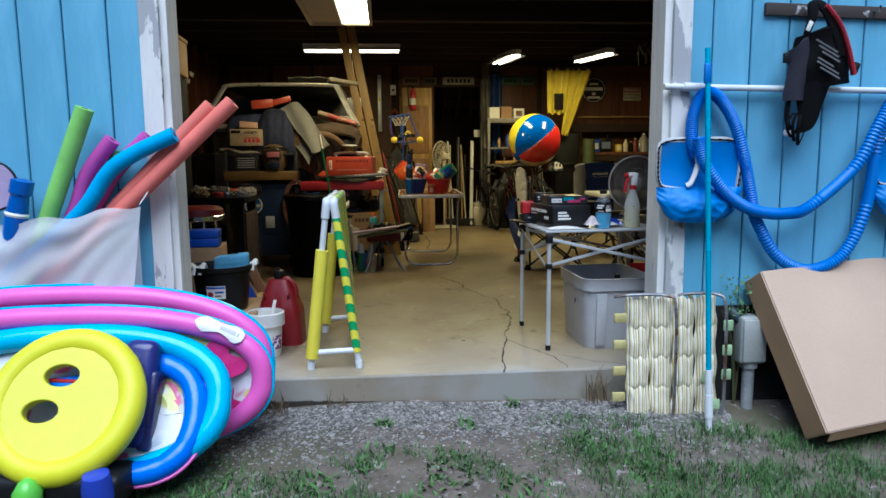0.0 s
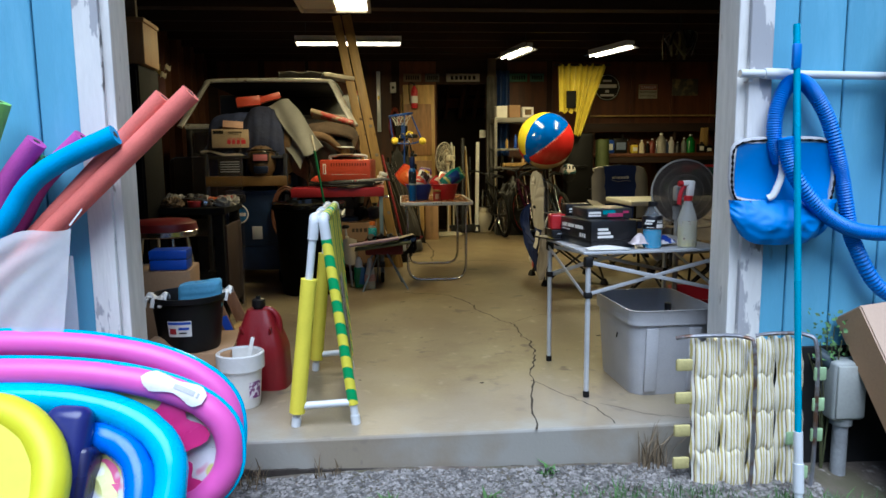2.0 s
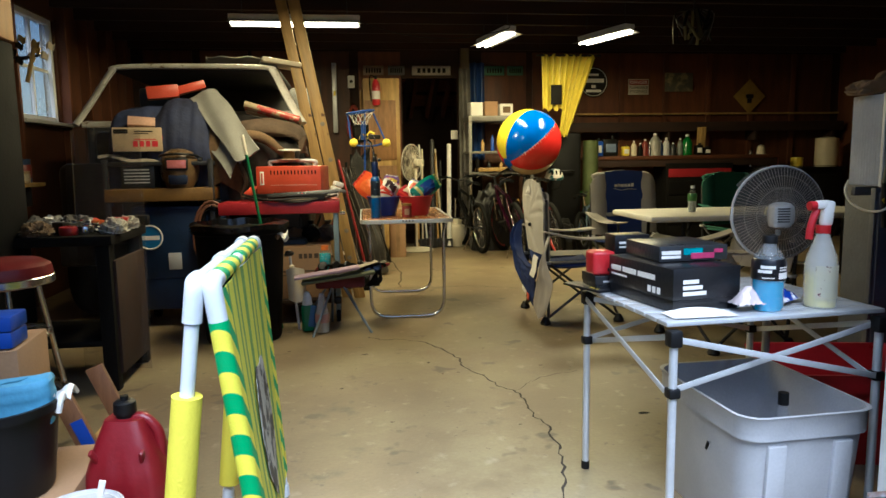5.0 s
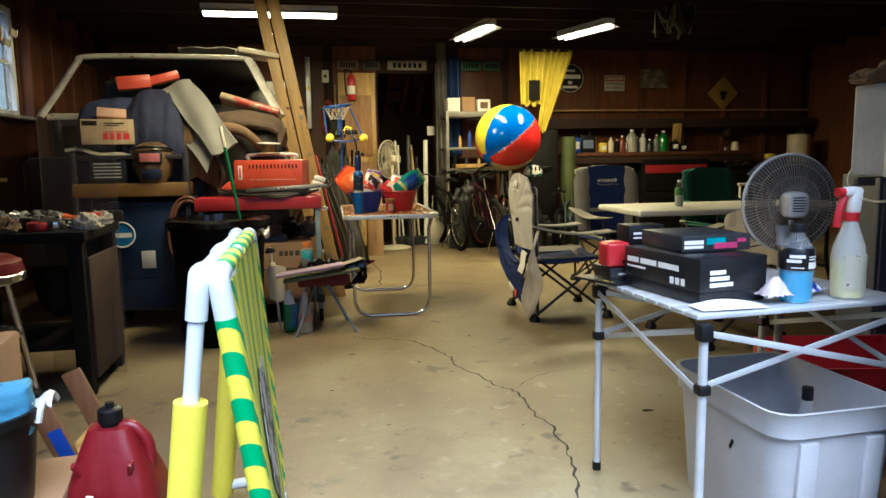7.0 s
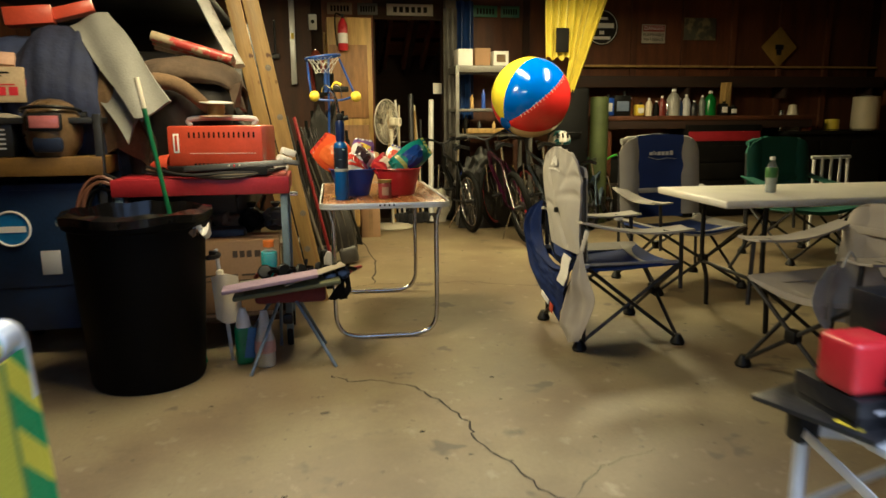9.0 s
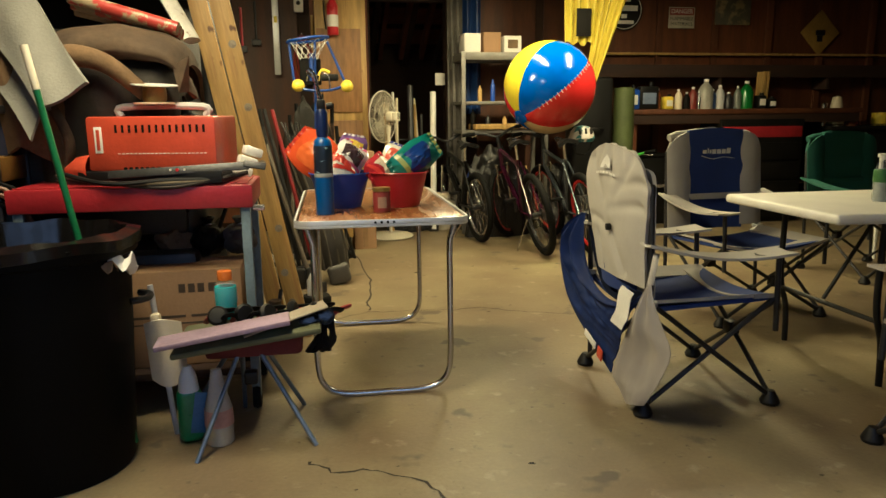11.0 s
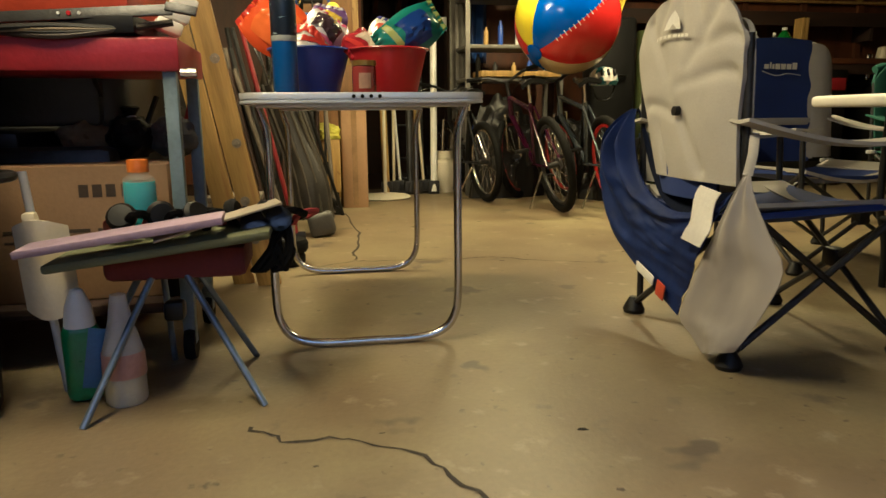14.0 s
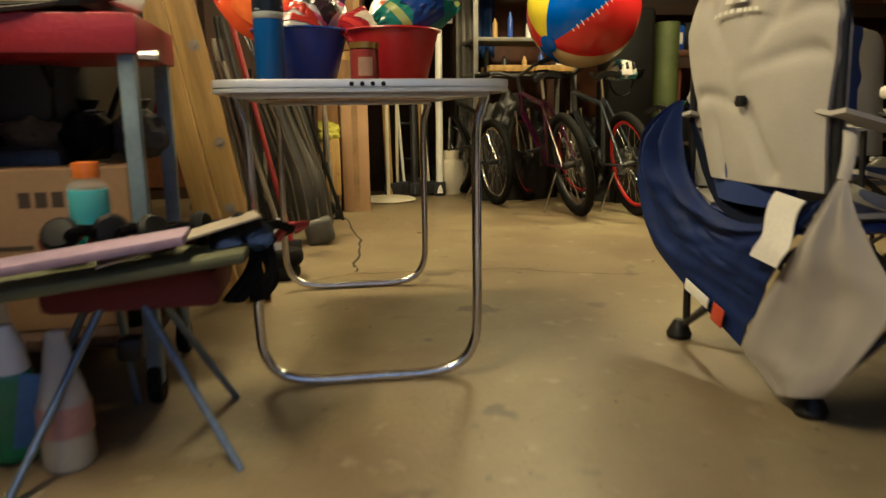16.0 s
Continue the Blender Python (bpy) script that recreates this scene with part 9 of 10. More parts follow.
    part("chainring", lathe([(0.03, -0.003), (0.085, -0.003), (0.085, 0.003), (0.03, 0.003)], 28, pose(0.05, bb.y, bb.z, 0, 90, 0)), M_DARKMETAL, o)
    part("kickstand", rod((-0.05, 0.16, z0 - 0.05), (-0.17, 0.22, 0.035), 0.008, 6), M_STEEL, o)
    return o


M_SILV, M_REDRIM = mat("silver_blue_frame", (0.20, 0.23, 0.28), 0.2, 0.7), mat("red_rim", (0.55, 0.02, 0.012), 0.35)
M_BAGF = mat("dark_bag_film", (0.012, 0.011, 0.011), 0.45, var=0.3, bump=0.3, fine=14)
mound("gear_bag", "dark bag of gear under the rack", "bag", (1.93, 10.36, 0.0), (0.62, 0.28, 0.74), M_BAGF, 12, 5, 0.02, 0.12)
for k in range(2):
    mound("gear_bag", "dark bag of gear behind the bicycles", "bag", (2.66 + 0.02 * k, 10.62 - 0.62 * k, 0.0), (0.40, 0.36, 0.62 - 0.25 * k), M_BAGF, 4 + k, 20 * k, 0.02, 0.12)
bicycle((2.035, 9.27, 0), 0, "purple childrens bicycle with red front rim leaning with others", mat("plum_frame", (0.055, 0.007, 0.032), 0.14), M_DARKMETAL, 0.315, -12, -38, M_REDRIM)
bicycle((2.41, 9.19, 0), 0, "silver blue bicycle with red rims leaning on its neighbour", M_SILV, M_REDRIM, 0.315, -11, 6)
bicycle((2.95, 9.88, 0), -38, "small bicycle with pale blue frame and green handlebar", mat("pale_blue_frame", (0.20, 0.28, 0.40), 0.25, 0.4), M_DARKMETAL, 0.22, -7, 0, None, mat("toy_green", (0.10, 0.52, 0.04), 0.35))
bicycle((1.66, 9.98, 0), 8, "old dark bicycle standing behind the others", M_BLACK, M_STEEL, 0.29, -4, 10)
o = thing("bike_helmet", "teal and white childrens bike helmet on a handlebar", "helmet", (2.50, 9.72, 0.90))
part("shell", lathe([(0, 0.14), (0.06, 0.13), (0.10, 0.085), (0.115, 0.03), (0.10, 0.0)], 24), layered(mat("teal_helmet", (0.03, 0.22, 0.28), 0.3), (0.65, 0.62, 0.60), 9, 0.5, 0.52), o)
for k in (-1, 0, 1):
    part("vent", bx((0.05 * k, -0.092, 0.09), (0.018, 0.03, 0.05), 0.006, (-30, 0, 0)), M_BLACK, o)
part("strap", sweep(curve([(-0.1, 0, 0.01), (-0.05, -0.02, -0.10), (0.05, -0.02, -0.10), (0.1, 0, 0.01)], 5), 0.006, 6), M_BLACK, o)
for x, w, h in ((1.80, 0.36, 0.36), (2.22, 0.38, 0.36), (3.6, 0.45, 0.7)):
    q = thing("dark_bin", "black plastic bin on the floor under the rack", "bin", (x, 10.74, 0), 0, "dark floor bins")
    part("body", bx((0, 0, h / 2), (w, 0.34, h), 0.02), M_BLACK, q)
    part("lid", bx((0, 0, h + 0.012), (w + 0.03, 0.37, 0.03), 0.01), M_DARK, q)
o = thing("steel_rack", "grey steel shelf rack against the back wall", "shelf rack", (2.02, 10.66, 0))
for z in (0.45, 0.98, 1.25, 1.68):
    part("shelf_board", bx((0, 0, z), (0.86, 0.42, 0.03 if z < 1.6 else 0.07), 0.004), mat("rack_grey", (0.26, 0.25, 0.23), 0.5, 0.4), o)
for x in (-0.41, 0.41):
    for y in (-0.2, 0.2):
        part("post", bx((x, y, 0.86), (0.04, 0.03, 1.72), 0.003), mat("rack_grey_post", (0.26, 0.25, 0.23), 0.5, 0.4), o)
for dx, w, h, m, lb in ((-0.32, 0.16, 0.17, M_PAPER, "white carton on the rack"), (-0.13, 0.17, 0.18, M_CARD, "brown carton on the rack"), (0.07, 0.17, 0.15, M_PAPER, "white printed carton on the rack")):
    q = thing("carton", lb, "box", (2.02 + dx, 10.58, 1.718), 3, "cardboard boxes")
    part("box", bx((0, 0, h / 2), (w, 0.2, h), 0.004), m, q)
    if dx > 0:
        part("picture", bx((0, -0.101, h * 0.5), (0.10, 0.002, 0.08)), M_BROWN, q)
rnd = random.Random(4)
for k in range(14):
    z = (0.467, 0.997, 1.267)[k % 3]
    q = thing("storage_jar", "workshop bottle or tin on the rack", "bottle", (1.68 + 0.05 * k + rnd.uniform(-0.01, 0.01), 10.55 + rnd.uniform(-0.05, 0.08), z), 0, "rack bottles")
    r, h = rnd.uniform(0.018, 0.024), rnd.uniform(0.12, 0.22)
    part("body", lathe([(0, 0), (r, 0), (r, h * 0.75), (r * 0.45, h * 0.88), (r * 0.45, h), (0, h)], 12), (M_BLUEP, M_DARK, M_PLANK, M_WHITE, M_DARKMETAL)[k % 5], q)
q = thing("board_stack", "pine boards lying on the rack", "boards", (2.02, 10.60, 0.997))
part("board", bx((0.05, -0.02, 0.03), (0.70, 0.3, 0.05), 0.004), M_PLANK, q)
o = thing("tarp_curtain", "yellow tarp gathered and hung from the joists", "tarp", (2.78, 10.08, 2.42))
M_TARP = mat("yellow_tarp", (0.62, 0.50, 0.02), 0.5, var=0.12, bump=0.05)
def drape(x0, x1, b0, b1, length, ph):
    return lambda u, v: (x0 + (x1 - x0) * u + ((b0 + (b1 - b0) * u) - (x0 + (x1 - x0) * u)) * v, 0.028 * math.sin(u * 26 + ph) * (1 - 0.4 * v), -length * v + 0.02 * math.sin(u * 17 + ph))
part("fold", sheet(drape(-0.34, 0.02, -0.32, -0.05, 0.66, 0.0), 40, 8, 0.004), M_TARP, o)
part("fold", sheet(drape(0.03, 0.36, -0.10, 0.0, 0.98, 1.0), 36, 10, 0.004), M_TARP, o)
part("patch", bx((-0.16, -0.045, -0.48), (0.14, 0.006, 0.24), 0.002), M_DARK, o, "dark patch showing through")
part("rail", rod((-0.40, 0, 0.0), (0.42, 0, 0.0), 0.012, 8), M_DARKMETAL, o)
for x in (-0.36, 0.38):
    part("hanger", rod((x, 0, 0), (x, 0, 0.42), 0.004, 6), M_DARKMETAL, o)
o = thing("blue_tarp", "blue tarp hung behind the post", "tarp", (1.74, 10.98, 2.45))
part("cloth", sheet(lambda u, v: (-0.05 + 0.22 * u, 0.03 * math.sin(u * 14), -1.3 * v), 16, 6, 0.004), mat("blue_tarp_cloth", (0.015, 0.06, 0.25), 0.5), o)
o = thing("corner_post", "rough weathered post with grey tarp wrapped round it", "post", (1.62, 10.92, 0))
part("timber", bx((0, 0, 1.31), (0.12, 0.12, 2.62), 0.006), M_GREYWOOD, o)
part("tarp", sheet(lambda u, v: (-0.09 + 0.16 * u, -0.085 - 0.02 * math.sin(9 * u + 2 * v), 0.35 + 2.0 * v), 14, 12, 0.006), mat("grey_tarp", (0.13, 0.12, 0.105), 0.6, var=0.25, bump=0.1), o)

# bench along the back right with bottles
o = thing("back_bench", "long brown workbench along the back wall", "workbench", (4.3, 10.75, 0))
part("top", bx((0.3, 0, 1.15), (2.7, 0.62, 0.05), 0.005), M_WOOD, o)
part("apron", bx((0.3, -0.28, 1.08), (2.6, 0.03, 0.10), 0.004), M_RAFT, o)
for x in (-0.95, 0.35, 1.55):
    part("leg", bx((x, -0.22, 0.56), (0.09, 0.09, 1.12), 0.004), M_WOOD, o)
    part("leg", bx((x, 0.22, 0.56), (0.09, 0.09, 1.12), 0.004), M_WOOD, o)
part("shelf_board", bx((0.3, 0.02, 0.4), (2.5, 0.5, 0.03), 0.004), M_GREYWOOD, o)
o = thing("drawer_chest", "dark drawer chest with a red top drawer under the bench", "tool chest", (4.75, 10.62, 0.0))
part("body", bx((0, 0, 0.54), (0.95, 0.4, 1.06), 0.008), M_DARK, o)
for k in range(5):
    part("drawer", bx((0, -0.205, 0.14 + 0.2 * k), (0.90, 0.014, 0.18 if k < 4 else 0.11), 0.004), M_RED if k == 4 else M_DARK, o)
o = thing("wall_shelf", "dark plank shelf fixed along the back wall", "shelf", (5.1, 10.96, 1.57))
part("board", bx((0, 0, 0), (4.1, 0.26, 0.05), 0.004), M_RAFT, o)
part("front_lip", bx((0, -0.13, 0.0), (4.1, 0.02, 0.13), 0.003), M_RAFT, o)
for x in (-1.9, -0.6, 0.7, 1.9):
    part("bracket", bx((x, 0.0, -0.11), (0.04, 0.24, 0.16), 0.004), M_RAFT, o)
rows = [(3.34, 0.24, 0.10, M_BLUEP, 0), (3.52, 0.27, 0.13, M_BLACK, 1), (3.74, 0.15, 0.06, M_YELP, 0), (3.86, 0.20, 0.04, M_CREAM, 2), (4.02, 0.22, 0.045, mat("brick_red_plastic", (0.22, 0.03, 0.02), 0.4), 2), (4.16, 0.30, 0.075, mat("milky_jug", (0.42, 0.40, 0.36), 0.4), 2), (4.32, 0.24, 0.05, M_GREYP, 2), (3.63, 0.21, 0.04, mat("amber_bottle", (0.16, 0.06, 0.02), 0.25), 2), (3.95, 0.17, 0.035, M_DARK, 2), (4.09, 0.18, 0.03, M_STEEL, 2), (4.24, 0.20, 0.035, mat("blue_can", (0.03, 0.07, 0.22), 0.4), 2), (4.42, 0.17, 0.045, M_DARKMETAL, 2), (4.52, 0.23, 0.04, mat("clear_bottle", (0.20, 0.22, 0.20), 0.2), 2), (4.62, 0.28, 0.07, mat("green_glass", (0.02, 0.20, 0.03), 0.15), 2), (4.78, 0.16, 0.06, M_BLACK, 0), (4.90, 0.12, 0.06, M_DARK, 0)]
for x, h, w, m, kind in rows:
    q = thing("shop_bottle" if kind == 2 else "oil_jug", "bottle of workshop fluid on the back bench" if kind == 2 else "plastic oil jug on the back bench", "bottle", (x, 10.55, 1.176), 0, "bench bottles")
    if kind == 2:
        part("body", lathe([(0, 0), (w, 0), (w, h * 0.6), (w * 0.7, h * 0.76), (w * 0.28, h * 0.88), (w * 0.28, h * 0.96), (0, h)], 16), m, q)
        part("cap", lathe([(0, h), (w * 0.34, h * 0.99), (w * 0.34, h * 0.9), (0, h * 0.9)], 12), M_WHITE, q)
    else:
        part("body", bx((0, 0, h * 0.42), (w * 1.6, 0.10, h * 0.84), 0.018), m, q)
        part("cap", rod((w * 0.3, 0, h * 0.83), (w * 0.3, 0, h), 0.02, 10), M_BLACK, q)
        part("label", bx((0, -0.052, h * 0.4), (w * 1.1, 0.004, h * 0.4), 0.001), mat("blue_white_label", (0.25, 0.32, 0.5), 0.4) if kind else M_PAPER, q)
for x in (4.98, 5.02):
    q = thing("wood_offcut", "pale wooden board standing on the bench", "board", (x - 0.1, 10.7, 1.176), 0, "offcuts")
    part("board", bx((0.0, 0, 0.19), (0.03, 0.12, 0.38), 0.003, (0, 2, 0)), M_PLANK, q)
o = thing("green_tube", "olive rolled mat standing by the bench", "roll", (3.18, 10.35, 0), 0)
part("roll", rod((0, 0, 0), (0.02, 0.05, 1.38), 0.10, 18), mat("olive_vinyl", (0.10, 0.13, 0.04), 0.6), o)
o = thing("dark_suitcase", "black hard case standing on end", "case", (2.82, 10.35, 0))
part("shell", bx((0, 0, 0.74), (0.40, 0.24, 1.48), 0.04, seg=3), M_BLACK, o)
part("handle", sweep(curve([(-0.08, -0.12, 1.0), (-0.08, -0.16, 1.0), (0.08, -0.16, 1.0), (0.08, -0.12, 1.0)], 4), 0.012, 6), M_BLACK, o)
o = thing("dark_cabinet", "dark base cabinets along the back wall", "cabinet", (6.25, 10.75, 0))
part("body", bx((0, 0, 0.48), (1.3, 0.55, 0.93), 0.008), M_DARK, o)
part("top", bx((0, 0, 0.965), (1.36, 0.62, 0.04), 0.005), M_DARK, o)
for x in (-0.42, 0, 0.42):
    d = part("door", bx((x, -0.28, 0.46), (0.40, 0.018, 0.84), 0.004), M_DARK, o)
    part("handle", rod((0.15, -0.30, 0.55), (0.15, -0.30, 0.68), 0.007, 6), M_STEEL, d)
for x, m, r, h in ((5.75, M_CREAM, 0.09, 0.32), (5.95, M_REDP, 0.06, 0.18), (6.3, M_YELP, 0.08, 0.14), (6.75, M_CREAM, 0.15, 0.42), (5.6, M_STEEL, 0.03, 0.25)):
    q = thing("canister", "workshop canister on the dark cabinets", "canister", (x, 10.62, 0.986), 0, "cabinet canisters")
    part("body", lathe([(0, 0), (r, 0), (r * 1.02, h * 0.1), (r * (0.5 if m is M_CREAM and r < 0.1 else 1), h * 0.95), (0, h)], 18), m, q)
    part("rim", sweep([(r * 1.01 * math.cos(a), r * 1.01 * math.sin(a), 0.012) for a in (math.tau * k / 18 for k in range(18))], 0.006, 6, True), M_DARKMETAL, q)

# signs and plates on the back wall
SY = Y1 - 0.062
o = thing("round_sign", "round black metal sign with white lettering", "sign", (3.46, SY, 2.20))
part("disc", lathe([(0, 0), (0.20, 0), (0.205, 0.006), (0, 0.008)], 36, pose(0, 0, 0, 90)), M_GBLK, o)
part("border", sweep([(0.188 * math.cos(a), -0.011, 0.188 * math.sin(a)) for a in (math.tau * k / 36 for k in range(36))], 0.004, 5, True), M_PAPER, o)
bars(o, [(-0.15, 0.15, 0.02, 0.055), (-0.03, 0.03, -0.06, 0.04), (-0.11, 0.11, -0.12, 0.035), (-0.07, 0.07, 0.10, 0.03)], -0.0085, M_PAPER)


def lettering(txt, size, at, m, parent):
    c = bpy.data.curves.new("lettering", "FONT")
    c.body, c.size, c.align_x, c.align_y, c.extrude = txt, size, "CENTER", "CENTER", 0.0008
    c.materials.append(m)
    ob = new("lettering", c)
    ob.parent = parent
    ob.matrix_local = pose(*at, 90, 0, 0)
    return ob


o = thing("danger_sign", "white warning sign with red band for flammable materials", "sign", (4.12, SY, 2.135))
part("plate", bx((0, 0, 0), (0.30, 0.006, 0.215), 0.002), mat("aged_white_enamel", (0.62, 0.57, 0.45), 0.5), o)
part("band", bx((0, -0.004, 0.062), (0.275, 0.003, 0.07), 0.001), mat("faded_red_enamel", (0.36, 0.05, 0.04), 0.5), o)
lettering("DANGER", 0.062, (0, -0.007, 0.062), M_PAPER, o)
lettering("FLAMMABLE", 0.050, (0, -0.005, -0.012), M_GBLK, o)
lettering("MATERIALS", 0.050, (0, -0.005, -0.065), M_GBLK, o)
o = thing("picture_sign", "faded pictorial tin sign", "sign", (4.72, SY, 2.20))
part("plate", bx((0, 0, 0), (0.42, 0.006, 0.26), 0.002), layered(mat("faded_picture", (0.12, 0.12, 0.09), 0.5), (0.25, 0.20, 0.10), 9, 0.5, 0.6), o)
o = thing("crossing_sign", "yellow diamond animal crossing sign", "sign", (5.80, SY, 2.0))
part("plate", bx((0, 0, 0), (0.35, 0.006, 0.35), 0.003, (0, 45, 0)), mat("faded_yellow_enamel", (0.42, 0.26, 0.05), 0.5), o)
part("silhouette", bx((0, -0.004, 0.0), (0.11, 0.003, 0.06), 0.01), M_GBLK, o)
part("silhouette_legs", bx((0, -0.004, -0.06), (0.07, 0.003, 0.07), 0.003), M_GBLK, o)
for x, w, m in ((0.415, 0.27, mat("rust_plate", (0.28, 0.17, 0.09), 0.5)), (0.72, 0.22, mat("dark_plate", (0.10, 0.09, 0.08), 0.5)), (1.19, 0.52, mat("pale_plate", (0.42, 0.38, 0.32), 0.5)), (2.05, 0.28, mat("green_plate", (0.03, 0.14, 0.08), 0.5)), (2.34, 0.22, mat("green_plate_two", (0.05, 0.15, 0.10), 0.5))):
    q = thing("number_plate", "old embossed vehicle plate nailed to the wall", "number plate", (x, SY - 0.02, 2.35), 0, "old vehicle plates")
    part("plate", bx((0, 0, 0), (w, 0.004, 0.125), 0.002), m, q)
    bars(q, [(-w * 0.36 + k * w * 0.13, -w * 0.36 + k * w * 0.13 + w * 0.08, 0, 0.06) for k in range(6)], -0.002, M_DARK)
    part("nailer", bx((0, 0.025, 0), (0.04, 0.05, 0.03)), M_RAFT, q)

# left of the back doorway
o = thing("tall_cabinet", "brown plywood cabinet with fire extinguisher beside it", "cabinet", (0.49, 10.82, 0))
part("body", bx((0, 0, 1.1), (0.46, 0.45, 2.2), 0.006), M_PLANK, o)
part("door", bx((-0.02, -0.235, 1.55), (0.40, 0.02, 0.75), 0.004), mat("orange_plywood", (0.36, 0.18, 0.06), 0.55, stretch=(5, 5, 0.8)), o)
part("door", bx((-0.02, -0.235, 0.6), (0.40, 0.02, 1.0), 0.004), mat("orange_plywood_two", (0.34, 0.17, 0.06), 0.55, stretch=(5, 5, 0.8)), o)
for x, z in ((0.42, 1.86),):
    q = thing("fire_extinguisher", "red fire extinguisher hung on the wall", "fire extinguisher", (x, 10.52 if x > 0.1 else 10.98, z), 0, "fire extinguishers")
    part("cylinder", lathe([(0, 0), (0.045, 0), (0.05, 0.01), (0.05, 0.25), (0.03, 0.30), (0.015, 0.32), (0, 0.32)], 18), M_REDP, q)
    part("label", lathe([(0.0505, 0.07), (0.0515, 0.072), (0.0515, 0.17), (0.0505, 0.172)], 18), M_PAPER, q)
    part("valve", bx((0, 0, 0.34), (0.03, 0.06, 0.04), 0.006), M_BLACK, q)
    part("hose", sweep(curve([(0, 0, 0.34), (-0.07, -0.02, 0.36), (-0.075, 0, 0.2), (-0.06, 0, 0.05)], 5), 0.008, 6), M_RUBBER, q)
    part("bracket", bx((0, 0.06, 0.2), (0.03, 0.05, 0.04), 0.004), M_STEEL, q)
o = thing("cord_loop", "red and orange extension cords looped over a nail", "cord", (0.14, 10.98, 1.42))
for k in range(5):
    part("loop", sweep([((0.05 + 0.012 * k) * math.sin(a) + 0.015 * math.sin(2 * a + k), -0.008 * k, 0.24 + (0.24 - 0.012 * k) * math.cos(a)) for a in (math.tau * j / 28 for j in range(28))], 0.008, 7, True), (mat("red_cord", (0.30, 0.02, 0.012), 0.5), mat("orange_cord", (0.42, 0.10, 0.02), 0.5))[k % 2], o)
part("nail", rod((0, 0.10, 0.485), (0, -0.05, 0.49), 0.006, 6), M_STEEL, o)
o = thing("spirit_level", "long aluminium level hung upright on the wall", "level", (-0.10, 11.0, 1.55))
part("beam", bx((0, 0, 0.44), (0.06, 0.03, 0.90), 0.003), M_ALU, o)
part("vial", bx((0, -0.016, 0.5), (0.03, 0.004, 0.06), 0.002), M_YELP, o)
part("nail", rod((0, 0.03, 0.86), (0, -0.02, 0.86), 0.005, 6), M_STEEL, o)
o = thing("smoke_meter", "white wall-mounted sensor box", "sensor", (0.12, 10.98, 2.20))
part("case", bx((0, 0.02, 0.0), (0.09, 0.05, 0.16), 0.012), M_WHITE, o)
part("knob", rod((0, -0.03, 0), (0, -0.005, 0), 0.02, 10), M_BLACK, o)
for k in range(6):
    q = thing("hanging_tool", "hand tool hung on the back wall", "hand tool", (-0.55 + 0.13 * k + (0.4 if k > 2 else 0), 11.03, 1.75 + 0.06 * (k % 3)), 0, "tools on the wall")
    part("shaft", rod((0, 0, 0.0), (0, 0, 0.35), 0.012, 8), (M_PLANK, M_REDP, M_DARKMETAL)[k % 3], q)
    part("head", bx((0, 0, -0.03), (0.09, 0.03, 0.06), 0.008), M_DARKMETAL, q)
    part("nail", rod((0, 0.05, 0.34), (0, -0.02, 0.34), 0.004, 6), M_STEEL, q)

# toss game, fans, boxes on the floor before the doorway
M_BLFR = mat("blue_toy_frame", (0.01, 0.06, 0.35), 0.4)
o = thing("hoop_game", "blue toy basketball frame with net and yellow balls", "toy hoop", (0.24, 9.40, 0))
part("ring", sweep([(-0.05 + 0.15 * math.cos(a), 0.15 * math.sin(a), 1.70 + 0.02 * math.cos(a)) for a in (math.tau * k / 30 for k in range(30))], 0.011, 8, True), M_BLFR, o)
bm = bmesh.new()
for k in range(12):
    a, b = math.tau * k / 12, math.tau * (k + 1) / 12
    for c, d in ((a, b), (b, a)):
        sweep(curve([(-0.05 + 0.15 * math.cos(c), 0.15 * math.sin(c), 1.70), (-0.05 + 0.10 * math.cos(d), 0.10 * math.sin(d), 1.63), (-0.05 + 0.07 * math.cos(c), 0.07 * math.sin(c), 1.56)], 3), 0.0016, 4, bm=bm)
part("net", bm, M_PAPER, o)
part("backboard", bx((-0.04, 0.05, 1.47), (0.16, 0.03, 0.20), 0.012), M_DARK, o)
part("pole_sleeve", rod((-0.035, -0.02, 1.40), (-0.03, -0.01, 1.60), 0.016, 10), M_BLFR, o)
for x in (-0.07, 0.02):
    part("spring_arm", sweep(curve([(x, -0.03, 1.40), (x + 0.02, -0.06, 1.46), (x + 0.07, -0.07, 1.43), (x + 0.08, -0.06, 1.34)], 5), 0.006, 6), M_STEEL, o)
part("yellow_arch", sweep(curve([(0.02, -0.02, 1.44), (0.05, -0.03, 1.48), (0.10, -0.03, 1.46)], 5), 0.013, 8), M_YELP, o)
part("control_box", bx((0.10, -0.03, 1.425), (0.13, 0.06, 0.05), 0.012), M_BLACK, o)
for a, b in (((-0.19, 0, 1.68), (-0.16, -0.05, 1.36)), ((0.09, 0, 1.69), (0.22, -0.05, 1.37)), ((0.0, 0, 1.70), (-0.02, 0.0, 0.95))):
    part("strut", rod(a, b, 0.010, 8), M_BLFR, o)
part("lower_bar", sweep(curve([(-0.16, -0.05, 1.36), (-0.06, -0.08, 1.33), (0.1, -0.08, 1.33), (0.22, -0.05, 1.37)], 5), 0.010, 8), M_BLFR, o)
for x, z in ((-0.135, 1.365), (0.225, 1.36)):
    part("ball", lathe([(0.047 * math.sin(math.pi * k / 10), -0.047 * math.cos(math.pi * k / 10)) for k in range(11)], 16, pose(x, -0.06, z)), M_YELP, o, "small yellow ball")
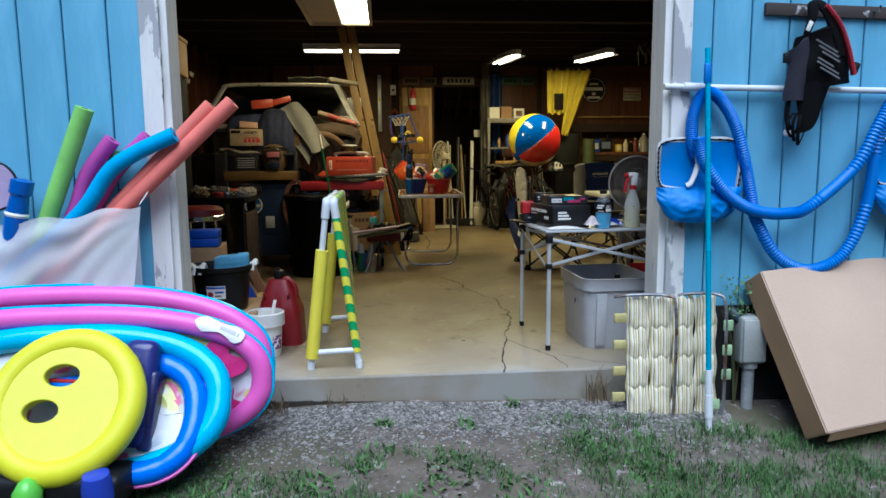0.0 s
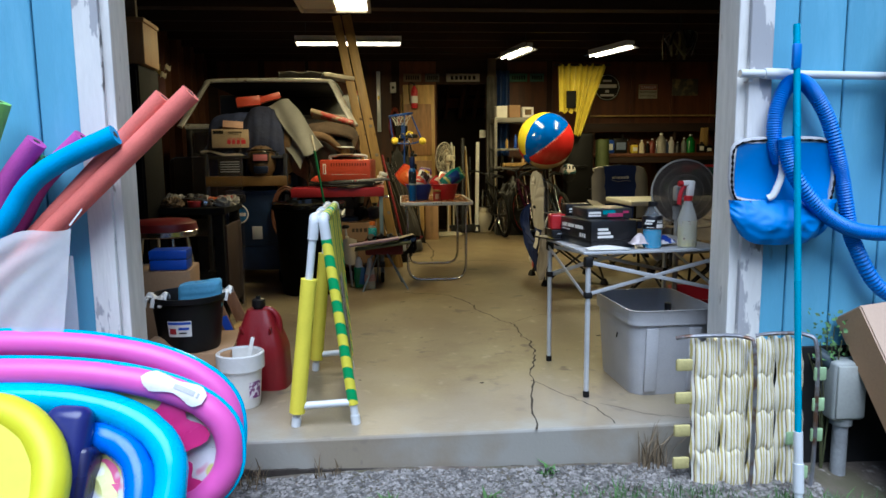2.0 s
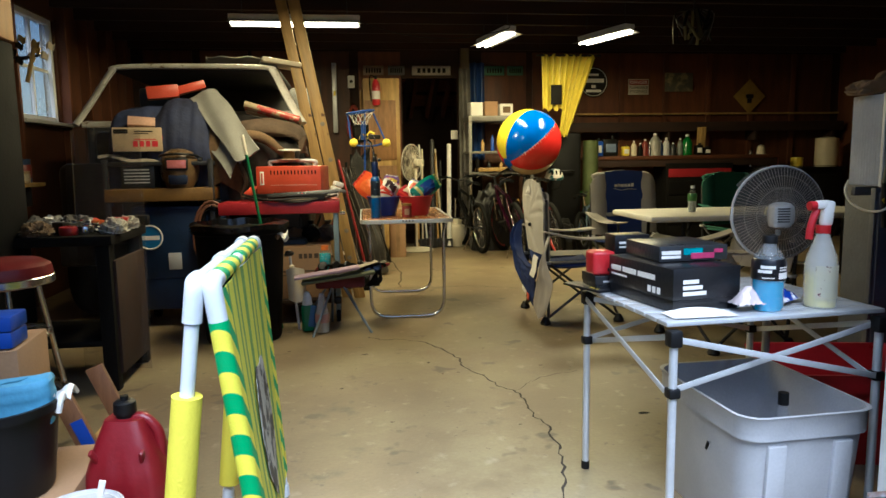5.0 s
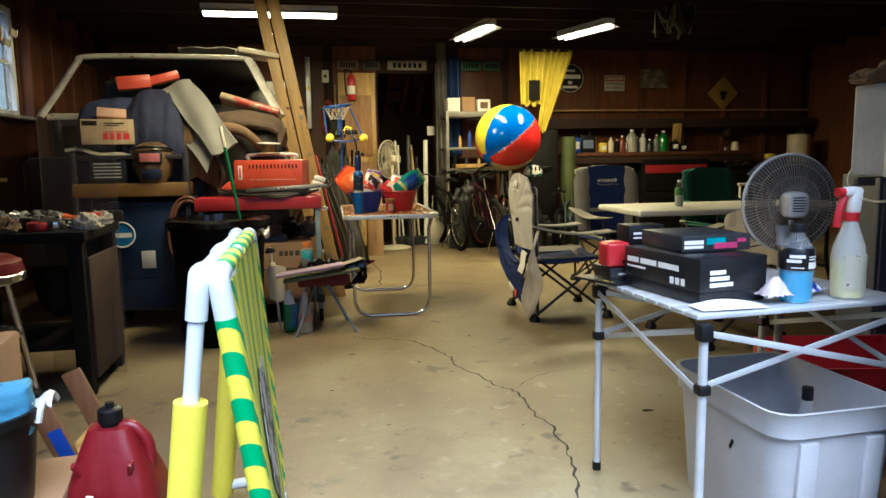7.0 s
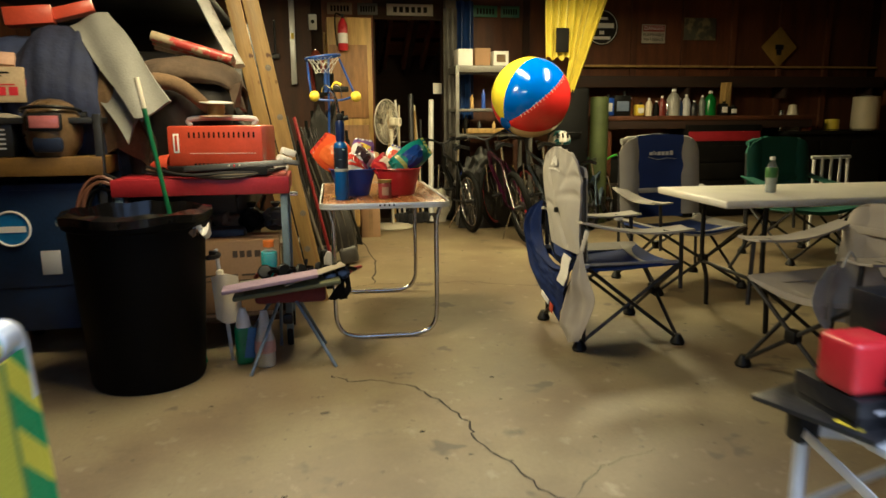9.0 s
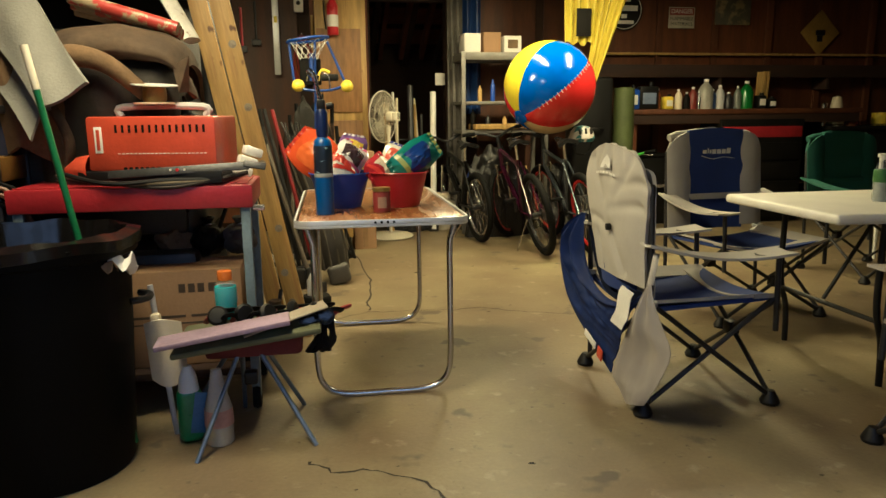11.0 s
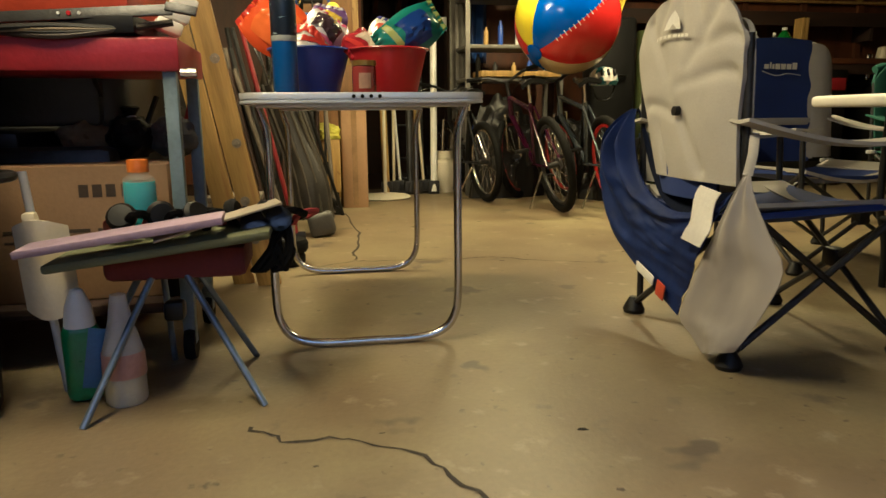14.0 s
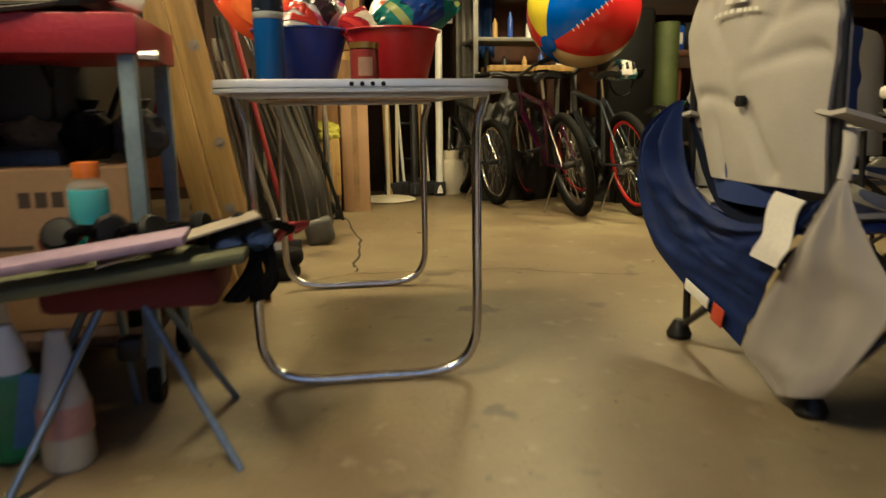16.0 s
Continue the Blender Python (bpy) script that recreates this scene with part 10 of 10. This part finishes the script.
for s in (-1, 1):
    part("foot", rod((-0.02, 0, 0.95), (0.25 * s, 0.1 * s, 0.0), 0.012, 8), M_BLACK, o)
for k, (x, y, w, hh, c) in enumerate(((0.17, 9.68, 0.36, 1.22, (0.020, 0.018, 0.016)), (0.06, 9.92, 0.30, 0.90, (0.04, 0.028, 0.016)))):
    mound("gear_bag", "slumped dark gear bag behind the toy hoop", "bag", (x, y, 0.0), (w, 0.30, hh), mat("dark_gear", c, 0.75, var=0.3, bump=0.3, fine=18), 9 + k, 30 * k, 0.02, 0.14)
for k in range(10):
    x = -0.06 + 0.055 * k
    q = thing("sports_stick", "dark sports stick standing among the gear", "stick", (x, 9.50 + 0.05 * (k % 3), 0), 0, "sports sticks")
    part("shaft", rod((0, 0, 0.02), (0.05 * math.sin(k * 1.9), 0.16, 0.95 + 0.09 * (k % 4)), 0.010 + 0.004 * (k % 2), 8), (M_BLACK, M_GREYWOOD, M_DARKMETAL, M_RAFT)[k % 4], q)
    part("blade", bx((0.02, 0, 0.035), (0.07, 0.022, 0.06), 0.008), (M_DARK, M_BLACK)[k % 2], q)
    part("grip", rod((0.044 * math.sin(k * 1.9), 0.14, 0.84 + 0.08 * (k % 4)), (0.051 * math.sin(k * 1.9), 0.163, 0.97 + 0.09 * (k % 4)), 0.0155, 8), (M_RUBBER, M_DARK, M_RED if k == 5 else M_RUBBER)[k % 3], q)
pedestal_fan((0.88, 10.48, 0), 52, 0.235, 1.13, M_IVORY, M_IVORY, "cream pedestal fan turned half aside", film=False)
o = thing("tall_box", "tall narrow cardboard box standing on the floor", "box", (0.605, 9.98, 0), 3, "cardboard boxes")
part("carton", bx((0, 0, 0.42), (0.19, 0.19, 0.84), 0.004), M_CARD, o)
part("tape", bx((0, -0.096, 0.42), (0.04, 0.002, 0.80)), mat("kraft_tape", (0.36, 0.22, 0.10), 0.4), o)
o = thing("hand_truck", "black steel hand truck with rubber wheels standing in the doorway", "hand truck", (1.16, 10.92, 0))
for q in (-1, 1):
    part("wheel", lathe([(0.03, -0.04), (0.11, -0.045), (0.125, 0), (0.11, 0.045), (0.03, 0.04)], 22, pose(0.20 * q, 0, 0.125, 0, 90, 0)), M_RUBBER, o)
    part("upright", rod((0.13 * q, 0, 0.10), (0.13 * q, 0.08, 1.15), 0.014, 8), M_DARKMETAL, o)
for z in (0.3, 0.6, 0.9):
    part("cross_bar", rod((-0.13, 0.01 + 0.07 * z, z), (0.13, 0.01 + 0.07 * z, z), 0.011, 8), M_DARKMETAL, o)
part("toe_plate", bx((0, -0.10, 0.02), (0.34, 0.2, 0.012), 0.003), M_DARKMETAL, o)
part("axle", rod((-0.2, 0, 0.125), (0.2, 0, 0.125), 0.012, 8), M_DARKMETAL, o)
o = thing("paper_tags", "pale card tag on the doorway's post", "card", (1.50, 11.02, 1.50))
part("card", bx((0, 0.04, 0), (0.10, 0.006, 0.12), 0.001), M_PAPER, o)
for k in range(7):
    x, y = 0.93 + 0.07 * k, 10.78 + 0.05 * (k % 3)
    q = thing("long_handled_tool", "long handled yard tool leaning by the doorway", "yard tool", (x, y, 0), 0, "yard tools")
    part("handle", rod((0, -0.1, 0.02), (0.06 * math.sin(k * 2.3), 0.18, 1.25 + 0.06 * (k % 4)), 0.013 if k % 3 else 0.03, 10), (M_PLANK, M_CREAM, M_WHITE, M_DARKMETAL)[k % 4], q)
    part("head", bx((0, -0.1, 0.06), (0.10, 0.03, 0.12), 0.01), M_DARKMETAL, q)
o = thing("propane_tank", "white propane tank standing in the doorway", "gas tank", (1.48, 10.85, 0))
part("tank", lathe([(0, 0.0), (0.10, 0.0), (0.10, 0.03), (0.13, 0.08), (0.14, 0.18), (0.12, 0.27), (0.05, 0.31), (0, 0.315)], 24), M_IVORY, o)
part("collar", lathe([(0.07, 0.30), (0.075, 0.30), (0.075, 0.37), (0.07, 0.37)], 20), M_IVORY, o)
part("valve", rod((0, 0, 0.31), (0, 0, 0.36), 0.015, 8), mat("brass_valve", (0.5, 0.32, 0.1), 0.35, 0.8), o)
o = thing("golf_bag", "ribbed dark golf bag with a grey base leaning by the planks", "golf bag", (0.30, 8.70, 0), 0)
M_GOLF = mat("dark_ribbed_vinyl", (0.035, 0.030, 0.026), 0.5, var=0.3, bump=0.1)
axis = curve([(0.0, 0.0, 0.10), (-0.03, 0.04, 0.32), (-0.11, 0.08, 0.58), (-0.20, 0.12, 0.86)], 6)
part("bag", sweep(axis, [0.095 + 0.012 * math.sin(k * 0.35) for k in range(len(axis))], 18), M_GOLF, o)
for k in range(9):
    a = math.tau * (0.45 + 0.09 * k)
    part("rib", sweep([p + Vector((0.100 * math.cos(a), 0.100 * math.sin(a), 0)) for p in axis], 0.009, 6), mat("olive_rib", (0.075, 0.062, 0.045), 0.55), o)
part("base", bx((0.03, -0.03, 0.075), (0.15, 0.16, 0.14), 0.03, (0, -12, 0), seg=3), mat("grey_base_plastic", (0.085, 0.08, 0.075), 0.5), o, "grey plastic base")
part("wheel", lathe([(0, -0.016), (0.035, -0.018), (0.042, 0), (0.035, 0.018), (0, 0.016)], 18, pose(0.09, 0.10, 0.17, 0, 90, 30)), M_RUBBER, o)
for k in range(5):
    part("club", rod((-0.20 + 0.03 * math.cos(k), 0.12 + 0.03 * math.sin(k), 0.84), (-0.26 + 0.06 * math.cos(k * 1.4), 0.16 + 0.05 * math.sin(k), 1.10), 0.007, 6), M_STEEL, o)
o = thing("edger", "red shafted edging tool leaning by the golf bag", "yard tool", (0.19, 8.42, 0))
part("shaft", rod((0.0, 0.0, 0.06), (-0.25, 0.22, 1.18), 0.013, 10), mat("dull_red_paint", (0.26, 0.012, 0.012), 0.4), o)
part("blade", bx((0.0, 0, 0.035), (0.10, 0.02, 0.07), 0.008), M_DARKMETAL, o)
o = thing("step_block", "small plywood step stool with worn top", "step stool", (-0.07, 8.02, 0))
part("tread", bx((0, 0, 0.31), (0.24, 0.24, 0.026), 0.004), M_GREYWOOD, o)
for q in (-0.09, 0.09):
    part("side", bx((q, 0, 0.15), (0.022, 0.20, 0.30), 0.003), M_GREYWOOD, o)
o = thing("wooden_crate", "brown plywood crate on casters by the tall box", "crate", (0.375, 9.86, 0))
part("crate_box", bx((0, 0, 0.33), (0.24, 0.30, 0.38), 0.006), M_PLANK, o)
part("slot", bx((0.02, -0.152, 0.34), (0.05, 0.004, 0.05)), M_DARK, o, "dark slot cut in the front")
for x in (-0.09, 0.09):
    for y in (-0.11, 0.11):
        part("caster", lathe([(0, -0.015), (0.05, -0.015), (0.055, 0), (0.05, 0.015), (0, 0.015)], 14, pose(x, y, 0.055, 0, 90, 0)), M_RUBBER, o)
        part("caster_fork", bx((x, y, 0.115), (0.03, 0.03, 0.06), 0.004), M_DARKMETAL, o)
mound("safety_vest", "crumpled yellow-green safety vest on the crate", "vest", (0.36, 9.84, 0.522), (0.27, 0.26, 0.11), mat("hi_vis_yellow", (0.50, 0.46, 0.03), 0.7, var=0.2, bump=0.3, fine=25), 3.3, 15, 0.02, 0.13)
o = thing("foot_block", "stack of small dark rubber wheels on the floor", "wheels", (0.155, 7.88, 0))
for k in range(2):
    part("wheel", lathe([(0.03, 0), (0.075, 0), (0.085, 0.015), (0.085, 0.045), (0.075, 0.06), (0.03, 0.06)], 22, pose(0.015 * k, 0, 0.062 * k)), M_RUBBER, o)
part("bottle", lathe([(0, 0.125), (0.035, 0.125), (0.035, 0.21), (0.015, 0.25), (0, 0.255)], 14), M_GREYP, o)
for k in range(7):
    q = thing("leaning_tool", "long tool leaning behind the planks", "yard tool", (-0.06 + 0.030 * k, 8.55 + 0.07 * (k % 3), 0), 0, "leaning tools")
    part("handle", rod((0.03, 0, 0.02), (-0.12 - 0.02 * k, 0.25, 0.95 + 0.12 * (k % 3)), 0.014, 8), (M_DARKMETAL, M_GREYWOOD, M_BLACK, M_RAFT, M_DARKMETAL)[k % 5], q)
    part("head", bx((0.03, 0, 0.07), (0.09, 0.05, 0.14), 0.015), M_DARKMETAL, q)
o = thing("hanging_bundle", "bundle of dark netting and straps hung from a joist", "net", (3.16, 7.65, 2.25))
rnd = random.Random(31)
for k in range(26):
    a = rnd.uniform(0, math.tau)
    part("strip", sweep(curve([(0.05 * math.cos(a), 0.05 * math.sin(a), 0.22), (0.18 * math.cos(a), 0.12 * math.sin(a), rnd.uniform(0.08, 0.2)), (0.30 * math.cos(a) * rnd.random(), 0.2 * math.sin(a), rnd.uniform(-0.08, 0.05))], 4), 0.014, 6, flat=0.3), (M_DARK, M_RUBBER, mat("olive_net", (0.10, 0.09, 0.04), 0.8), M_DARKMETAL)[k % 4], o)
part("hanger", rod((0, 0, 0.2), (0, 0, 0.60), 0.008, 6), M_DARKMETAL, o)
o = thing("white_chair", "small white plastic chair with slotted back", "chair", (4.65, 8.35, 0))
for s in (-1, 1):
    part("leg", rod((0.18 * s, -0.18, 0.0), (0.17 * s, -0.16, 0.42), 0.014, 8), M_WHITE, o)
    part("back_post", rod((0.18 * s, 0.18, 0.0), (0.17 * s, 0.22, 0.80), 0.014, 8), M_WHITE, o)
part("seat", bx((0, 0, 0.42), (0.40, 0.40, 0.025), 0.01), M_WHITE, o)
part("top_rail", bx((0, 0.22, 0.80), (0.40, 0.025, 0.03), 0.008), M_WHITE, o)
for k in (-1, 0, 1):
    part("back_slat", bx((0.09 * k, 0.21, 0.62), (0.025, 0.012, 0.36), 0.004), M_WHITE, o)
